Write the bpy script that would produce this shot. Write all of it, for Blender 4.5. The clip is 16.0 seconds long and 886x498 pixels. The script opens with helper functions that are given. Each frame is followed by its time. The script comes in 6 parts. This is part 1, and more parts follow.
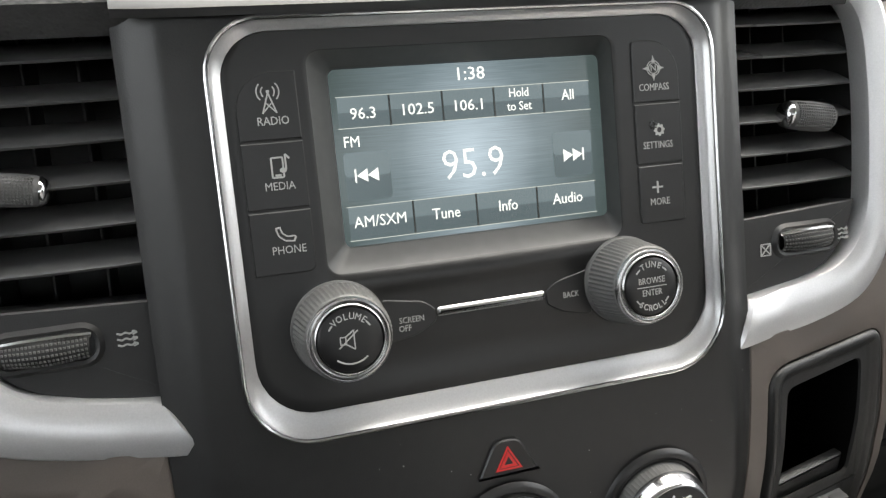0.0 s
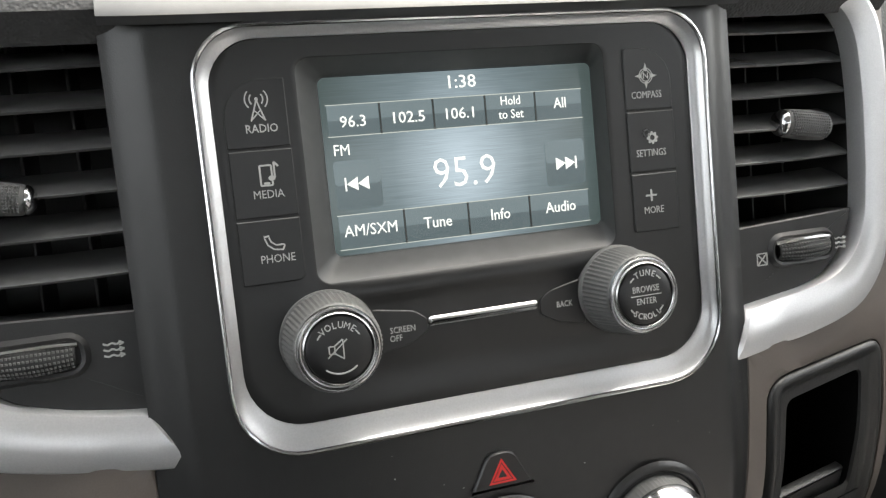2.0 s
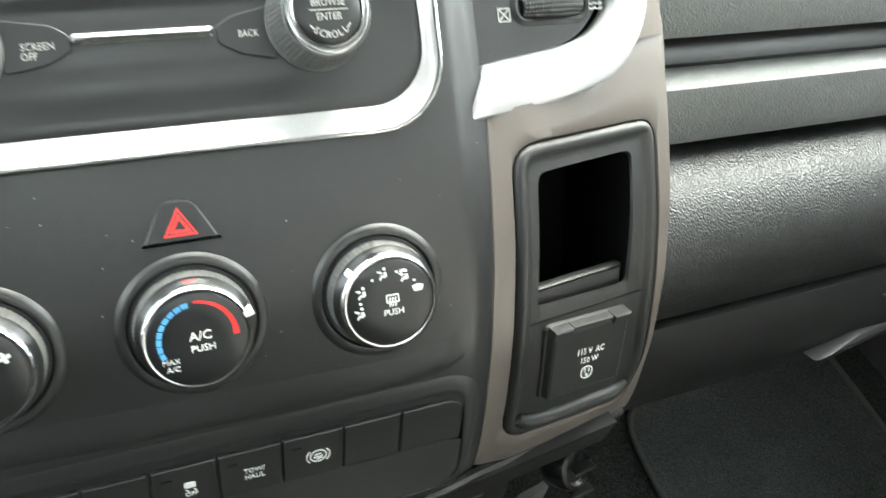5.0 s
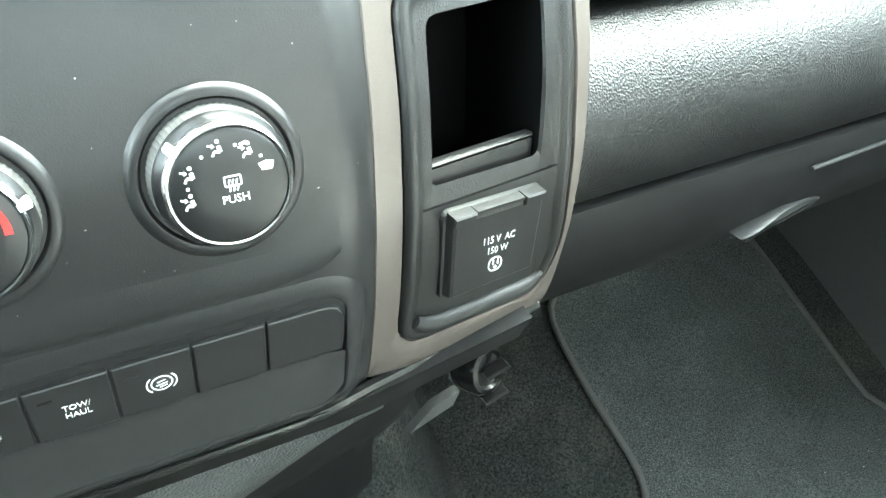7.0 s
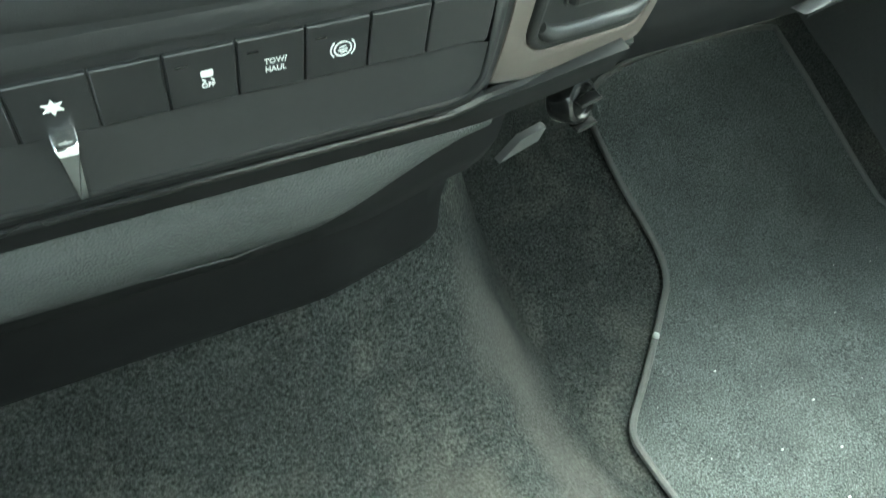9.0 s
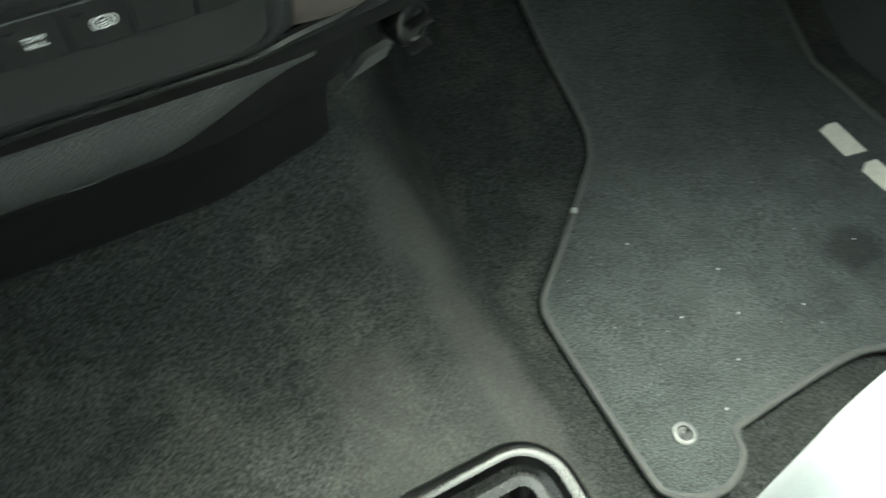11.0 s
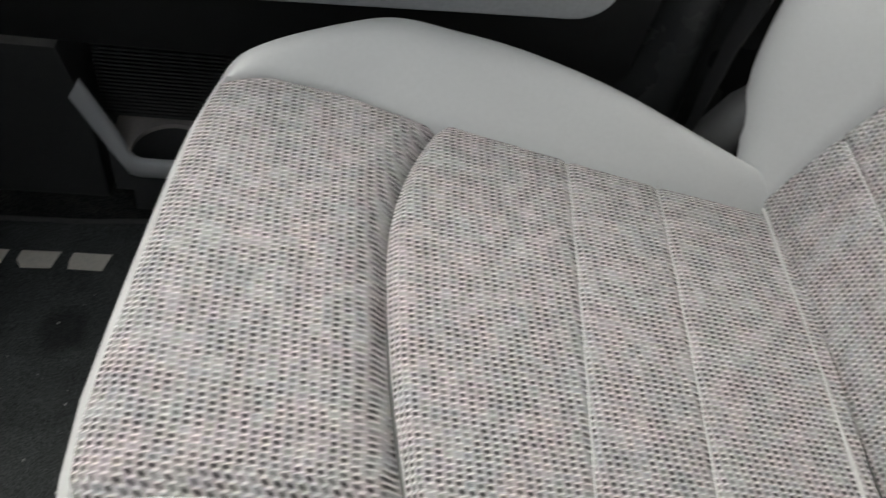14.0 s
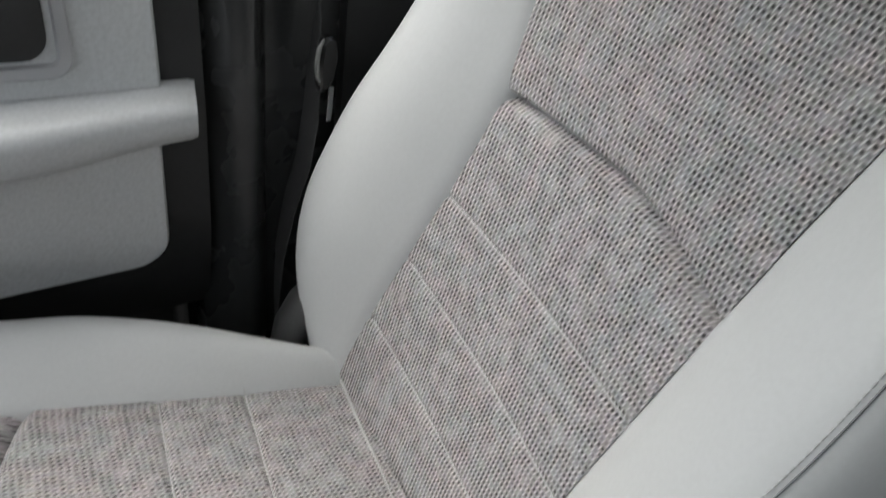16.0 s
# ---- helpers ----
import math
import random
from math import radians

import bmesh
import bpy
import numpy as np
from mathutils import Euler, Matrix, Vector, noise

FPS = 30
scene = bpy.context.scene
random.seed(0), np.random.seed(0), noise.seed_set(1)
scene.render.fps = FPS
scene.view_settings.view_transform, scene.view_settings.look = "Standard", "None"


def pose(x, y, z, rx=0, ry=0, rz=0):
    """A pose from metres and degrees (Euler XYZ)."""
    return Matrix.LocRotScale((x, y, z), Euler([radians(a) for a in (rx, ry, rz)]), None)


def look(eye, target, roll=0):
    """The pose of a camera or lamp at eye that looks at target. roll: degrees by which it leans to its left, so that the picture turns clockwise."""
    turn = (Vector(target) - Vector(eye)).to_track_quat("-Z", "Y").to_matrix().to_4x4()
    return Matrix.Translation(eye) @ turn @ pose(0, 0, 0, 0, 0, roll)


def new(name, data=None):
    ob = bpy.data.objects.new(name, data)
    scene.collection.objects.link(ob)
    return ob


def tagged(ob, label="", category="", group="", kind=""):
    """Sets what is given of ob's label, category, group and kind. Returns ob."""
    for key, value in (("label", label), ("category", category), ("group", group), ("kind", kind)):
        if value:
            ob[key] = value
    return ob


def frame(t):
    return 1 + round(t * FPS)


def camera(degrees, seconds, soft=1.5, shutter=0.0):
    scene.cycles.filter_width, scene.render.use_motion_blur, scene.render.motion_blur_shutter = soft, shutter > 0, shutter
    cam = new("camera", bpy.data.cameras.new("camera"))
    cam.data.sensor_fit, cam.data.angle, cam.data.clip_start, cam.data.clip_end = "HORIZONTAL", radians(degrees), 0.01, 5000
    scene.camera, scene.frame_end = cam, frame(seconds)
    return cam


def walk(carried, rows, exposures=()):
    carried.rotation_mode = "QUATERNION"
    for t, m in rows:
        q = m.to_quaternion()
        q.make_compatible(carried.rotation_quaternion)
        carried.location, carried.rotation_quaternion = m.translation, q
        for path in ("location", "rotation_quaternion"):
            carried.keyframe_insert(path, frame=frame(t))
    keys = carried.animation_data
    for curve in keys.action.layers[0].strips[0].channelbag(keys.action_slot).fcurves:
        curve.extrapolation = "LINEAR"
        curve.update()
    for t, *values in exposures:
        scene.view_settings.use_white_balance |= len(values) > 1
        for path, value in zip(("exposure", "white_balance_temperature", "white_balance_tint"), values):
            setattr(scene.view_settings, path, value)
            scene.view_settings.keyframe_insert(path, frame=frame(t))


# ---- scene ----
cam = camera(58.6, 16.0, soft=1.3, shutter=0.3)
PATH = [
    (0, (-0.101, -0.011, 0.835), (0.486, 1.722, 0.028), 0.3),
    (0.5, (-0.099, -0.01, 0.834), (0.484, 1.733, 0.045), 0.1),
    (1, (-0.099, -0.011, 0.832), (0.486, 1.74, 0.064), 0.1),
    (1.5, (-0.097, -0.011, 0.833), (0.489, 1.741, 0.067), 0.1),
    (2, (-0.097, -0.011, 0.83), (0.492, 1.743, 0.07), 0.0),
    (2.5, (-0.096, -0.011, 0.83), (0.493, 1.744, 0.072), -0.1),
    (3, (-0.102, -0.012, 0.827), (0.489, 1.741, 0.067), -0.0),
    (3.5, (-0.099, -0.036, 0.825), (0.494, 1.712, 0.055), 0.0),
    (4, (-0.085, -0.067, 0.799), (0.491, 1.682, 0.018), -0.4),
    (4.5, (-0.039, -0.061, 0.769), (0.572, 1.681, -0.001), -0.7),
    (5, (-0.012, -0.044, 0.738), (0.688, 1.646, -0.07), -0.3),
    (5.2, (-0.005, -0.037, 0.729), (0.737, 1.625, -0.1), -0.2),
    (7.3, (0.025, 0.001, 0.705), (0.849, 1.477, -0.365), 0.8),
    (7.5, (0.025, 0.002, 0.705), (0.855, 1.465, -0.376), 1.0),
    (8, (0.022, 0.001, 0.697), (0.863, 1.444, -0.403), 1.1),
    (8.5, (-0.033, -0.014, 0.688), (0.783, 1.369, -0.504), 1.1),
    (8.7, (-0.052, -0.021, 0.682), (0.724, 1.31, -0.592), 2.1),
    (10.8, (0.019, -0.068, 0.725), (0.471, 0.993, -0.909), -0.3),
    (11, (0.032, -0.06, 0.733), (0.611, 0.933, -0.904), 2.2),
    (11.5, (0.054, -0.03, 0.746), (0.906, 0.807, -0.858), 7.0),
    (12, (0.066, -0.016, 0.753), (1.145, 0.645, -0.797), 7.9),
    (12.5, (0.07, -0.015, 0.786), (1.288, 0.417, -0.74), 8.0),
    (13, (0.062, -0.049, 0.828), (1.374, 0.147, -0.669), 9.1),
    (13.5, (0.079, -0.108, 0.836), (1.426, -0.121, -0.642), 9.8),
    (14, (0.102, -0.169, 0.846), (1.449, -0.423, -0.61), 11.2),
    (14.5, (0.122, -0.221, 0.87), (1.428, -0.7, -0.567), 11.8),
    (15, (0.119, -0.263, 0.924), (1.358, -0.898, -0.512), 12.0),
    (15.5, (0.089, -0.294, 0.998), (1.306, -1.033, -0.407), 10.9),
    (16, (0.052, -0.295, 1.052), (1.378, -1.199, -0.141), 9.7),
]
# seconds, stops, kelvin, tint: the clip's camera opens up over the dark dashboard and closes down over the pale seat
EXPOSURES = [
    (0.0, 2.87, 7000, 7), (3.0, 2.95, 7000, 7), (4.0, 3.5, 7000, 6), (4.5, 4.03, 6950, 4), (5.2, 4.68, 6800, -5), (7.4, 5.75, 6300, -12), (8.7, 5.55, 6250, -19), (10.8, 4.22, 6600, -14),
    (11.5, 4.07, 6600, -17), (12.0, 3.4, 6450, -18), (12.5, 2.65, 6450, -9), (13.0, 2.25, 6600, 0), (13.5, 1.88, 6650, 4), (14.5, 1.65, 6600, 7), (16.0, 1.62, 6550, 7),
]
walk(cam, [(t, look(eye, target, roll)) for t, eye, target, roll in PATH], EXPOSURES)

# ---- light ----
world = bpy.data.worlds.new("world")
scene.world = world
world.use_nodes = True
wn = world.node_tree.nodes
sky = wn.new("ShaderNodeTexSky")
sky.sky_type = "NISHITA"
sky.sun_disc = False
sky.sun_elevation, sky.sun_rotation = radians(56), radians(45)
sky.air_density, sky.dust_density, sky.ozone_density = 1.0, 4.0, 1.0
wn["Background"].inputs["Strength"].default_value = 0.15
haze = wn.new("ShaderNodeHueSaturation")  # thin overcast: a paler, greyer sky
haze.inputs["Saturation"].default_value = 0.3
world.node_tree.links.new(sky.outputs["Color"], haze.inputs["Color"])
world.node_tree.links.new(haze.outputs["Color"], wn["Background"].inputs["Color"])
sun_data = bpy.data.lights.new("sun", "SUN")
sun_data.energy, sun_data.angle, sun_data.color = 0.5, radians(80), (1.0, 0.98, 0.96)
sun = new("sun", sun_data)
sun.matrix_world = look((0.95, 0.95, 2.4), (0, 0, 0.4))

# ---- materials ----
MATS = {}
LIT = 0.17  # brightness of the display


def node(tree, kind, **inputs):
    n = tree.nodes.new(kind)
    for k, v in inputs.items():
        n.inputs[k].default_value = v
    return n


def mix(tree, fac, a, b):
    m = tree.nodes.new("ShaderNodeMix")
    m.data_type = "RGBA"
    for sock, v in ((m.inputs[0], fac), (m.inputs[6], a), (m.inputs[7], b)):
        if isinstance(v, bpy.types.NodeSocket):
            tree.links.new(v, sock)
        else:
            sock.default_value = v
    return m.outputs[2]


def material(name, base, rough=0.5, metal=0.0, vary=0.12, vary_scale=9.0, fine=0.08, fine_scale=220.0, bump=0.0, bump_scale=900.0, grain="noise", spec=0.5, coat=0.0, rough_vary=0.1):
    """A plain surface with blotches and grain in colour, gloss and relief."""
    m = bpy.data.materials.new(name)
    m.use_nodes = True
    t = m.node_tree
    p = t.nodes["Principled BSDF"]
    co = t.nodes.new("ShaderNodeTexCoord").outputs["Object"]
    big = node(t, "ShaderNodeTexNoise", Scale=vary_scale, Detail=4.0)
    small = node(t, "ShaderNodeTexNoise", Scale=fine_scale, Detail=3.0)
    for n in (big, small):
        t.links.new(co, n.inputs["Vector"])
    c = (*base, 1)
    dark = tuple(v * (1 - vary) for v in base) + (1,)
    light = tuple(min(1, v * (1 + vary)) for v in base) + (1,)
    col = mix(t, big.outputs["Fac"], dark, light)
    speck = node(t, "ShaderNodeMapRange", **{"From Min": 0.3, "From Max": 0.7, "To Min": 1 - fine, "To Max": 1 + fine})
    t.links.new(small.outputs["Fac"], speck.inputs["Value"])
    mul = t.nodes.new("ShaderNodeVectorMath")
    mul.operation = "SCALE"
    t.links.new(col, mul.inputs[0])
    t.links.new(speck.outputs[0], mul.inputs["Scale"])
    t.links.new(mul.outputs[0], p.inputs["Base Color"])
    r = node(t, "ShaderNodeMapRange", **{"From Min": 0.3, "From Max": 0.7, "To Min": max(0.02, rough - rough_vary), "To Max": min(1, rough + rough_vary)})
    t.links.new(big.outputs["Fac"], r.inputs["Value"])
    t.links.new(r.outputs[0], p.inputs["Roughness"])
    p.inputs["Metallic"].default_value = metal
    p.inputs["Specular IOR Level"].default_value = spec
    p.inputs["Coat Weight"].default_value = coat
    if bump:
        if grain == "leather":
            g = node(t, "ShaderNodeTexVoronoi", Scale=bump_scale)
            g.feature = "SMOOTH_F1"
            g.inputs["Smoothness"].default_value = 0.6
            src = g.outputs["Distance"]
        else:
            g = node(t, "ShaderNodeTexNoise", Scale=bump_scale, Detail=3.0)
            src = g.outputs["Fac"]
        t.links.new(co, g.inputs["Vector"])
        b = node(t, "ShaderNodeBump", Strength=bump, Distance=0.0006)
        t.links.new(src, b.inputs["Height"])
        t.links.new(b.outputs["Normal"], p.inputs["Normal"])
    MATS[name] = m
    return m


def glow(name, color, strength):
    m = bpy.data.materials.new(name)
    m.use_nodes = True
    p = m.node_tree.nodes["Principled BSDF"]
    p.inputs["Base Color"].default_value = (0.01, 0.01, 0.01, 1)
    p.inputs["Roughness"].default_value = 0.25
    p.inputs["Emission Color"].default_value = (*color, 1)
    p.inputs["Emission Strength"].default_value = strength * LIT
    return m


black = material("satin_black_plastic", (0.014, 0.014, 0.0145), 0.38, bump=0.12, bump_scale=1800, vary=0.1)
black_face = material("radio_black_plastic", (0.009, 0.009, 0.0095), 0.36, bump=0.08, bump_scale=2500, vary=0.08)
black_soft = material("soft_black_rubber", (0.018, 0.018, 0.018), 0.6, bump=0.2, bump_scale=2200)
pad_grey = material("grained_slate_pad", (0.105, 0.108, 0.106), 0.45, bump=0.7, bump_scale=700, grain="leather", rough_vary=0.03)
slat_grey = material("grey_slat_plastic", (0.058, 0.058, 0.058), 0.36, bump=0.1, bump_scale=1800)
grip_grey = material("worn_grey_rubber", (0.10, 0.10, 0.098), 0.5, bump=0.2, bump_scale=2200)
black_deep = material("deep_black_plastic", (0.017, 0.017, 0.017), 0.55)
black_gloss = material("gloss_black_plastic", (0.012, 0.012, 0.012), 0.22, bump=0.1, bump_scale=1200)
vinyl = material("grained_black_vinyl", (0.015, 0.0153, 0.0153), 0.32, bump=1.0, bump_scale=720, grain="leather", vary=0.1, rough_vary=0.03)
vinyl_grey = material("grained_dark_grey_plastic", (0.06, 0.062, 0.06), 0.5, bump=0.6, bump_scale=900, grain="leather")
silver = material("satin_silver_paint", (0.56, 0.56, 0.57), 0.32, metal=0.65, vary=0.04, fine=0.05, fine_scale=1500, rough_vary=0.015)
chrome = material("chrome", (0.75, 0.75, 0.76), 0.09, metal=1.0, vary=0.03, fine=0.02, rough_vary=0.03)
ring_chrome = material("bright_ring_chrome", (0.58, 0.58, 0.59), 0.17, metal=1.0, vary=0.05, fine=0.03, rough_vary=0.04)
satin = material("satin_dark_chrome", (0.42, 0.42, 0.42), 0.24, metal=1.0, vary=0.05, fine=0.03, rough_vary=0.05)
tan = material("taupe_painted_plastic", (0.110, 0.093, 0.083), 0.42, metal=0.15, vary=0.05, fine=0.06, fine_scale=1800, bump=0.05, bump_scale=2500)
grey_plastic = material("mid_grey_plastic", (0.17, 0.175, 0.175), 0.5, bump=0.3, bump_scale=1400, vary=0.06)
door_grey = material("light_grey_door_vinyl", (0.48, 0.49, 0.49), 0.42, bump=0.16, bump_scale=1100, grain="leather", vary=0.06)
seat_vinyl = material("pale_grey_seat_vinyl", (0.49, 0.498, 0.492), 0.42, bump=0.10, bump_scale=900, grain="leather", vary=0.04, vary_scale=5.0, fine=0.02)
bezel_grey = material("dark_grey_bezel_plastic", (0.050, 0.050, 0.050), 0.42, bump=0.08, bump_scale=2200)
pillar_black = material("pillar_black_plastic", (0.028, 0.029, 0.029), 0.27, bump=0.2, bump_scale=1200, grain="leather")
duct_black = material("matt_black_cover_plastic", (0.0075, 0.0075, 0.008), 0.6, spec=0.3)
bulge_grey = material("grained_grey_underside_plastic", (0.068, 0.071, 0.07), 0.42, bump=0.9, bump_scale=800, grain="leather", vary=0.06)
scoop_black = material("polished_black_scoop", (0.026, 0.026, 0.0265), 0.30, bump=0.04, bump_scale=1800, rough_vary=0.02)
clip_black = material("black_clip_plastic", (0.006, 0.006, 0.006), 0.25, spec=0.25)
tray_black = material("gloss_black_tray_plastic", (0.006, 0.006, 0.006), 0.26, spec=0.22, vary=0.1)
liner_grey = material("grey_rubber_liner", (0.12, 0.12, 0.118), 0.5, bump=0.2, bump_scale=900)
upper_grey = material("matt_grained_upper_pad", (0.045, 0.045, 0.046), 0.62, bump=0.5, bump_scale=800, grain="leather", spec=0.35)
# near black: the shade inside the slot is put into this colour
slot_dark = material("dark_slot_lining", (0.003, 0.003, 0.003), 0.8, spec=0.1)
insert_black = material("fine_grained_black_plastic", (0.011, 0.011, 0.011), 0.44, bump=0.18, bump_scale=1500, grain="leather", rough_vary=0.03)
strip_grey = material("dark_grey_edge_plastic", (0.045, 0.045, 0.046), 0.42, bump=0.05, bump_scale=1800)
carpet = None
white_ink = material("white_print", (0.72, 0.72, 0.70), 0.6, vary=0.04)
grey_ink = material("grey_print", (0.38, 0.38, 0.37), 0.6, vary=0.04)
red_ink = material("red_print", (0.62, 0.03, 0.03), 0.45, vary=0.05)
blue_ink = material("blue_print", (0.08, 0.30, 0.55), 0.45, vary=0.05)
logo_ink = material("cream_embroidery", (0.72, 0.68, 0.60), 0.9, bump=0.8, bump_scale=1500)
thread = material("pale_thread", (0.40, 0.40, 0.39), 0.8)
belt_web = material("black_belt_webbing", (0.02, 0.02, 0.02), 0.6, bump=0.5, bump_scale=1500)
shell = material("grey_headliner", (0.62, 0.62, 0.60), 0.9, bump=0.3, bump_scale=900)
asphalt = material("asphalt", (0.16, 0.16, 0.155), 0.9, bump=0.5, bump_scale=120)


def carpet_material(name, base, dust, pile=1400.0, tuft=330.0):
    """Cut pile with dusty, worn patches."""
    m = material(name, base, 0.95, vary=0.35, vary_scale=22, fine=0.5, fine_scale=pile * 0.42, bump=1.0, bump_scale=pile * 0.4, spec=0.1)
    t = m.node_tree
    p = t.nodes["Principled BSDF"]
    old = p.inputs["Base Color"].links[0].from_socket
    co = t.nodes.new("ShaderNodeTexCoord").outputs["Object"]
    n = node(t, "ShaderNodeTexNoise", Scale=6.5, Detail=9.0, Roughness=0.68, Distortion=0.3)
    t.links.new(co, n.inputs["Vector"])
    r = t.nodes.new("ShaderNodeValToRGB")
    r.color_ramp.elements[0].position, r.color_ramp.elements[1].position = 0.50, 0.76
    t.links.new(n.outputs["Fac"], r.inputs["Fac"])
    f = node(t, "ShaderNodeMath")
    f.operation = "MULTIPLY"
    f.inputs[1].default_value = 0.42
    t.links.new(r.outputs["Color"], f.inputs[0])
    worn = mix(t, f.outputs[0], old, (*dust, 1))
    lumps = node(t, "ShaderNodeTexNoise", Scale=tuft, Detail=2.0, Roughness=0.6)
    t.links.new(co, lumps.inputs["Vector"])
    gain = node(t, "ShaderNodeMapRange", **{"From Min": 0.3, "From Max": 0.7, "To Min": 0.35, "To Max": 1.65})
    t.links.new(lumps.outputs["Fac"], gain.inputs["Value"])
    mul = t.nodes.new("ShaderNodeVectorMath")
    mul.operation = "SCALE"
    t.links.new(worn, mul.inputs[0])
    t.links.new(gain.outputs[0], mul.inputs["Scale"])
    t.links.new(mul.outputs[0], p.inputs["Base Color"])
    b = node(t, "ShaderNodeBump", Strength=0.9, Distance=0.0022)
    t.links.new(lumps.outputs["Fac"], b.inputs["Height"])
    t.links.new(p.inputs["Normal"].links[0].from_socket, b.inputs["Normal"])
    t.links.new(b.outputs["Normal"], p.inputs["Normal"])
    return m


carpet = carpet_material("black_carpet", (0.029, 0.031, 0.030), (0.135, 0.129, 0.113))
mat_pile = carpet_material("charcoal_mat_pile", (0.068, 0.074, 0.0725), (0.138, 0.146, 0.138), 1800.0, 520.0)
def stain(m, x, y, rx, ry, shade, most=0.75):
    """An uneven blot or worn, dusty patch at one place on a floor covering."""
    t = m.node_tree
    p = t.nodes["Principled BSDF"]
    old = p.inputs["Base Color"].links[0].from_socket
    co = t.nodes.new("ShaderNodeTexCoord").outputs["Object"]
    n = node(t, "ShaderNodeTexNoise", Scale=26.0, Detail=3.0)
    t.links.new(co, n.inputs["Vector"])
    wob = t.nodes.new("ShaderNodeVectorMath")
    wob.operation = "MULTIPLY_ADD"
    t.links.new(n.outputs["Color"], wob.inputs[0])
    wob.inputs[1].default_value = (0.03, 0.03, 0)
    t.links.new(co, wob.inputs[2])
    mp = t.nodes.new("ShaderNodeMapping")
    mp.inputs["Location"].default_value = (-(x + 0.015) / rx, -(y + 0.015) / ry, 0)
    mp.inputs["Scale"].default_value = (1 / rx, 1 / ry, 0)
    t.links.new(wob.outputs[0], mp.inputs["Vector"])
    ln = t.nodes.new("ShaderNodeVectorMath")
    ln.operation = "LENGTH"
    t.links.new(mp.outputs[0], ln.inputs[0])
    r = node(t, "ShaderNodeMapRange", **{"From Min": 0.6, "From Max": 1.15, "To Min": most, "To Max": 0.0})
    t.links.new(ln.outputs["Value"], r.inputs["Value"])
    t.links.new(mix(t, r.outputs[0], old, (*shade, 1)), p.inputs["Base Color"])


stain(carpet, 0.250, 0.19, 0.036, 0.20, (0.108, 0.099, 0.092), 0.28)
stain(carpet, 0.125, 0.135, 0.055, 0.05, (0.099, 0.094, 0.084), 0.30)
stain(carpet, 0.130, 0.22, 0.05, 0.06, (0.083, 0.077, 0.069), 0.3)
stain(carpet, 0.215, 0.16, 0.05, 0.06, (0.083, 0.080, 0.073), 0.25)
stain(carpet, 0.24, 0.36, 0.05, 0.05, (0.083, 0.080, 0.075), 0.4)
stain(mat_pile, 0.705, 0.165, 0.040, 0.034, (0.016, 0.017, 0.017), 0.6)
stain(mat_pile, 0.62, 0.125, 0.055, 0.020, (0.030, 0.031, 0.031), 0.35)
binding = material("charcoal_binding", (0.080, 0.080, 0.077), 0.8, bump=1.0, bump_scale=1500)


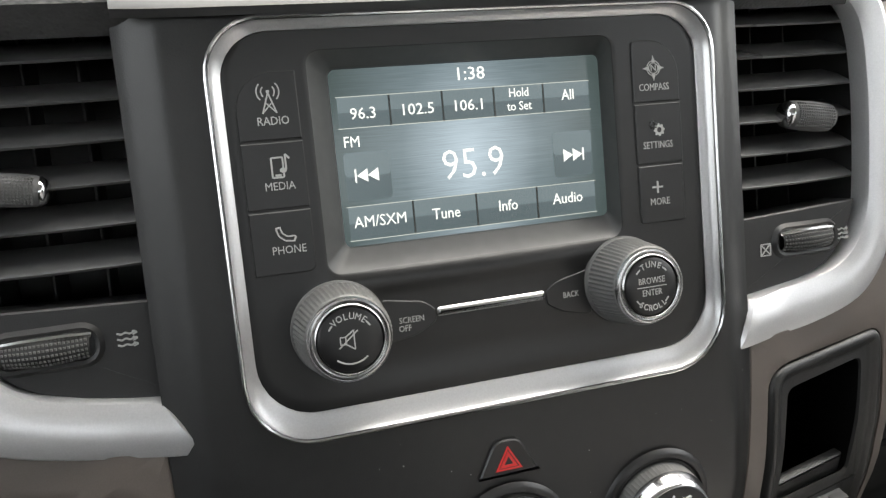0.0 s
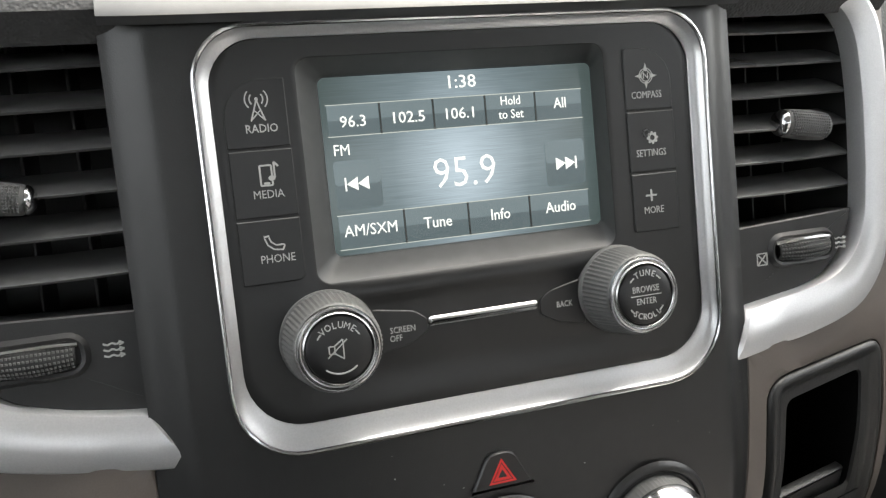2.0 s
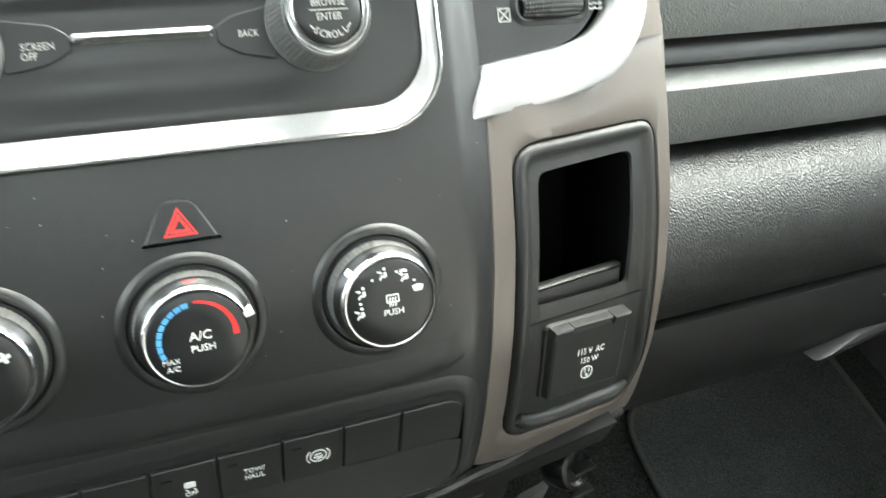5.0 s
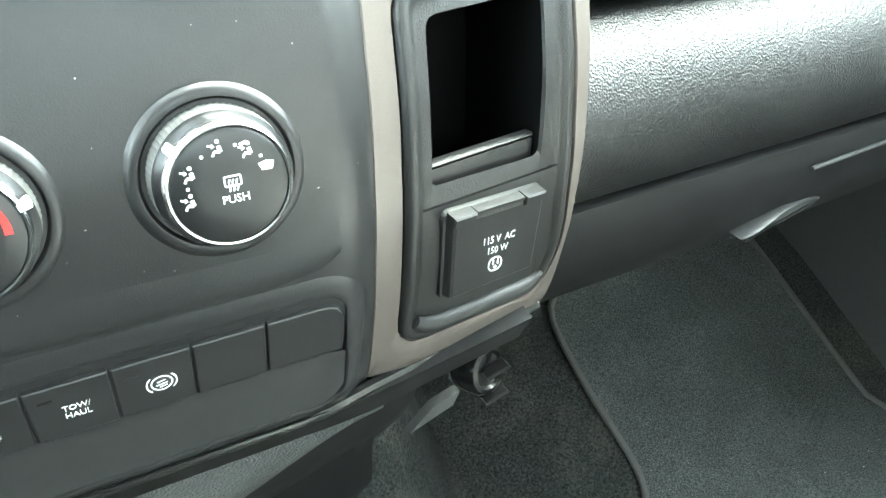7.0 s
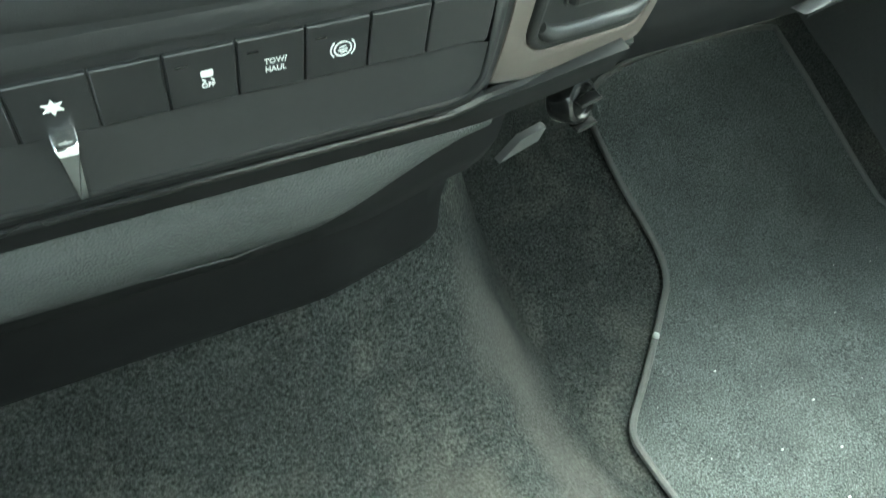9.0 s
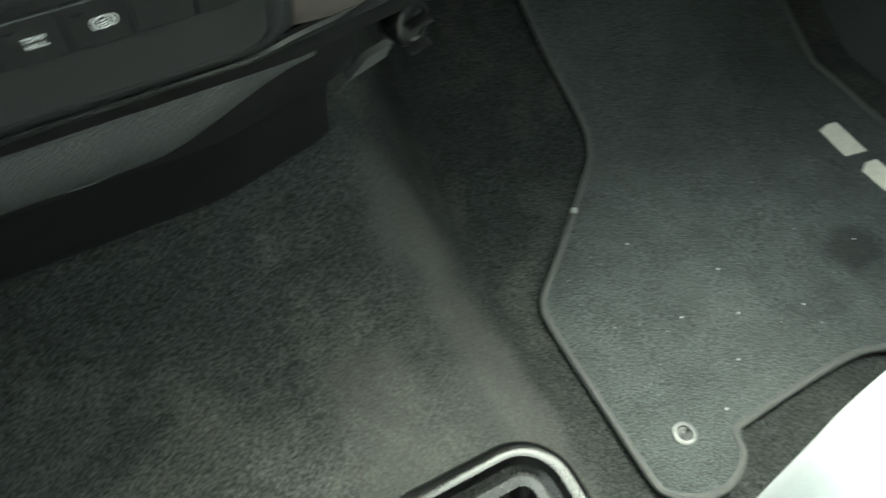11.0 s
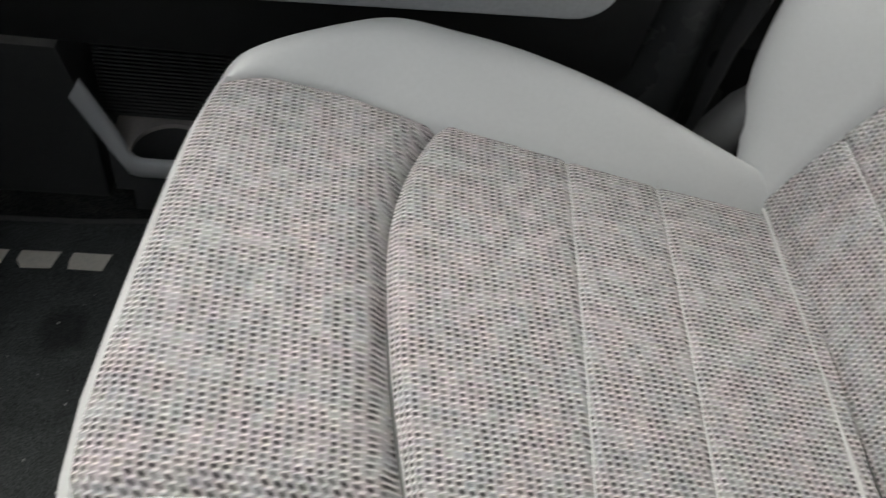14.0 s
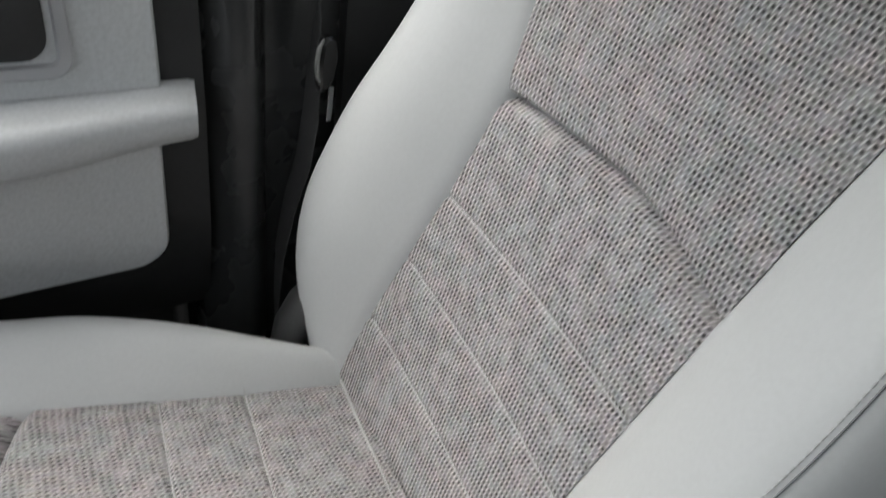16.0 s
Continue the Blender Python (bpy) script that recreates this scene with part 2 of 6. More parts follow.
def weave_material(name, axes):
    """Woven tweed: pale warp with staggered dark floats; axes picks the two object axes of the cloth."""
    m = bpy.data.materials.new(name)
    m.use_nodes = True
    t = m.node_tree
    p = t.nodes["Principled BSDF"]
    co = t.nodes.new("ShaderNodeTexCoord").outputs["Object"]
    sep = t.nodes.new("ShaderNodeSeparateXYZ")
    wob = node(t, "ShaderNodeTexNoise", Scale=60.0, Detail=2.0)
    t.links.new(co, wob.inputs["Vector"])
    off = t.nodes.new("ShaderNodeVectorMath")
    off.operation = "MULTIPLY_ADD"
    t.links.new(wob.outputs["Color"], off.inputs[0])
    off.inputs[1].default_value = (0.0016, 0.0016, 0.0016)
    t.links.new(co, off.inputs[2])
    t.links.new(off.outputs[0], sep.inputs[0])

    def math(op, a, b=None):
        n = t.nodes.new("ShaderNodeMath")
        n.operation = op
        for i, v in enumerate((a, b)):
            if v is None:
                continue
            if isinstance(v, bpy.types.NodeSocket):
                t.links.new(v, n.inputs[i])
            else:
                n.inputs[i].default_value = v
        return n.outputs[0]

    u, v = sep.outputs[axes[0]], sep.outputs[axes[1]]
    if axes == (0, 1):  # the cloth runs down over the front roll
        v = math("SUBTRACT", v, math("MULTIPLY", sep.outputs[2], 0.8))
    else:  # and over the roll along the back's groove
        v = math("SUBTRACT", v, math("MULTIPLY", sep.outputs[1], 0.7))
    pu, pv = 0.0050, 0.0059 if axes == (0, 1) else 0.0072
    cu_ = math("MULTIPLY", math("ADD", u, math("MULTIPLY", v, -0.05)), 1 / pu)
    row = math("FLOOR", cu_)
    rows = t.nodes.new("ShaderNodeTexWhiteNoise")
    rows.noise_dimensions = "1D"
    t.links.new(row, rows.inputs["W"])
    # no two rows of floats lie quite in step
    cv_ = math("ADD", math("MULTIPLY", v, 1 / pv), math("MULTIPLY", rows.outputs["Value"], 0.20))

    def floats(across, along, ru, rv, lean):
        fu = math("SUBTRACT", math("FRACT", math("ADD", cu_, across)), 0.5)
        fv = math("SUBTRACT", math("FRACT", math("ADD", cv_, along)), 0.5)
        a = math("MULTIPLY", math("ADD", fu, math("MULTIPLY", fv, lean)), pu / ru)
        b = math("MULTIPLY", fv, pv / rv)
        return math("MAXIMUM", math("SUBTRACT", 1.0, math("ADD", math("MULTIPLY", a, a), math("MULTIPLY", b, b))), 0.0)

    spots = floats(0.0, 0.0, 0.00175, 0.37 * pv, 0.12)
    dashes = floats(0.5, 0.15, 0.00105, 0.55 * pv, 0.45)
    cell = t.nodes.new("ShaderNodeCombineXYZ")
    t.links.new(row, cell.inputs[0])
    t.links.new(math("FLOOR", cv_), cell.inputs[1])
    wn1 = t.nodes.new("ShaderNodeTexWhiteNoise")
    t.links.new(cell.outputs[0], wn1.inputs["Vector"])
    rib = math("SINE", math("MULTIPLY", u, 2 * math_pi / 0.0012))
    n2 = node(t, "ShaderNodeTexNoise", Scale=62.0, Detail=4.0, Roughness=0.6)
    n3 = node(t, "ShaderNodeTexNoise", Scale=30.0, Detail=3.0)
    for n in (n2, n3):
        t.links.new(co, n.inputs["Vector"])
    lum = math("ADD", 0.268, math("MULTIPLY", rib, 0.014))
    lum = math("ADD", lum, math("MULTIPLY", math("SUBTRACT", 0.5, n2.outputs["Fac"]), 0.22))
    lum = math("ADD", lum, math("MULTIPLY", dashes, math("ADD", 0.10, math("MULTIPLY", wn1.outputs["Value"], 0.22))))
    # dark yarn shows through between the pale floats, here and there in clusters
    depth = math("ADD", math("MULTIPLY", wn1.outputs["Value"], 0.55), math("MULTIPLY", math("SUBTRACT", n2.outputs["Fac"], 0.33), 2.5))
    depth = math("MULTIPLY", math("POWER", spots, 0.6), math("MAXIMUM", math("MINIMUM", depth, 0.90), 0.15))
    lum = math("MULTIPLY", lum, math("SUBTRACT", 1.0, depth))
    hue = node(t, "ShaderNodeMapRange")
    hue.inputs["From Min"].default_value, hue.inputs["From Max"].default_value = 0.36, 0.64
    t.links.new(n3.outputs["Fac"], hue.inputs["Value"])
    warm = mix(t, hue.outputs[0], (0.99, 1.0, 0.985, 1), (1.06, 0.975, 0.970, 1))
    # odd strands of bluish and brownish yarn
    tints = t.nodes.new("ShaderNodeVectorMath")
    tints.operation = "MULTIPLY_ADD"
    t.links.new(wn1.outputs["Color"], tints.inputs[0])
    tints.inputs[1].default_value, tints.inputs[2].default_value = (0.07, 0.05, 0.08), (0.975, 0.97, 0.96)
    dyed = t.nodes.new("ShaderNodeVectorMath")
    dyed.operation = "MULTIPLY"
    t.links.new(warm, dyed.inputs[0])
    t.links.new(tints.outputs[0], dyed.inputs[1])
    mul = t.nodes.new("ShaderNodeVectorMath")
    mul.operation = "SCALE"
    t.links.new(dyed.outputs[0], mul.inputs[0])
    t.links.new(lum, mul.inputs["Scale"])
    t.links.new(mul.outputs[0], p.inputs["Base Color"])
    p.inputs["Roughness"].default_value = 0.92
    p.inputs["Specular IOR Level"].default_value = 0.15
    h = math("ADD", math("MULTIPLY", spots, -0.5), math("ADD", math("MULTIPLY", rib, 0.08), math("MULTIPLY", dashes, 0.8)))
    bp = node(t, "ShaderNodeBump", Strength=0.7, Distance=0.0007)
    t.links.new(h, bp.inputs["Height"])
    t.links.new(bp.outputs["Normal"], p.inputs["Normal"])
    return m


math_pi = math.pi
door_black = material("black_door_plastic", (0.068, 0.069, 0.069), 0.5, bump=0.25, bump_scale=1600, grain="leather", vary=0.1)
tan_light = material("light_taupe_plastic", (0.40, 0.37, 0.34), 0.5, vary=0.06, bump=0.1, bump_scale=1800)
worn_steel = material("worn_steel", (0.17, 0.17, 0.165), 0.5, metal=0.3)
satin_grey = material("satin_grey_paint", (0.62, 0.625, 0.62), 0.45, metal=0.0, vary=0.04, fine=0.05, fine_scale=1500)
cloth_flat = weave_material("grey_tweed_cushion", (0, 1))
cloth_back = weave_material("grey_tweed_back", (0, 2))


def screen_material():
    """A lit display: teal-grey brushed background, brighter in the middle."""
    m = bpy.data.materials.new("lit_display")
    m.use_nodes = True
    t = m.node_tree
    p = t.nodes["Principled BSDF"]
    co = t.nodes.new("ShaderNodeTexCoord").outputs["Object"]
    mp = t.nodes.new("ShaderNodeMapping")
    mp.inputs["Location"].default_value = (0.0, -1.15, 0)
    mp.inputs["Scale"].default_value = (15.0, 10.0, 0.0)
    t.links.new(co, mp.inputs["Vector"])
    ln = t.nodes.new("ShaderNodeVectorMath")
    ln.operation = "LENGTH"
    t.links.new(mp.outputs[0], ln.inputs[0])
    ramp = t.nodes.new("ShaderNodeValToRGB")
    e = ramp.color_ramp.elements
    e[0].position, e[0].color = 0.0, (0.42, 0.52, 0.62, 1)
    e[1].position, e[1].color = 0.85, (0.055, 0.077, 0.080, 1)
    md = e.new(0.4)
    md.color = (0.145, 0.193, 0.226, 1)
    t.links.new(ln.outputs["Value"], ramp.inputs["Fac"])
    st = t.nodes.new("ShaderNodeMapping")
    st.inputs["Scale"].default_value = (60, 2200, 1)
    t.links.new(co, st.inputs["Vector"])
    n = node(t, "ShaderNodeTexNoise", Scale=1.0, Detail=2.0)
    t.links.new(st.outputs[0], n.inputs["Vector"])
    r = node(t, "ShaderNodeMapRange", **{"From Min": 0.3, "From Max": 0.7, "To Min": 0.86, "To Max": 1.14})
    t.links.new(n.outputs["Fac"], r.inputs["Value"])
    mul = t.nodes.new("ShaderNodeVectorMath")
    mul.operation = "SCALE"
    t.links.new(ramp.outputs["Color"], mul.inputs[0])
    t.links.new(r.outputs[0], mul.inputs["Scale"])
    p.inputs["Base Color"].default_value = (0.01, 0.012, 0.012, 1)
    p.inputs["Roughness"].default_value = 0.12
    p.inputs["Specular IOR Level"].default_value = 0.25
    t.links.new(mul.outputs[0], p.inputs["Emission Color"])
    p.inputs["Emission Strength"].default_value = LIT
    return m


display = screen_material()
ui_text = glow("lit_white", (0.95, 1.0, 1.0), 1.0)
ui_line = glow("lit_pale_line", (0.55, 0.6, 0.58), 0.8)
ui_dark = glow("lit_dark_line", (0.01, 0.014, 0.014), 1.0)
ui_button = glow("lit_button", (0.068, 0.100, 0.116), 1.0)
ui_button_top = glow("lit_button_sheen", (0.125, 0.170, 0.195), 1.0)

# ---- building blocks ----


def part(name, bm, mat, parent, label="", m=None, smooth=40):
    bmesh.ops.recalc_face_normals(bm, faces=bm.faces)
    me = bpy.data.meshes.new(name)
    bm.to_mesh(me)
    bm.free()
    return mesh_part(name, me, mat, parent, label, m, smooth)


def mesh_part(name, me, mat, parent, label="", m=None, smooth=40):
    me.materials.clear()
    me.materials.append(mat)
    if smooth:
        me.shade_smooth()
        me.set_sharp_from_angle(angle=radians(smooth))
    ob = new(name, me)
    if parent:
        ob.parent = parent
    if m is not None:
        ob.matrix_local = m
    if label:
        ob["label"] = label
    return ob


def thing(name, label, category, m=None, group="", kind=""):
    ob = new(name)
    ob.empty_display_size = 0.02
    if m is not None:
        ob.matrix_world = m
    return tagged(ob, label, category, group, kind)


def rrect(x0, x1, y0, y1, r, seg=6):
    """A rounded rectangle, anticlockwise from its lower left; r: one radius or four (ll, lr, ur, ul)."""
    rs = r if isinstance(r, (tuple, list)) else (r,) * 4
    pts = []
    for (cx, cy, a0), q in zip(((x0, y0, 180), (x1, y0, 270), (x1, y1, 0), (x0, y1, 90)), rs):
        ox = cx + q if cx == x0 else cx - q
        oy = cy + q if cy == y0 else cy - q
        for i in range(seg + 1):
            a = radians(a0 + 90 * i / seg)
            pts.append((ox + q * math.cos(a), oy + q * math.sin(a)))
    return pts


def rpoly(pts, r, seg=5):
    """A polygon (anticlockwise) with rounded corners."""
    out = []
    n = len(pts)
    rs = r if isinstance(r, (tuple, list)) else (r,) * n
    for i in range(n):
        p, a, b = Vector(pts[i]), Vector(pts[i - 1]), Vector(pts[(i + 1) % n])
        d1, d2 = (a - p), (b - p)
        q = min(rs[i], d1.length * 0.48, d2.length * 0.48)
        s, e = p + d1.normalized() * q, p + d2.normalized() * q
        for k in range(seg + 1):
            f = k / seg
            out.append(tuple((1 - f) ** 2 * s + 2 * f * (1 - f) * p + f * f * e))
    return out


def inset(pts, d):
    """The outline moved inwards by d (anticlockwise outlines)."""
    n = len(pts)
    out = []
    for i in range(n):
        a, b = Vector(pts[i - 1]), Vector(pts[(i + 1) % n])
        t = b - a
        if t.length < 1e-9:
            t = Vector((1, 0))
        t.normalize()
        out.append((pts[i][0] - t.y * d, pts[i][1] + t.x * d))
    return out


def rings(bm, loops, cap0=False, cap1=False, closed=True):
    """Quads between loops of points of one length."""
    vs = [[bm.verts.new(p) for p in loop] for loop in loops]
    n = len(vs[0])
    for a, b in zip(vs, vs[1:]):
        for i in range(n if closed else n - 1):
            j = (i + 1) % n
            bm.faces.new((a[i], a[j], b[j], b[i]))
    if cap0:
        bm.faces.new(list(reversed(vs[0])))
    if cap1:
        bm.faces.new(vs[-1])
    return vs


def slab(bm, outline, levels, back=True, front=True):
    """A plate: levels are (height, inset) from its back to its front."""
    return rings(bm, [[(x, y, w) for x, y in (inset(outline, d) if d else outline)] for w, d in levels], back, front)


def box(bm, x0, x1, y0, y1, z0, z1, b=0.0):
    if b:
        o = [(x0, y0), (x1, y0), (x1, y1), (x0, y1)]
        q = [(x0 + b, y0 + b), (x1 - b, y0 + b), (x1 - b, y1 - b), (x0 + b, y1 - b)]
        rings(bm, [[(*p, z0) for p in q], [(*p, z0 + b) for p in o], [(*p, z1 - b) for p in o], [(*p, z1) for p in q]], True, True)
    else:
        o = [(x0, y0), (x1, y0), (x1, y1), (x0, y1)]
        rings(bm, [[(*p, z0) for p in o], [(*p, z1) for p in o]], True, True)


def lathe(bm, profile, seg=48, cap0=False, cap1=True, knurl=None):
    """Turns (radius, height) pairs round the local z axis; knurl: (first, last, depth) ridged rings."""
    loops = []
    for k, (r, w) in enumerate(profile):
        loop = []
        for i in range(seg):
            q = r
            if knurl and knurl[0] <= k <= knurl[1] and i % 2:
                q = r - knurl[2]
            a = 2 * math.pi * i / seg
            loop.append((q * math.cos(a), q * math.sin(a), w))
        loops.append(loop)
    rings(bm, loops, cap0, cap1)


def tube(bm, pts, r, seg=8, closed=False, flat=1.0, up=(0, 0, 1)):
    """A round or flattened rod along points; r: one radius or one for each point."""
    n = len(pts)
    ps = [Vector(p) for p in pts]
    loops = []
    for i, p in enumerate(ps):
        a = ps[i - 1] if (i or closed) else p
        b = ps[(i + 1) % n] if (i < n - 1 or closed) else p
        t = (b - a).normalized()
        s = t.cross(Vector(up))
        if s.length < 1e-5:
            s = t.cross(Vector((1, 0, 0)))
        s.normalize()
        q = s.cross(t)
        rr = r[i] if isinstance(r, (list, tuple)) else r
        loops.append([tuple(p + s * rr * math.cos(2 * math.pi * k / seg) + q * rr * flat * math.sin(2 * math.pi * k / seg)) for k in range(seg)])
    if closed:
        loops.append(loops[0])
    rings(bm, loops, not closed, not closed)
    if closed:
        bmesh.ops.remove_doubles(bm, verts=bm.verts, dist=1e-6)


def grid(bm, f, nu, nv):
    vs = [[bm.verts.new(f(i / nu, j / nv)) for j in range(nv + 1)] for i in range(nu + 1)]
    for i in range(nu):
        for j in range(nv):
            bm.faces.new((vs[i][j], vs[i + 1][j], vs[i + 1][j + 1], vs[i][j + 1]))
    return vs


def arc_bar(bm, r0, r1, a0, a1, w0, w1, seg=14):
    """A flat curved bar between two radii and angles (degrees)."""
    loops = []
    for i in range(seg + 1):
        a = radians(a0 + (a1 - a0) * i / seg)
        c, s = math.cos(a), math.sin(a)
        loops.append([(r0 * c, r0 * s, w0), (r1 * c, r1 * s, w0), (r1 * c, r1 * s, w1), (r0 * c, r0 * s, w1)])
    rings(bm, loops, True, True)


def bar(bm, x0, y0, x1, y1, width, w0=0.0, w1=0.0003):
    """A flat stroke from point to point."""
    d = Vector((x1 - x0, y1 - y0))
    n = Vector((-d.y, d.x)).normalized() * width / 2
    o = [(x0 - n.x, y0 - n.y), (x1 - n.x, y1 - n.y), (x1 + n.x, y1 + n.y), (x0 + n.x, y0 + n.y)]
    rings(bm, [[(*p, w0) for p in o], [(*p, w1) for p in o]], True, True)


def poly(bm, pts, w0=0.0, w1=0.0003):
    rings(bm, [[(x, y, w0) for x, y in pts], [(x, y, w1) for x, y in pts]], True, True)


def lettering(text, size, parent, mat, m, name="lettering", bold=0.0, squeeze=1.0, lean=0.0):
    """Raised print in the built-in font, centred on the pose m; size: the height of capitals."""
    cu = bpy.data.curves.new("print", "FONT")
    cu.body, cu.size, cu.align_x, cu.align_y = text, size / 0.70, "CENTER", "CENTER"
    cu.extrude, cu.offset, cu.resolution_u = 0.00012, 0.0 if set(text) & set("MWN") else bold, 2
    tmp = new("print", cu)
    dg = bpy.context.evaluated_depsgraph_get()
    me = bpy.data.meshes.new_from_object(tmp.evaluated_get(dg))
    bpy.data.objects.remove(tmp)
    bpy.data.curves.remove(cu)
    me.transform(Matrix(((squeeze, lean, 0, 0), (0, 1, 0, 0), (0, 0, 1, 0), (0, 0, 0, 1))))
    return mesh_part(name, me, mat, parent, "", m, 0)


def T(x, y, z=0.0):
    return Matrix.Translation((x, y, z))


def smooth(a, b, x):
    f = min(1, max(0, (x - a) / (b - a)))
    return f * f * (3 - 2 * f)

# ---- the shape of the centre stack ----
TILT = radians(17.5)
ORIGIN = Vector((0, 0.21, 0.641))
MS = Matrix(((1, 0, 0, 0), (0, math.sin(TILT), -math.cos(TILT), 0.21), (0, math.cos(TILT), math.sin(TILT), 0.641), (0, 0, 0, 1)))
ZS = np.arange(0.36, 0.90, 0.001)
YS = np.interp(ZS, [0.36, 0.40, 0.44, 0.47, 0.50, 0.54, 0.575, 0.61, 0.641, 0.90], [0.325, 0.29, 0.256, 0.234, 0.2195, 0.2065, 0.2005, 0.2025, 0.21, 0.2917])
for _ in range(2):
    YS[8:-8] = np.convolve(YS, np.ones(17) / 17, "valid")


def stack_y(x, z):
    """The front of the dashboard's middle: how far forward it lies at a place across and a height."""
    a = abs(x)
    side = 0.0 if a < 0.095 else (a - 0.095) ** 2 * 6 if a < 0.115 else 0.0024 + (a - 0.115) * 0.22
    return float(np.interp(z, ZS, YS)) + side


def on_stack(x, z, out=0.0):
    """A pose on that front: local x across, y up along it, z out of it."""
    e = 0.002
    p = Vector((x, stack_y(x, z), z))
    dx = (Vector((x + e, stack_y(x + e, z), z)) - p).normalized()
    dz = (Vector((x, stack_y(x, z + e), z + e)) - p).normalized()
    n = dx.cross(dz).normalized()
    up = n.cross(dx)
    m = Matrix((dx, up, n)).transposed().to_4x4()
    m.translation = p + n * out
    return m


def drape(pts, out=0.0):
    """World points on the front for (across, height) pairs."""
    return [tuple(on_stack(x, z, out).translation) for x, z in pts]


def uv(u, v, w=0.0):
    return MS @ Vector((u, v, w))


# ---- cabin shell ----
def toe(y):
    """Floor height towards the footwell's front."""
    return 0.55 * max(0.0, y - 0.42) if y < 0.7 else 0.154 + (y - 0.7) * 4


def hump(x, y):
    ridge = 0.005 * math.exp(-((x - 0.288) / 0.018) ** 2) * smooth(0.03, 0.12, y)
    return (0.10 + 0.5 * max(0.0, y - 0.28) + 1.3 * max(0.0, y - 0.335)) * (1 - smooth(0.17, 0.335, abs(x))) + ridge + 0.012 * noise.noise(Vector((x * 7, y * 7, 0.3)))


def floor_z(x, y):
    side = smooth(0.30, 0.36, x)
    return hump(x, y) * (1 - side) + toe(y) - 0.004 + 0.003 * noise.noise(Vector((x * 11, y * 11, 2.0))) * side


bm = bmesh.new()
grid(bm, lambda a, b: (-0.95 + 2.0 * a, -1.3 + 2.05 * b, floor_z(-0.95 + 2.0 * a, -1.3 + 2.05 * b)), 120, 110)
floor = part("floor", bm, carpet, None)
tagged(floor, "dusty black cut-pile carpet over the transmission hump", "floor", kind="structure")
sol = floor.modifiers.new("thickness", "SOLIDIFY")
sol.thickness, sol.offset = 0.015, -1

bm = bmesh.new()
box(bm, -0.98, 1.08, 0.76, 0.80, -0.05, 0.80)
tagged(part("wall_front", bm, carpet, None), "black carpeted bulkhead in front of the footwell", "wall", kind="structure")

bm = bmesh.new()
box(bm, -0.78, 0.78, -1.30, 0.08, 1.33, 1.37, 0.01)
tagged(part("ceiling", bm, shell, None), "grey cloth headliner", "ceiling", kind="structure")
# unseen, and taller than a real panel to hold back light from behind
bm = bmesh.new()
box(bm, -0.95, 0.98, -1.40, -1.36, -0.02, 1.12)
tagged(part("wall_rear", bm, vinyl_grey, None), "dark grey cab rear panel, built up to block light", "wall", kind="structure")
bm = bmesh.new()
box(bm, -1.0, -0.92, -1.36, 0.76, -0.02, 0.84, 0.01)
tagged(part("wall_left", bm, black_soft, None), "dark driver side door trim", "wall", kind="structure")
# unseen partitions, added to keep driver side light off fascia and floor
bm = bmesh.new()
box(bm, -0.50, -0.44, -1.36, -0.30, -0.02, 1.12, 0.01)
box(bm, -0.36, -0.30, -0.298, 0.45, -0.02, 0.55, 0.01)
tagged(part("driver_shade_wall", bm, black_soft, None), "unseen dark partition added to block light from the driver side", "wall", kind="structure")
bm = bmesh.new()
box(bm, -60, 60, -60, 60, -0.62, -0.60)
tagged(part("ground", bm, asphalt, None), "grey asphalt under the vehicle", "ground", kind="structure")
for x in (-0.93, 0.96):
    bm = bmesh.new()
    tube(bm, [(x, 0.86, 0.84), (x * 0.85, 0.55, 1.10), (x * 0.67, 0.08, 1.34)], 0.035, 8)
    tagged(part("pillar_front", bm, shell, None), "grey windscreen pillar trim", "pillar", kind="structure")

# ---- dashboard ----
dash = thing("dashboard", "black grained vinyl dashboard with padded passenger side", "dashboard")
bm = bmesh.new()
top_profile = [(0.262, 0.806), (0.268, 0.815), (0.285, 0.822), (0.33, 0.83), (0.5, 0.845), (0.85, 0.86), (0.86, 0.80), (0.5, 0.79), (0.32, 0.79), (0.268, 0.795)]
rings(bm, [[(x, y + 0.14 * smooth(0.19, 0.30, abs(x)), z) for y, z in top_profile] for x in np.linspace(-0.93, 0.99, 40)], True, True)
part("upper_pad", bm, upper_grey, dash, "grained black upper pad")
bm = bmesh.new()
edge = [(0.256, 0.8015), (0.2535, 0.8045), (0.2575, 0.8085), (0.264, 0.8095), (0.268, 0.805)]
rings(bm, [[(x, y + 6 * max(0, abs(x) - 0.095) ** 2, z) for y, z in edge] for x in np.linspace(-0.118, 0.115, 30)], True, True)
part("edge_strip", bm, strip_grey, dash, "paler grey edge strip above the radio")


def rise(x):
    """The glove box seam climbs a little towards the door."""
    return 0.0105 + 0.020 * (x - 0.307)


def dash_run(name, profile, mat, label, x0=0.212, x1=1.0, n=26):
    bm = bmesh.new()
    rings(bm, [[(x, y + 0.02 * smooth(0.5, 1.0, x), z + rise(x) * smooth(0.56, 0.50, z)) for y, z in profile] for x in np.linspace(x0, x1, n)], True, True)
    return part(name, bm, mat, dash, label)


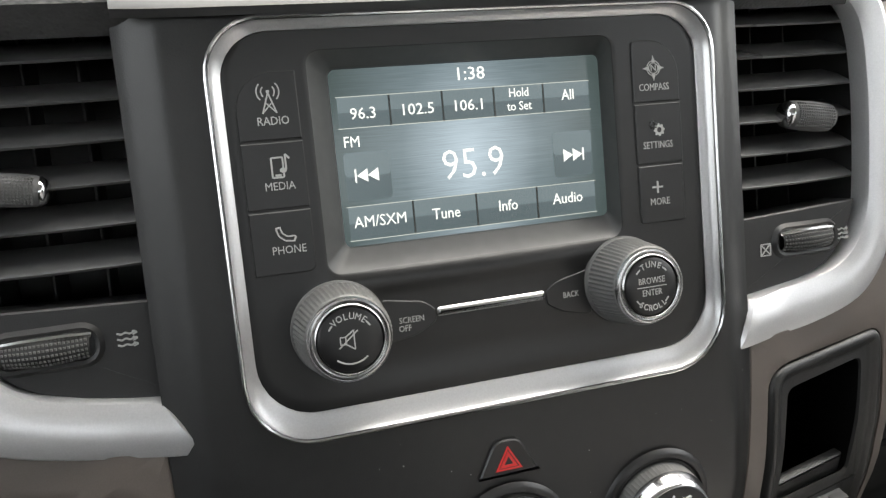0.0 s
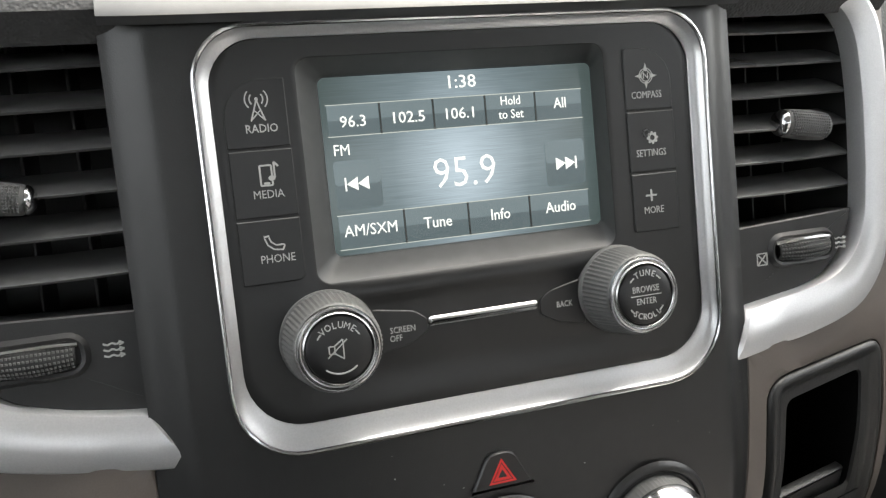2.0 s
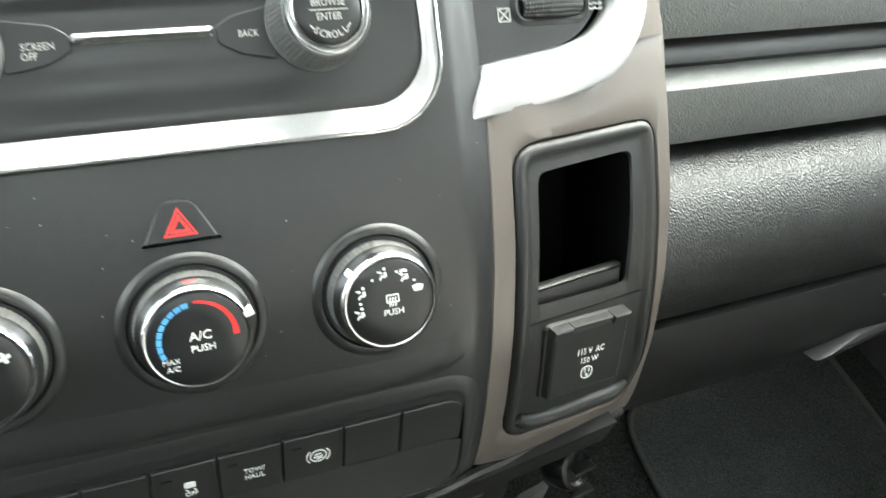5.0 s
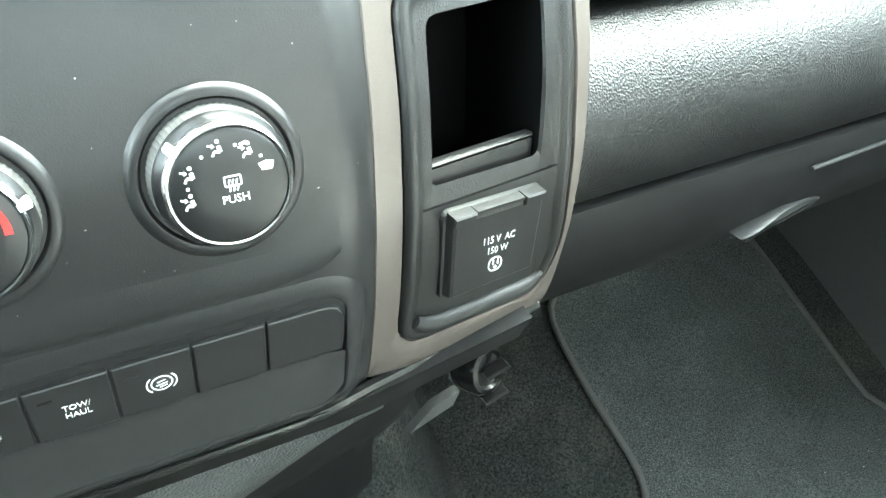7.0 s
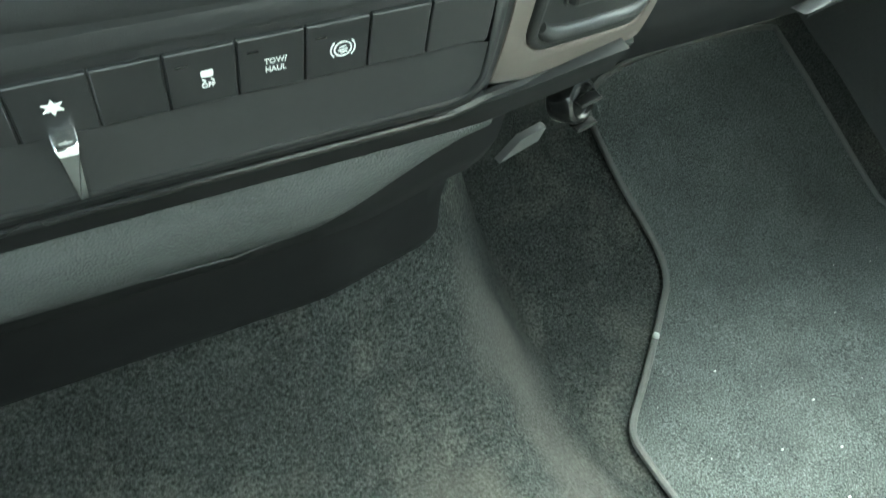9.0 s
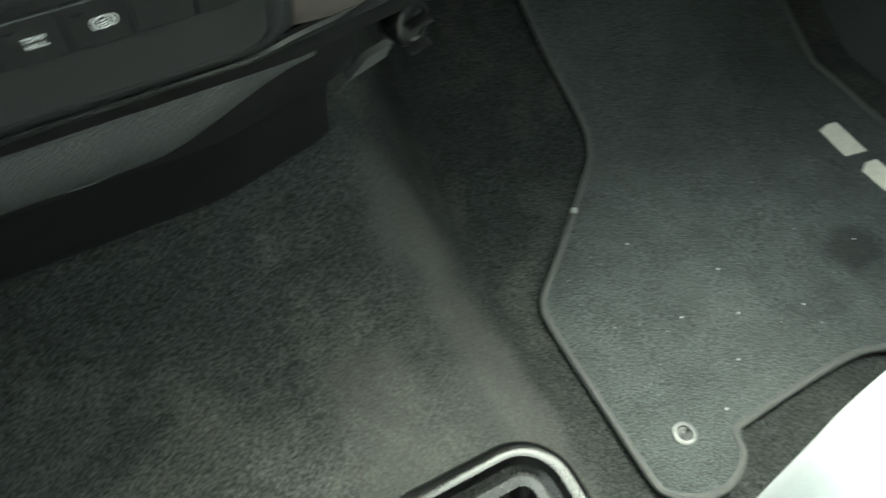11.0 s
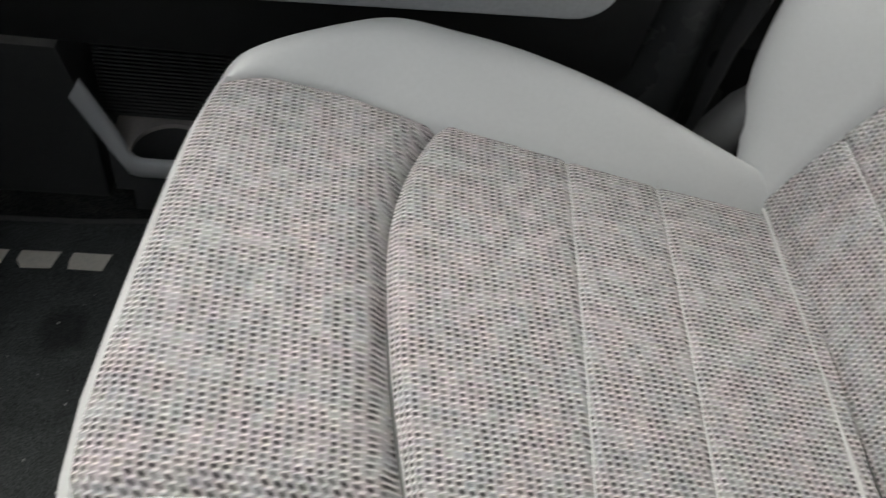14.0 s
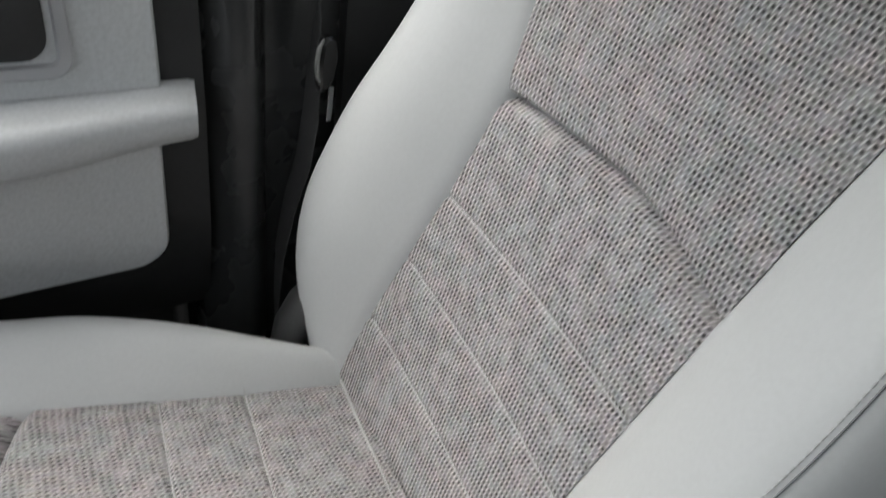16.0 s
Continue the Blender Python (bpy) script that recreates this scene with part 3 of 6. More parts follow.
dash_run("passenger_pad", [(0.405, 0.83), (0.385, 0.80), (0.372, 0.74), (0.366, 0.70), (0.364, 0.668), (0.368, 0.658), (0.40, 0.655), (0.45, 0.66), (0.45, 0.83)], pad_grey, "grained grey passenger airbag pad")
dash_run("pad_groove", [(0.384, 0.656), (0.378, 0.650), (0.376, 0.640), (0.38, 0.636), (0.45, 0.636), (0.45, 0.656)], black, "dark recessed band")
dash_run("pad_ledge", [(0.38, 0.637), (0.358, 0.634), (0.352, 0.629), (0.353, 0.600), (0.358, 0.592), (0.45, 0.59), (0.45, 0.637)], pad_grey, "grained ledge")
glove = [(0.45, 0.580), (0.375, 0.586), (0.348, 0.581), (0.328, 0.566), (0.316, 0.542), (0.314, 0.515), (0.32, 0.49), (0.329, 0.470), (0.336, 0.4665), (0.45, 0.47)]
dash_run("glove_box_pad", glove, vinyl, "grained padded glove box face")
low = [(0.45, 0.47), (0.338, 0.464), (0.331, 0.461), (0.329, 0.452), (0.334, 0.42), (0.35, 0.385), (0.38, 0.365), (0.45, 0.355)]
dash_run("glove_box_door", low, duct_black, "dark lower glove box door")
# catch and bright finger lip of the glove box
bm = bmesh.new()
o = rpoly([(0.455, 0.4080), (0.500, 0.4075), (0.546, 0.4105), (0.556, 0.4155), (0.542, 0.4210), (0.505, 0.4212)], 0.005)
rings(bm, [[(x, 0.345 - d + 0.14 * (x - 0.46), z) for x, z in (inset(o, q) if q else o)] for d, q in ((0.0, 0), (0.012, 0), (0.016, 0.002))], True, True)
part("finger_lip", bm, strip_grey, dash, "paler grey finger lip")
bm = bmesh.new()
tube(bm, [(0.512, 0.3285, 0.4555), (0.58, 0.3305, 0.4580), (0.70, 0.334, 0.4620)], 0.0018, 8)
part("door_seam", bm, strip_grey, dash, "thin pale edge")
# bulkhead between the stack and the floor
bm = bmesh.new()
pro = [(0.272, 0.445), (0.285, 0.40), (0.30, 0.375), (0.335, 0.355), (0.354, 0.30), (0.358, 0.262), (0.364, 0.250), (0.40, 0.246), (0.60, 0.246), (0.60, 0.44)]
rings(bm, [[(x, y + 0.02 * smooth(0.06, 0.17, x) + 0.10 * smooth(0.165, 0.205, x) ** 2, z - 0.012 + 0.010 * smooth(0.15, 0.205, x)) for y, z in pro] for x in np.linspace(-0.24, 0.205, 32)], True, True)
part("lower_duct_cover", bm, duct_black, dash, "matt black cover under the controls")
bm = bmesh.new()
pro = [(0.245, 0.462), (0.2445, 0.450), (0.2485, 0.432), (0.258, 0.412), (0.272, 0.396), (0.30, 0.386), (0.31, 0.46)]


def bulge(x):
    f = 1 - smooth(0.03, 0.135, x) if x > 0 else 1 - smooth(0.1, 0.30, -x)
    return 0.12 + 0.88 * f


rings(bm, [[(x, 0.245 + (y - 0.245) * bulge(x), 0.462 + (z - 0.462) * bulge(x)) for y, z in pro] for x in np.linspace(-0.23, 0.13, 26)], True, True)
part("lower_bulge", bm, bulge_grey, dash, "grained grey rounded underside")
bm = bmesh.new()
tube(bm, [(-0.05, 0.290, 0.3800), (0.0, 0.288, 0.3790), (0.055, 0.289, 0.3840)], 0.0007, 6)
part("lower_seam", bm, vinyl_grey, dash)

# ---- centre fascia ----
fascia = thing("centre_fascia", "satin black plastic centre stack fascia", "dashboard panel")
N_SEG = 8


def dense(pts, n=10, seg=8):
    """The outline with its long straight sides cut into short ones."""
    out = []
    for i, p in enumerate(pts):
        out.append(p)
        if i % (seg + 1) == seg:
            q = pts[(i + 1) % len(pts)]
            out += [(p[0] + (q[0] - p[0]) * k / n, p[1] + (q[1] - p[1]) * k / n) for k in range(1, n)]
    return out


hole = dense(rrect(-0.0900, 0.0945, 0.027, 0.1645, (0.022, 0.023, 0.018, 0.018), N_SEG), 26)
hole_xz = [(u, 0.641 + v * math.cos(TILT)) for u, v in hole]
outer_xz = dense(rrect(-0.1200, 0.1172, 0.4835, 0.8035, (0.004, 0.004, 0.003, 0.003), N_SEG), 26)


def fall(x):
    """How far the fascia rolls back towards its upright edges."""
    return -0.0036 * smooth(0.101, 0.1155, abs(x) - (0.003 if x < 0 else 0))


bm = bmesh.new()
loops = []
for s in np.linspace(0, 1, 30):
    row = [(a[0] + (b[0] - a[0]) * s, a[1] + (b[1] - a[1]) * s) for a, b in zip(hole_xz, outer_xz)]
    loops.append([tuple(on_stack(x, z, fall(x)).translation) for x, z in row])
loops.append([(x, y + 0.03, z) for x, y, z in loops[-1]])
rings(bm, loops)
part("panel", bm, black, fascia)
# soft horizontal crease above the switch row
bm = bmesh.new()
cre = [(-0.1185, 0.578), (-0.10, 0.574), (-0.04, 0.5705), (0.03, 0.5685), (0.075, 0.568), (0.092, 0.571), (0.0985, 0.5755)]
fine_cre = []
for (a, b) in zip(cre, cre[1:]):
    for k in range(5):
        fine_cre.append((a[0] + (b[0] - a[0]) * k / 5, a[1] + (b[1] - a[1]) * k / 5))
fine_cre.append(cre[-1])
loops = []
for x, z in fine_cre:
    m = on_stack(x, z)
    loops.append([tuple(m @ Vector(p)) for p in ((0, 0.013, -0.0010), (0, 0.008, 0.0001), (0, 0.004, 0.0006), (0, 0.001, 0.0008), (0, -0.002, 0.0003), (0, -0.005, -0.0010))])
rings(bm, loops, True, True)
part("crease", bm, black, fascia)
for z0, x0, x1, r in ((0.4820, -0.122, 0.2185, 0.0031), (0.4655, -0.122, 0.1515, 0.0026)):
    bm = bmesh.new()
    pts = []
    for x in np.linspace(x0, x1, 40):
        z = z0 + (0.0045 * smooth(0.09, 0.117, x) - 0.0095 * max(0.0, x - 0.1165) / 0.105 if r > 0.003 else 0.0)
        m = on_stack(x, z, -0.001 if r > 0.003 else -0.002)
        pts.append(tuple(m.translation))
    tube(bm, pts, r, 8)
    part("lip", bm, black_gloss, fascia, "glossy black bottom lip")
bm = bmesh.new()
rings(bm, [[(x, y + (0.16 * (x - 0.115) if x > 0.115 else 0), z) for y, z in ((0.226, 0.4845), (0.236, 0.466), (0.246, 0.462), (0.27, 0.47), (0.25, 0.49))] for x in np.linspace(-0.122, 0.205, 24)], True, True)
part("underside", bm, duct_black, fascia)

# specks of dust on the panel
rnd = random.Random(11)
bm = bmesh.new()
for i in range(46):
    x, z = rnd.uniform(-0.112, 0.112), rnd.uniform(0.565, 0.655)
    r, turn = rnd.uniform(0.00010, 0.00024), rnd.uniform(0, 3)
    m = on_stack(x, z, fall(x) + 0.00004)
    ring = [(r * (1.0 + 0.8 * rnd.random()) * math.cos(turn + a), r * math.sin(turn + a)) for a in (0, 1.3, 2.6, 3.9, 5.2)]
    rings(bm, [[tuple(m @ Vector((px, py, 0.0))) for px, py in ring], [tuple(m @ Vector((px * 0.6, py * 0.6, 0.00012))) for px, py in ring]], False, True)
tagged(part("dust", bm, grey_ink, fascia), kind="stuff")

# small hook and wedge below the outlet
hook = thing("retainer_clip", "glossy black retaining clip under the dashboard edge", "clip", T(0.187, 0.256, 0.45))
bm = bmesh.new()
lathe(bm, [(0.0001, -0.010), (0.011, -0.010), (0.0132, -0.008), (0.0136, 0.003), (0.0122, 0.0062), (0.0098, 0.0070), (0.0085, 0.0050), (0.003, 0.0048)], 28)
part("body", bm, clip_black, hook, m=pose(0, 0, 0, 75, 0, 20))
for dz in (0.004, -0.012):
    bm = bmesh.new()
    box(bm, -0.007, 0.006, -0.0125, -0.004, -0.0012, 0.0012, 0.0005)
    part("prong", bm, clip_black, hook, m=pose(0.004, 0, dz, 0, -14, 0))
wedge = thing("wedge_tab", "grey plastic wedge tab beside the retaining clip", "clip", T(0.155, 0.275, 0.402))
bm = bmesh.new()
o = [(0.002, 0), (0.028, 0.009), (0.032, 0.0175), (0.016, 0.0130)]
rings(bm, [[(x, y, z) for x, z in o] for y in (0.0, 0.006)], True, True)
part("tab", bm, bezel_grey, wedge)

# ---- radio ----
radio = thing("car_radio", "black touchscreen car radio in a satin silver surround, lit", "car radio", MS)
mm = 0.001
ring_in = dense(rrect(-87.6 * mm, 92.0 * mm, 32.0 * mm, 162.3 * mm, (0.020, 0.021, 0.016, 0.016), N_SEG))
ring_out = dense(rrect(-92.6 * mm, 97.2 * mm, 22.6 * mm, 166.4 * mm, (0.0235, 0.0255, 0.0185, 0.0185), N_SEG))
bm = bmesh.new()


def between(a, b, s, w):
    return [(p[0] + (q[0] - p[0]) * s, p[1] + (q[1] - p[1]) * s, w) for p, q in zip(a, b)]


rings(bm, [between(ring_in, ring_out, s, w) for s, w in ((0, -0.008), (0, 0.0001), (0.06, 0.0004), (0.25, 0.0009), (0.45, 0.0015), (0.62, 0.0023), (0.76, 0.0032), (0.83, 0.0037), (0.87, 0.0042), (0.92, 0.0044), (0.965, 0.0039), (1.0, 0.0024), (1.0, -0.004))])
part("surround", bm, silver, radio, "satin silver surround")
bm = bmesh.new()
tube(bm, [p for p in between(ring_in, ring_out, 0.93, 0.0041)], 0.00085, 8, closed=True)
part("bead", bm, ring_chrome, radio, "bright bead round the surround")
bm = bmesh.new()
open_a = dense(rrect(-59.5 * mm, 55.5 * mm, 79.0 * mm, 155.5 * mm, 0.005, N_SEG))
open_b = dense(rrect(-50.8 * mm, 55.0 * mm, 87.0 * mm, 149.6 * mm, 0.0025, N_SEG))


def swell(p):
    """A soft roll across the plate below the screen and a shallow dish round the lower keys."""
    u, v, w = p
    side = 1 - smooth(0.038, 0.070, abs(u + 0.002))
    return (u, v, w + side * (0.0016 * math.exp(-((v - 0.0745) / 0.0035) ** 2) - 0.0012 * math.exp(-((v - 0.0455) / 0.006) ** 2)))


levels = [between(ring_in, ring_in, 0, -0.004), between(ring_in, ring_in, 0, -0.0005), between(ring_in, open_a, 0.03, 0.0)]
for s in (0.1, 0.18, 0.26, 0.34, 0.42, 0.5, 0.58, 0.66, 0.72, 0.78, 0.82, 0.86, 0.90, 0.94, 0.985):
    levels.append([swell(p) for p in between(ring_in, open_a, s, 0.0)])
levels.append(between(open_a, open_b, 0.03, -0.0004))
rings(bm, levels)
part("faceplate", bm, black_face, radio)
bm = bmesh.new()
rings(bm, [between(open_a, open_b, s, w) for s, w in ((0.0, -0.0002), (0.06, -0.0006), (0.5, -0.0050), (0.90, -0.0085), (0.97, -0.0092), (1.0, -0.0102))])
part("bezel", bm, bezel_grey, radio, "satin dark grey screen bezel")
# display
bm = bmesh.new()
box(bm, -0.0515, 0.0555, 0.0865, 0.1502, -0.0125, -0.0100)
screen = part("screen", bm, display, radio, "lit teal-grey touchscreen")
SW = -0.00995


def on_screen(name, bm, mat):
    return part(name, bm, mat, screen, smooth=0)


def ui_row(x0, x1, y0, y1, cuts):
    xs = [x0, *cuts, x1]
    for a, b in zip(xs, xs[1:]):
        bm = bmesh.new()
        box(bm, a + 0.0004, b - 0.0004, y0, y1, SW, SW + 0.0001)
        on_screen("screen_button", bm, ui_button)
        bm = bmesh.new()
        box(bm, a + 0.0004, b - 0.0004, (y0 + y1) / 2, y1, SW + 0.0001, SW + 0.0002)
        on_screen("button_sheen", bm, ui_button_top)
    for c in cuts:
        bm = bmesh.new()
        bar(bm, c, y0, c, y1, 0.0007, SW, SW + 0.0003)
        on_screen("divider", bm, ui_dark)
    for y in (y0, y1):
        bm = bmesh.new()
        bar(bm, x0, y, x1, y, 0.0003, SW, SW + 0.0003)
        on_screen("rule", bm, ui_line)


ui_row(-0.0490, 0.0506, 0.1290, 0.1400, (-0.0297, -0.0097, 0.0106, 0.0308))
ui_row(-0.0490, 0.0504, 0.0890, 0.1012, (-0.0245, 0.0002, 0.0251))
for x0, x1, y0, y1 in ((-0.0484, -0.0316, 0.1032, 0.1204), (0.0333, 0.0498, 0.1038, 0.1211)):
    bm = bmesh.new()
    slab(bm, rrect(x0, x1, y0, y1, 0.0016, 4), [(SW, 0), (SW + 0.0001, 0)])
    on_screen("screen_button", bm, ui_button)
    bm = bmesh.new()
    slab(bm, rrect(x0, x1, (y0 + y1) / 2, y1, 0.0014, 4), [(SW + 0.0001, 0), (SW + 0.0002, 0)])
    on_screen("button_sheen", bm, ui_button_top)
for text, u, v, s, q in (("1:38", 1.7, 145.3, 4.6, 1.08), ("96.3", -39.6, 133.8, 4.0, 1.0), ("102.5", -19.5, 133.9, 4.0, 1.05), ("106.1", 0.4, 133.9, 4.0, 1.04), ("Hold", 20.7, 137.2, 3.3, 0.88),
                         ("to Set", 20.6, 132.2, 3.3, 0.88), ("All", 41.1, 135.0, 3.9, 0.88), ("FM", -44.8, 124.0, 3.9, 0.9), ("95.9", 0.3, 112.2, 11.2, 0.93),
                         ("AM/SXM", -37.1, 95.3, 4.1, 0.92), ("Tune", -12.0, 95.1, 4.1, 0.9), ("Info", 12.8, 95.3, 4.1, 0.9), ("Audio", 38.0, 95.5, 4.1, 0.9)):
    lettering(text, s * mm, screen, ui_text, T(u * mm, v * mm, SW + 0.0004), "screen_text", 0.00002 if s < 6 else -0.00013, q)
for cx, d in ((-0.0402, -1), (0.0415, 1)):
    bm = bmesh.new()
    for k in (0, 1):
        x = cx + d * (k * 0.0040 - 0.0040)
        t3 = [(x, 0.1097), (x + d * 0.0040, 0.1121), (x, 0.1145)]
        poly(bm, t3 if d > 0 else list(reversed(t3)), SW + 0.0002, SW + 0.0005)
    bar(bm, cx + d * 0.0044, 0.1097, cx + d * 0.0044, 0.1145, 0.0006, SW + 0.0002, SW + 0.0005)
    on_screen("skip_arrow", bm, ui_text)


# buttons beside the screen
def key(name, outline, parent, mat=None, label=""):
    bm = bmesh.new()
    slab(bm, outline, [(-0.001, 0), (0.00012, 0)])
    b = part(name, bm, black_deep, parent, label)
    bm = bmesh.new()
    slab(bm, inset(outline, 0.00032), [(0.0, 0), (0.00045, 0), (0.0007, 0.0003)], back=False)
    part("cap", bm, mat or black_face, b, smooth=0)
    return b


def ink(bm, parent, mat=None, name="icon", m=None):
    return part(name, bm, mat or grey_ink, parent, m=m, smooth=0)


KW = 0.00072
left_keys = [key("radio_button", rrect(-0.0843, -0.0632, 0.1266, 0.1495, (0.0006, 0.0006, 0.0006, 0.013)), radio),
             key("media_button", rrect(-0.0843, -0.0630, 0.1037, 0.1264, 0.0006), radio),
             key("phone_button", rrect(-0.0843, -0.0630, 0.0815, 0.1034, (0.0006, 0.003, 0.0006, 0.0006)), radio)]
right_keys = [key("compass_button", rrect(0.0633, 0.0840, 0.1292, 0.1530, (0.0006, 0.0006, 0.013, 0.002)), radio),
              key("settings_button", rrect(0.0634, 0.0843, 0.1056, 0.1290, 0.0006), radio),
              key("more_button", rrect(0.0636, 0.0840, 0.0824, 0.1053, (0.0012, 0.0012, 0.0006, 0.0006)), radio)]
for k, text, u, v, q in ((left_keys[0], "RADIO", -72.3, 133.0, 0.9), (left_keys[1], "MEDIA", -72.5, 111.4, 0.9), (left_keys[2], "PHONE", -71.9, 89.9, 0.9),
                         (right_keys[0], "COMPASS", 72.6, 134.9, 0.78), (right_keys[1], "SETTINGS", 73.0, 112.8, 0.78), (right_keys[2], "MORE", 72.5, 90.8, 0.85)):
    lettering(text, 2.7 * mm, k, grey_ink, T(u * mm, v * mm, KW), "lettering", 0.00003, q)
# radio mast
bm = bmesh.new()
cx, cy = -0.0731, 0.1372
for s in (-1, 1):
    bar(bm, cx + s * 0.0023, cy - 0.0016, cx, cy + 0.0052, 0.0005, KW, KW + 0.0002)
    arc = [(cx + s * 0.0022 * math.cos(radians(a)), cy + 0.0055 + 0.0022 * math.sin(radians(a))) for a in range(-45, 46, 15)]
    arc2 = [(cx + s * 0.0037 * math.cos(radians(a)), cy + 0.0055 + 0.0037 * math.sin(radians(a))) for a in range(-45, 46, 15)]
    for ar in (arc, arc2):
        for p, q in zip(ar, ar[1:]):
            bar(bm, *p, *q, 0.00045, KW, KW + 0.0002)
bar(bm, cx - 0.0022, cy - 0.0014, cx + 0.0011, cy + 0.0020, 0.0004, KW, KW + 0.00021)
bar(bm, cx + 0.0022, cy - 0.0014, cx - 0.0011, cy + 0.0020, 0.0004, KW, KW + 0.00022)
lathe_pts = [(cx + 0.0006 * math.cos(radians(a)), cy + 0.0055 + 0.0006 * math.sin(radians(a))) for a in range(0, 360, 45)]
poly(bm, lathe_pts, KW, KW + 0.0002)
ink(bm, left_keys[0])
# player with a note
bm = bmesh.new()
cx, cy = -0.0725, 0.1175
o = rrect(cx - 0.0024, cx + 0.0020, cy - 0.0034, cy + 0.0038, 0.0006, 3)
rings(bm, [[(x, y, KW) for x, y in o], [(x, y, KW + 0.0002) for x, y in o], [(x, y, KW + 0.0002) for x, y in inset(o, 0.0006)], [(x, y, KW) for x, y in inset(o, 0.0006)]])
bar(bm, cx + 0.0026, cy - 0.0005, cx + 0.0026, cy + 0.0045, 0.0006, KW, KW + 0.0003)
bar(bm, cx + 0.0026, cy + 0.0044, cx + 0.0040, cy + 0.0030, 0.0007, KW, KW + 0.0003)
poly(bm, [(cx + 0.0016 + 0.0012 * math.cos(radians(a)), cy - 0.0008 + 0.0009 * math.sin(radians(a))) for a in range(0, 360, 40)], KW, KW + 0.0003)
bar(bm, cx - 0.0012, cy - 0.0024, cx + 0.0008, cy - 0.0024, 0.0007, KW, KW + 0.0003)
ink(bm, left_keys[1])
# handset
bm = bmesh.new()
cx, cy = -0.0722, 0.0953
pts = [(cx - 0.0034, cy + 0.0018), (cx - 0.0026, cy - 0.0006), (cx - 0.0006, cy - 0.0022), (cx + 0.0022, cy - 0.0025)]
for p, q in zip(pts, pts[1:]):
    bar(bm, *p, *q, 0.0005, KW, KW + 0.0002)
pts = [(cx - 0.0020, cy + 0.0020), (cx - 0.0014, cy + 0.0004), (cx + 0.0002, cy - 0.0008), (cx + 0.0020, cy - 0.0008)]
for p, q in zip(pts, pts[1:]):
    bar(bm, *p, *q, 0.0005, KW, KW + 0.0002)
bar(bm, cx - 0.0036, cy + 0.0022, cx - 0.0018, cy + 0.0024, 0.0006, KW, KW + 0.0002)
bar(bm, cx + 0.0022, cy - 0.0027, cx + 0.0030, cy - 0.0010, 0.0006, KW, KW + 0.0002)
bar(bm, cx + 0.0030, cy - 0.0010, cx + 0.0018, cy - 0.0006, 0.0005, KW, KW + 0.0002)
ink(bm, left_keys[2])
# compass rose
bm = bmesh.new()
cx, cy = 0.0727, 0.1421
for rr in (0.0028, 0.0020):
    c = [(cx + rr * math.cos(radians(a)), cy + rr * math.sin(radians(a))) for a in range(0, 361, 20)]
    for p, q in zip(c, c[1:]):
        bar(bm, *p, *q, 0.0003, KW, KW + 0.0002)
for a in (0, 90, 180, 270):
    c, s = math.cos(radians(a)), math.sin(radians(a))
    poly(bm, [(cx + 0.0048 * c, cy + 0.0048 * s), (cx + 0.0022 * c - 0.0008 * s, cy + 0.0022 * s + 0.0008 * c), (cx + 0.0022 * c + 0.0008 * s, cy + 0.0022 * s - 0.0008 * c)], KW, KW + 0.00025)
ink(bm, right_keys[0])
lettering("N", 2.4 * mm, right_keys[0], grey_ink, T(cx, cy, KW), "lettering", 0.00002)


def cog(bm, cx, cy, r, teeth=8):
    o = []
    for i in range(teeth * 4):
        q = r if i % 4 in (0, 1) else r * 0.76
        a = 2 * math.pi * i / (teeth * 4)
        o.append((cx + q * math.cos(a), cy + q * math.sin(a)))
    inn = [(cx + r * 0.42 * math.cos(2 * math.pi * i / (teeth * 4)), cy + r * 0.42 * math.sin(2 * math.pi * i / (teeth * 4))) for i in range(teeth * 4)]
    rings(bm, [[(*p, KW) for p in o], [(*p, KW + 0.0002) for p in o], [(*p, KW + 0.0002) for p in inn], [(*p, KW) for p in inn]])


bm = bmesh.new()
cog(bm, 0.0738, 0.1186, 0.0025)
ink(bm, right_keys[1])
bm = bmesh.new()
cog(bm, 0.0712, 0.1206, 0.0019)
ink(bm, right_keys[1], black_gloss)
bm = bmesh.new()
bar(bm, 0.0693, 0.0966, 0.0740, 0.0966, 0.0007, KW, KW + 0.0002)
bar(bm, 0.07165, 0.0943, 0.07165, 0.0989, 0.0007, KW, KW + 0.0003)
ink(bm, right_keys[2])
# lower keys and chrome bar
k = key("screen_off_button", rpoly([(-0.0425, 0.0515), (-0.0300, 0.0535), (-0.0222, 0.0575), (-0.0222, 0.0625), (-0.0270, 0.0660), (-0.0425, 0.0685)], 0.002), radio)
lettering("SCREEN", 2.2 * mm, k, grey_ink, T(-0.0319, 0.0596, KW), "lettering", 0.00002, 0.85)
lettering("OFF", 2.2 * mm, k, grey_ink, T(-0.0346, 0.0567, KW), "lettering", 0.00002, 0.85)
k = key("back_button", rpoly([(0.0208, 0.0570), (0.0280, 0.0530), (0.0400, 0.0505), (0.0400, 0.0690), (0.0260, 0.0660), (0.0208, 0.0628)], 0.002), radio)
lettering("BACK", 2.2 * mm, k, grey_ink, T(0.0312, 0.0597, KW), "lettering", 0.00002, 0.82)
bm = bmesh.new()
slab(bm, rrect(-0.0225, 0.0203, 0.0594, 0.0628, 0.0012, 4), [(-0.001, 0), (0.0012, 0), (0.0020, 0.0008), (0.0023, 0.0016)])
part("accent_bar", bm, satin, radio, "dark chrome accent bar")


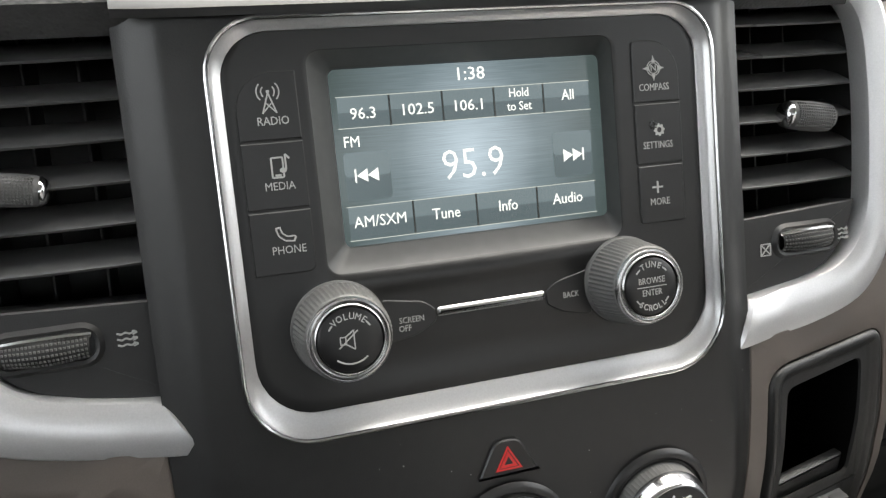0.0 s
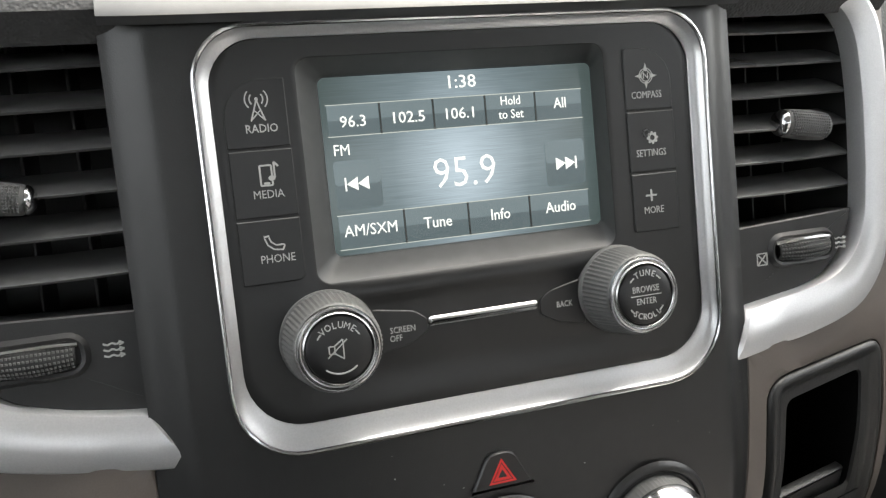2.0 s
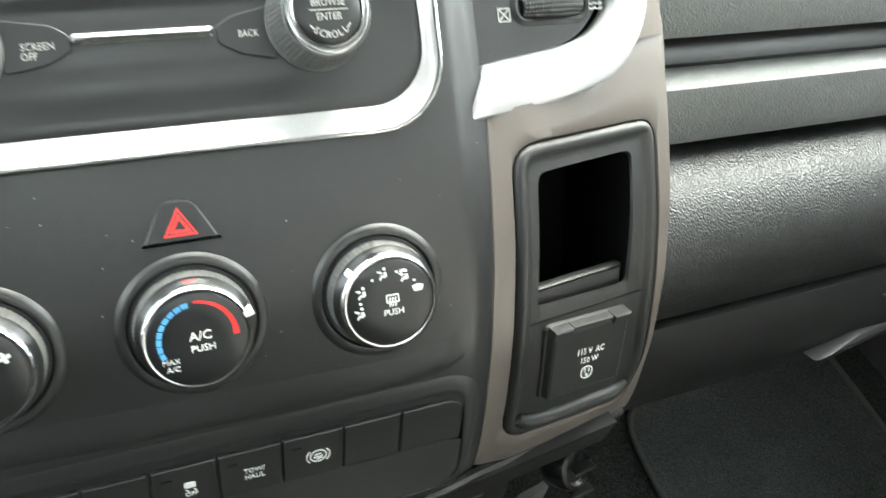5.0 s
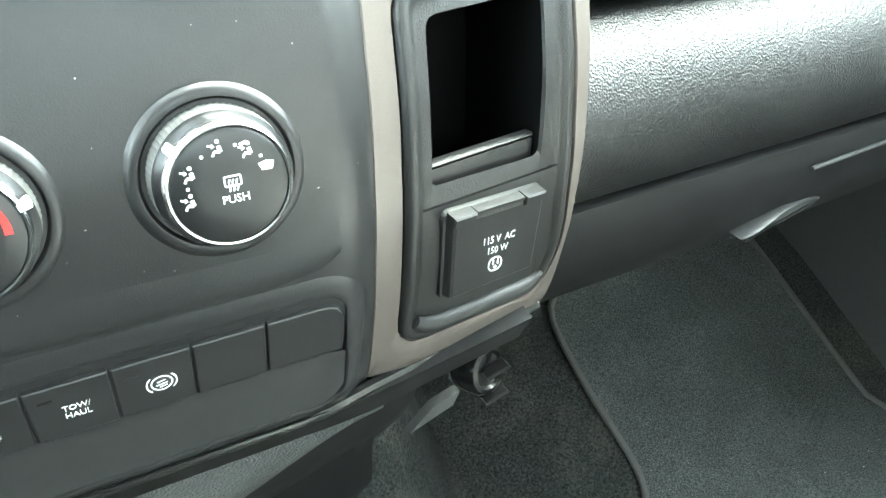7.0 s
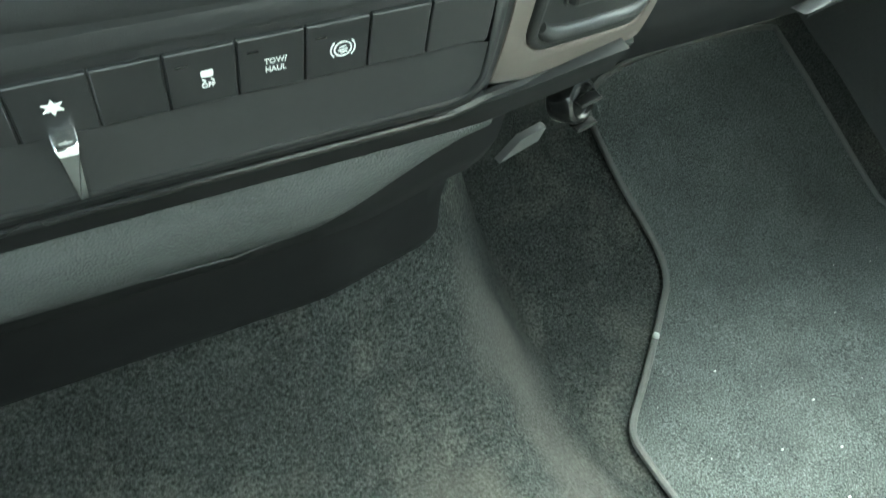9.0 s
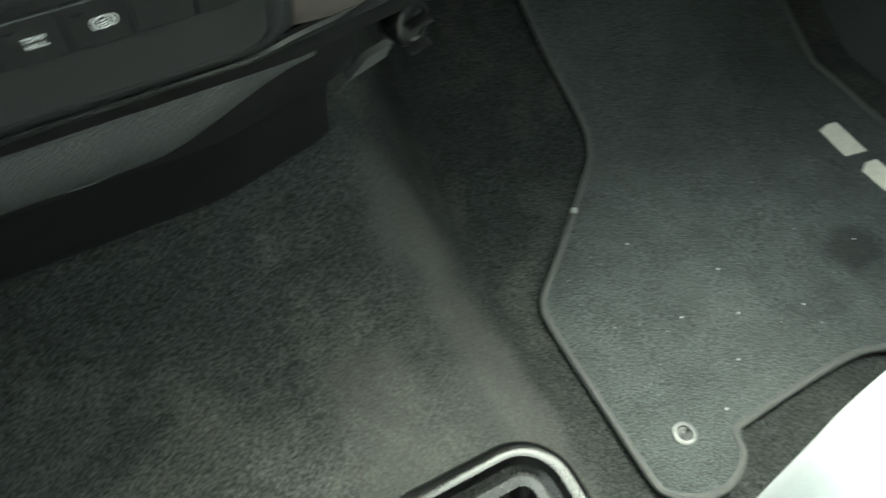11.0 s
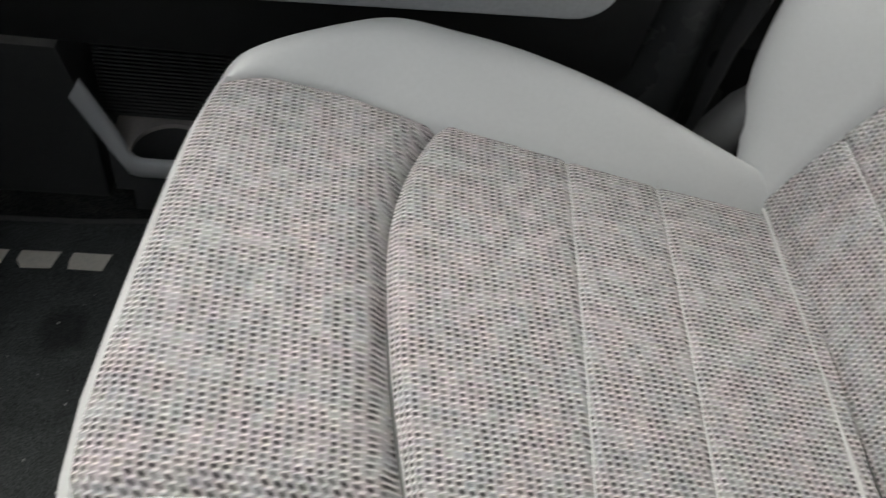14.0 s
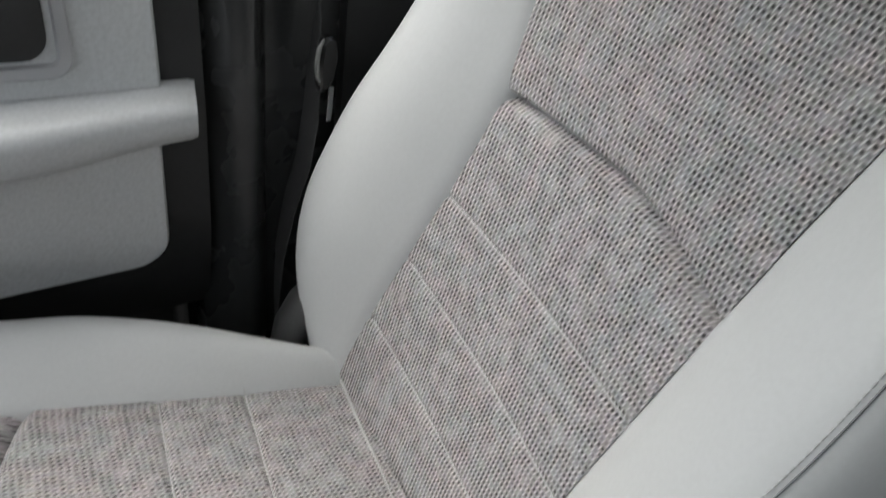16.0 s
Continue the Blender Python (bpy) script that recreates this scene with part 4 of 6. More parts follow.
def dial(parent, u, v, name):
    """A tapered knurled radio knob with a bright ring round a dark push cap."""
    k = new(name)
    k.empty_display_size = 0.01
    k.parent = parent
    k.matrix_local = T(u, v, 0)
    bm = bmesh.new()
    lathe(bm, [(0.0169, 0.0), (0.0169, 0.002), (0.0165, 0.003), (0.0152, 0.0165), (0.0145, 0.0182), (0.0139, 0.0188)], 120, False, True, (2, 3, 0.0004))
    part("grip", bm, grip_grey, k, "knurled grey grip", smooth=25)
    bm = bmesh.new()
    lathe(bm, [(0.0141, 0.0182), (0.0139, 0.0196), (0.0134, 0.0204), (0.0129, 0.0205), (0.0126, 0.0199), (0.0122, 0.0198), (0.0118, 0.0206), (0.0114, 0.0208), (0.0110, 0.0203), (0.0109, 0.0190)], 64, False, False)
    part("ring", bm, satin, k, "satin bright ring")
    bm = bmesh.new()
    lathe(bm, [(0.0109, 0.0192), (0.0108, 0.0202), (0.0103, 0.0206), (0.006, 0.0208), (0.0, 0.0208)], 48, False, False)
    part("cap", bm, black_face, k)
    return k


def arc_text(text, size, parent, mat, r, mid, spread, w, inward=False):
    n = len(text)
    for i, ch in enumerate(text):
        f = (i - (n - 1) / 2) / max(1, n - 1) * spread
        a = radians(mid - f if not inward else mid + f)
        m = T(r * math.cos(a), r * math.sin(a), w) @ Matrix.Rotation(a - math.pi / 2 if not inward else a + math.pi / 2, 4, "Z")
        lettering(ch, size, parent, mat, m, "lettering", 0.00002, 0.9)


def cap_of(k):
    return next(o for o in k.children if o.name.startswith("cap"))


vol = dial(radio, -0.0580, 0.0605, "volume_knob")
c = cap_of(vol)
CW = 0.02085
arc_text("VOLUME", 0.0022, c, grey_ink, 0.0078, 90, 78, CW)
bm = bmesh.new()
arc_bar(bm, 0.0076, 0.0081, 30, 45, CW, CW + 0.0002)
arc_bar(bm, 0.0076, 0.0081, 135, 150, CW, CW + 0.0002)
arc_bar(bm, 0.0076, 0.0081, 230, 310, CW, CW + 0.0002)
for p, q in (((-0.0034, -0.0012), (-0.0034, 0.0012)), ((-0.0034, 0.0012), (-0.0016, 0.0012)), ((-0.0034, -0.0012), (-0.0016, -0.0012)), ((-0.0016, 0.0012), (0.0012, 0.0032)), ((-0.0016, -0.0012), (0.0012, -0.0032)), ((0.0012, -0.0032), (0.0012, 0.0032)), ((-0.0016, -0.0012), (-0.0016, 0.0012)), ((-0.0040, -0.0024), (0.0026, 0.0030))):
    bar(bm, *p, *q, 0.0004, CW, CW + 0.0002)
ink(bm, c)
tun = dial(radio, 0.0540, 0.0624, "tune_knob")
c = cap_of(tun)
arc_text("TUNE", 0.0022, c, grey_ink, 0.0080, 90, 50, CW)
arc_text("SCROLL", 0.0022, c, grey_ink, 0.0080, 270, 72, CW, True)
lettering("BROWSE", 2.3 * mm, c, grey_ink, T(0, 0.0021, CW), "lettering", 0.00003, 0.85)
lettering("ENTER", 2.3 * mm, c, grey_ink, T(0, -0.0023, CW), "lettering", 0.00003, 0.85)
bm = bmesh.new()
bar(bm, -0.0062, -0.0001, 0.0062, -0.0001, 0.0003, CW, CW + 0.0002)
for a, b in ((40, 55), (125, 140), (215, 230), (310, 325)):
    arc_bar(bm, 0.0078, 0.0083, a, b, CW, CW + 0.0002)
ink(bm, c)

# ---- climate controls ----
def climate_knob(x, z, label, pointer):
    k = thing("climate_knob", label, "control knob", on_stack(x, z, -0.003), "climate knobs")
    bm = bmesh.new()
    lathe(bm, [(0.0252, 0.0026), (0.0242, 0.0038), (0.0228, 0.0046), (0.0216, 0.0044), (0.0208, 0.0030), (0.0205, 0.0)], 64, False, False)
    part("collar", bm, black, k)
    bm = bmesh.new()
    lathe(bm, [(0.0206, 0.0035), (0.010, 0.0035)], 48, False, True)
    part("well", bm, black_deep, k)
    bm = bmesh.new()
    lathe(bm, [(0.0197, 0.0), (0.0197, 0.003), (0.0195, 0.004), (0.0192, 0.0095), (0.0188, 0.0102)], 140, False, True, (2, 3, 0.0004))
    part("grip", bm, grip_grey, k, "finely ribbed grey grip", smooth=25)
    bm = bmesh.new()
    lathe(bm, [(0.0190, 0.0098), (0.0191, 0.0108), (0.0187, 0.0118), (0.0180, 0.0142), (0.0172, 0.0160), (0.0166, 0.0166), (0.0160, 0.0165), (0.0158, 0.0150)], 72, False, False)
    part("ring", bm, ring_chrome, k, "bright chrome ring")
    bm = bmesh.new()
    a = radians(pointer)
    m = Matrix.Rotation(a, 4, "Z")
    o = rrect(0.0158, 0.0192, -0.0013, 0.0013, 0.0005, 3)
    slab(bm, o, [(0.013, 0), (0.0160, 0), (0.0168, 0.0004)])
    part("pointer", bm, white_ink, k, "white pointer", m=m)
    bm = bmesh.new()
    lathe(bm, [(0.0158, 0.0150), (0.0157, 0.0164), (0.0149, 0.0169), (0.008, 0.0171), (0.0, 0.0171)], 56, False, False)
    c = part("cap", bm, black_face, k)
    return k, c


HW = 0.01712


def air_figure(bm, x, y, a, s=1.0):
    """A tiny seat sign: a round top, a leaning back, a cushion and an arrow."""
    c, q = math.cos(radians(a)), math.sin(radians(a))
    at = lambda p: (x + (p[0] * c - p[1] * q) * s, y + (p[0] * q + p[1] * c) * s)
    for p0, p1, w in (((-0.0002, 0.0007), (0.0004, -0.0009), 0.0011), ((0.0003, -0.0009), (-0.0012, -0.0008), 0.0008), ((-0.0012, -0.0008), (-0.0017, -0.0021), 0.0006), ((-0.0030, 0.0008), (-0.0017, 0.0006), 0.0005)):
        bar(bm, *at(p0), *at(p1), w * s, HW, HW + 0.0002)
    ox, oy = at((-0.0005, 0.0019))
    dot(bm, ox, oy, 0.0006 * s)
    poly(bm, [at((-0.0019, 0.0013)), at((-0.0020, -0.0001)), at((-0.0011, 0.0005))], HW, HW + 0.00023)


def dot(bm, x, y, r):
    poly(bm, [(x + r * math.cos(radians(t)), y + r * math.sin(radians(t))) for t in range(0, 360, 45)], HW, HW + 0.0002)


def grille(bm, cx, cy, s=1.0):
    """A small screen with three wavy lines."""
    o = rrect(cx - 0.0026 * s, cx + 0.0026 * s, cy - 0.0012 * s, cy + 0.0022 * s, 0.0006 * s, 3)
    inn = inset(o, 0.0005 * s)
    rings(bm, [[(*p, HW) for p in o], [(*p, HW + 0.0002) for p in o], [(*p, HW + 0.0002) for p in inn], [(*p, HW) for p in inn]])
    for d in (-0.0011, 0, 0.0011):
        for i in range(3):
            y = cy + (0.0010 - i * 0.0012) * s
            bar(bm, cx + (d + 0.0002 * (-1) ** i) * s, y, cx + (d - 0.0002 * (-1) ** i) * s, y - 0.0012 * s, 0.0005 * s, HW, HW + 0.00025)


k, c = climate_knob(-0.0648, 0.6085, "black fan speed knob with a bright ring", 122)
bm = bmesh.new()
for i in range(7):
    arc_bar(bm, 0.0098, 0.0098 + 0.0006 + 0.00022 * i, 150 - i * 15, 150 - i * 15 - 12, HW, HW + 0.0002, 4)
    ink(bm, c, white_ink, "scale_bar")
    bm = bmesh.new()
for a in (0, 90, 180, 270):
    bar(bm, 0.0098 + 0.0018 * math.cos(radians(a + 20)), 0.0052 + 0.0018 * math.sin(radians(a + 20)), 0.0098, 0.0052, 0.0011, HW, HW + 0.00022)
ink(bm, c, white_ink)
lettering("0", 0.0026, c, white_ink, T(-0.0118, 0.0010, HW))
bm = bmesh.new()
for p, q in (((-0.0046, -0.0018), (0.0046, -0.0018)), ((-0.0046, -0.0018), (-0.0042, 0.0002)), ((-0.0042, 0.0002), (-0.0018, 0.0008)), ((-0.0018, 0.0008), (-0.0004, 0.0024)), ((-0.0004, 0.0024), (0.0022, 0.0024)), ((0.0022, 0.0024), (0.0034, 0.0006)), ((0.0034, 0.0006), (0.0046, 0.0)), ((0.0046, 0.0), (0.0046, -0.0018)), ((-0.001, 0.0006), (0.002, 0.0006)), ((-0.0002, -0.0006), (0.0016, -0.0006))):
    bar(bm, *p, *q, 0.0006, HW, HW + 0.0002)
ink(bm, c, white_ink)
lettering("PUSH", 0.0024, c, white_ink, T(0.0, -0.0048, HW), bold=0.00003)

k, c = climate_knob(-0.0004, 0.6080, "black temperature knob with blue and red arcs", 18)
bm = bmesh.new()
for i in range(9):
    arc_bar(bm, 0.0112, 0.0128, 204 - i * 12, 204 - i * 12 - 10, HW, HW + 0.0002, 3)
    ink(bm, c, blue_ink, "scale_bar")
    bm = bmesh.new()
bm.free()
bm = bmesh.new()
loops = []
for i in range(21):
    a = radians(90 - i * 4.6)
    h = 0.0006 + 0.0012 * i / 20
    loops.append([(q * math.cos(a), q * math.sin(a), w) for q, w in ((0.0128 - h, HW), (0.0130, HW), (0.0130, HW + 0.0002), (0.0128 - h, HW + 0.0002))])
rings(bm, loops, True, True)
ink(bm, c, red_ink)
lettering("A/C", 0.0030, c, white_ink, T(0.0008, 0.0010, HW), bold=0.00003)
lettering("PUSH", 0.0023, c, white_ink, T(0.0012, -0.0032, HW), bold=0.00002)
lettering("MAX", 0.0018, c, white_ink, T(-0.0092, -0.0062, HW), bold=0.00002)
lettering("A/C", 0.0018, c, white_ink, T(-0.0088, -0.0088, HW), bold=0.00002)

k, c = climate_knob(0.0648, 0.6078, "black air direction knob with a bright ring", 138)
bm = bmesh.new()
for a, kind in ((192, 0), (152, 0), (98, 0), (55, 1), (20, 2)):
    x, y = 0.0108 * math.cos(radians(a)), 0.0108 * math.sin(radians(a))
    if kind < 2:
        air_figure(bm, x, y, -8, 1.0)
    if kind == 1:
        bar(bm, x - 0.0024, y + 0.0018, x - 0.0004, y + 0.0024, 0.0008, HW, HW + 0.0002)
    if kind == 2:
        poly(bm, [(x - 0.0014, y - 0.0010), (x + 0.0014, y - 0.0010), (x + 0.0022, y + 0.0010), (x, y + 0.0016), (x - 0.0022, y + 0.0010)], HW, HW + 0.0002)
    ink(bm, c, white_ink)
    bm = bmesh.new()
for a in (172, 124, 76, 37):
    dot(bm, 0.0112 * math.cos(radians(a)), 0.0112 * math.sin(radians(a)), 0.0005)
    ink(bm, c, white_ink, "dot")
    bm = bmesh.new()
grille(bm, 0.0006, 0.0010, 0.92)
ink(bm, c, white_ink)
lettering("PUSH", 0.0022, c, white_ink, T(0.0008, -0.0036, HW), bold=0.00003)

# ---- hazard switch ----
hz = thing("hazard_switch", "black hazard warning switch with a red triangle", "switch", on_stack(0.0, 0.6415))
o = rpoly([(-0.0128, -0.0062), (0.0128, -0.0062), (0.0052, 0.0085), (-0.0052, 0.0085)], (0.001, 0.001, 0.004, 0.004))
bm = bmesh.new()
slab(bm, o, [(-0.001, 0), (0.0003, 0)])
part("recess", bm, black_deep, hz)
bm = bmesh.new()
slab(bm, inset(o, 0.0005), [(0, 0), (0.0010, 0), (0.0016, 0.0006)], back=False)
b = part("button", bm, black_face, hz, smooth=25)
bm = bmesh.new()
for r0, r1 in ((0.0063, 0.0050), (0.0042, 0.0022)):
    t0 = [(r0 * math.cos(radians(a)), -0.0006 + r0 * math.sin(radians(a))) for a in (210, 330, 90)]
    t1 = [(r1 * math.cos(radians(a)), -0.0006 + r1 * math.sin(radians(a))) for a in (210, 330, 90)]
    rings(bm, [[(*p, 0.0016) for p in t0], [(*p, 0.0019) for p in t0], [(*p, 0.0019) for p in t1], [(*p, 0.0016) for p in t1]])
ink(bm, b, red_ink)

# ---- switch row ----
sw = thing("switch_row", "dark grey row of push switches under the climate knobs", "switch panel")
o = dense(rrect(-0.1005, 0.1005, 0.4990, 0.5560, (0.010, 0.012, 0.010, 0.010), 8), 16)


def swelling(z):
    """The fascia stands out round the lower half of the tray."""
    return 0.0006 + 0.0034 * smooth(0.552, 0.514, z)


bm = bmesh.new()
loops = []
for d, f, extra in ((0.0, 0.0, -0.0006), (0.0, 0.9, 0.0), (-0.0006, 1.0, 0.0002), (-0.0025, 1.0, 0.0003), (-0.0050, 0.85, 0.0), (-0.0080, 0.45, 0.0), (-0.0120, 0.0, -0.0016)):
    loops.append([tuple(on_stack(x, z, swelling(z) * f + extra + (fall(x) if abs(x) > 0.1005 else 0)).translation) for x, z in (inset(o, d) if d else o)])
rings(bm, loops)
part("rim", bm, black, sw)
bm = bmesh.new()


def scoop(a, b):
    x = -0.0998 + 0.1998 * a
    q = max(0.0, (x - 0.0890) / 0.0112)
    low = 0.4996 + 0.012 * (1 - math.sqrt(max(0.0, 1 - min(1.0, q * q))))
    z = low + (0.5285 - low) * b
    out = 0.0006 + 0.0032 * (1 - b) ** 1.8
    end = smooth(0.0915, 0.0998, x)
    return on_stack(x, z, out + (max(out, swelling(z) * 0.9) - out) * end).translation


grid(bm, scoop, 60, 24)
part("finger_scoop", bm, scoop_black, sw)
cuts = (-0.0965, -0.0705, -0.0458, -0.0234, 0.0002, 0.0242, 0.0483, 0.0722, 0.0997)
switches = []
for i, (a, b) in enumerate(zip(cuts, cuts[1:])):
    m = on_stack((a + b) / 2, 0.5405, 0.0006)
    w = (b - a) / 2 - 0.00035
    bm = bmesh.new()
    last = i == len(cuts) - 2
    slab(bm, rrect(-w, w, -0.0117, 0.0122, (0.0004, 0.0004, 0.008 if last else 0.0006, 0.0006), 4), [(-0.002, 0), (0.0006, 0), (0.0010, 0.0005)], back=False)
    s = part("switch", bm, black, sw, smooth=25, m=m)
    switches.append(s)
    if 3 <= i <= 5:
        bm = bmesh.new()
        box(bm, -0.0085, -0.0045, 0.0062, 0.0070, 0.0008, 0.0012)
        part("indicator", bm, black_gloss, s)
SWH = 0.0011
lettering("TOW/", 0.0024, switches[4], white_ink, T(0.0012, 0.0012, SWH), bold=0.00003, squeeze=0.85)
lettering("HAUL", 0.0024, switches[4], white_ink, T(0.0012, -0.0024, SWH), bold=0.00003, squeeze=0.85)
lettering("OFF", 0.0022, switches[3], white_ink, T(0.0016, -0.0034, SWH), bold=0.00003, squeeze=0.85)
bm = bmesh.new()
o = rrect(-0.0006, 0.0036, 0.0004, 0.0034, 0.0008, 3)
poly(bm, o, SWH, SWH + 0.0002)
for x in (-0.0002, 0.0026):
    bar(bm, x, -0.0004, x + 0.0010, -0.0016, 0.0005, SWH, SWH + 0.0002)
ink(bm, switches[3], white_ink)
bm = bmesh.new()
circ = [(0.0018 + 0.0032 * math.cos(radians(a)), 0.0032 * math.sin(radians(a))) for a in range(0, 361, 20)]
for p, q in zip(circ, circ[1:]):
    bar(bm, *p, *q, 0.0005, SWH, SWH + 0.0002)
for s in (-1, 1):
    ar = [(0.0018 + s * 0.0046 * math.cos(radians(a)), 0.0046 * math.sin(radians(a))) for a in range(-45, 46, 15)]
    for p, q in zip(ar, ar[1:]):
        bar(bm, *p, *q, 0.0005, SWH, SWH + 0.0002)
for p, q in (((0.0000, -0.0008), (0.0036, -0.0002)), ((0.0004, 0.0006), (0.0030, 0.0012)), ((0.0010, -0.0018), (0.0034, -0.0014))):
    bar(bm, *p, *q, 0.0005, SWH, SWH + 0.0002)
ink(bm, switches[5], white_ink)
# trailer brake slider at the row's end
tb = thing("brake_slider", "chrome trailer brake slider beside the switch row", "slider", on_stack(-0.058, 0.520, 0.002))
bm = bmesh.new()
slab(bm, rpoly([(-0.0028, -0.016), (0.0028, -0.016), (0.0045, 0.012), (-0.0045, 0.012)], 0.0015), [(0, 0), (0.006, 0.0004), (0.009, 0.0016)])
part("lever", bm, chrome, tb, "bright chrome lever")
bm = bmesh.new()
o = []
for i in range(12):
    r = 0.0036 if i % 2 == 0 else 0.0018
    o.append((r * math.cos(radians(90 + 30 * i)), 0.0245 + r * math.sin(radians(90 + 30 * i))))
poly(bm, o, 0.0004, 0.0008)
part("star", bm, white_ink, tb, "white star mark", smooth=0)

# ---- air vents, silver sweeps and taupe frames on both sides ----
FRAME_IN = dense(rpoly([(0.1270, 0.5065), (0.2075, 0.4945), (0.2140, 0.520), (0.2050, 0.575), (0.2045, 0.651), (0.185, 0.6511), (0.172, 0.6511), (0.152, 0.6511), (0.1262, 0.651), (0.1240, 0.57)], (0.016, 0.010, 0.02, 0.03, 0.012, 0.002, 0.002, 0.002, 0.012, 0.03)), 6, 5)
FRAME_OUT = dense(rpoly([(0.1165, 0.4890), (0.2215, 0.4790), (0.2172, 0.512), (0.2112, 0.575), (0.2150, 0.6920), (0.1870, 0.6870), (0.1770, 0.6738), (0.1520, 0.6666), (0.1172, 0.6655), (0.1128, 0.575)], (0.002, 0.006, 0.03, 0.03, 0.002, 0.002, 0.002, 0.002, 0.002, 0.03)), 6, 5)
SLATS = (159.0, 145.6, 132.2, 118.2, 104.4, 90.5)


def side(s, pts):
    """Mirrors an anticlockwise outline for the other side, keeping its sense."""
    q = [(s * x, y) for x, y in pts]
    return q if s > 0 else list(reversed(q))


for s in (1, -1):
    off = 0.0 if s > 0 else 0.0035
    vent = thing("air_vent", "black dashboard air vent with horizontal slats" + (" and an open thumbwheel" if s > 0 else " beside the driver"), "air vent", MS @ T(s * -off, 0, 0), "dashboard vents")
    bm = bmesh.new()
    o = side(s, rrect(0.1110, 0.1880 if s > 0 else 0.1830, 0.0420, 0.1735, 0.004))
    rings(bm, [[(x, y, w) for x, y in o] for w in (-0.014, -0.085)], False, True)
    part("duct", bm, black_deep, vent)
    for v in SLATS:
        bm = bmesh.new()
        loops = []
        for i in range(9):
            f = i / 8
            u = 0.1135 + (0.0735 if s > 0 else 0.0685) * f
            dip = 0.0014 * math.sin(math.pi * f)
            wf = -0.0145 - 0.004 * f ** 3
            sec = [(wf, 0.0), (wf - 0.0006, 0.0008), (wf - 0.008, 0.0046), (wf - 0.018, 0.0078), (wf - 0.018, 0.0066), (wf - 0.008, 0.0032), (wf - 0.0006, -0.0008)]
            loops.append([(s * u, v * mm + y - dip * 0.3, w) for w, y in sec])
        rings(bm, loops, True, True)
        part("slat", bm, slat_grey, vent, smooth=30)
    for u in (0.1190, 0.1375, 0.1560, 0.1745):
        bm = bmesh.new()
        o = rrect(s * u - 0.0006, s * u + 0.0006, -0.078, -0.046, 0.0005, 3)
        rings(bm, [[(x, y, w) for x, w in o] for y in (0.0430, 0.1725)], True, True)
        part("vane", bm, black_deep, vent)
    # thumb tab on the fourth slat
    tab = new("thumb_tab")
    tab.parent = vent
    tab.matrix_local = T(s * (0.1600 if s > 0 else 0.1602), 0.1185, -0.0130) @ Matrix.Rotation(radians(-8), 4, "Z") @ Matrix.Scale(1.0 if s > 0 else 0.84, 4)
    bm = bmesh.new()
    lp = []
    for i in range(13):
        f = i / 12
        r = 0.0066 * (0.80 + 0.20 * math.sin(math.pi * (0.15 + 0.7 * f))) * (0.8 if i in (0, 12) else 1)
        lp.append([(-0.0120 + 0.024 * f, r * math.cos(radians(a)), -0.003 + r * 0.95 * math.sin(radians(a))) for a in range(0, 360, 18)])
    rings(bm, lp, True, True)
    part("grip", bm, grip_grey, tab, "dimpled grey rubber grip")
    bm = bmesh.new()
    for i in range(16):
        for j in range(9):
            x, y = -0.0090 + i * 0.0012, -0.0048 + j * 0.0012
            h = -0.003 + 0.0062 * math.sqrt(max(0.05, 1 - (y / 0.0064) ** 2))
            rings(bm, [[(x + q * dx, y + q * dy, h + w) for dx, dy in ((-1, -1), (1, -1), (1, 1), (-1, 1))] for q, w in ((0.0005, -0.0005), (0.0003, 0.00045))], False, True)
    tagged(part("dimpling", bm, grip_grey, tab), kind="stuff")
    bm = bmesh.new()
    e = -1 if s > 0 else 1
    lp = []
    for i in range(7):
        f = i / 6
        r = 0.0058 * math.sqrt(max(0.1, 1 - (f * 0.92) ** 2))
        lp.append([(e * (0.0114 + 0.0036 * f), r * math.cos(radians(a)), -0.003 + r * math.sin(radians(a))) for a in range(0, 360, 18)])
    rings(bm, lp, True, True)
    part("cheek", bm, ring_chrome, tab, "bright end cheek")
    # plate with the thumbwheel
    o = rpoly([(0.1130, 0.0415), (0.1480, 0.0470), (0.1655, 0.0525), (0.1765, 0.0655), (0.1820, 0.0800), (0.1130, 0.0770)], (0.001, 0.006, 0.01, 0.01, 0.001, 0.001))
    bm = bmesh.new()
    slab(bm, side(s, o), [(-0.03, 0), (-0.0138, 0), (-0.0132, 0.0006)])
    plate = part("plate", bm, black, vent)
    wx = 0.1535 if s > 0 else 0.1560
    bm = bmesh.new()
    o = rrect(s * wx - 0.0165, s * wx + 0.0165, 0.0592, 0.0716, 0.0055, 5)
    rings(bm, [[(*p, -0.0131) for p in inset(o, -0.0015)], [(*p, -0.0112) for p in o], [(*p, -0.0116) for p in inset(o, 0.0012)], [(*p, -0.016) for p in inset(o, 0.002)]], False, False)
    part("wheel_rim", bm, black, plate)
    bm = bmesh.new()
    wl = []
    for i in range(25):
        f = i / 24
        u = -0.0135 + 0.027 * f
        r = 0.0044 + 0.0008 * math.sin(math.pi * f) - (0.0002 if i % 2 else 0)
        wl.append([(s * wx + u, 0.0653 + r * math.sin(radians(a)), -0.0150 + r * math.cos(radians(a)) * 1.1 + 0.002 * math.sin(math.pi * f)) for a in range(-80, 81, 16)])
    rings(bm, wl, False, False, closed=False)
    part("thumbwheel", bm, black_soft, plate, "ribbed thumbwheel", smooth=20)
    bm = bmesh.new()
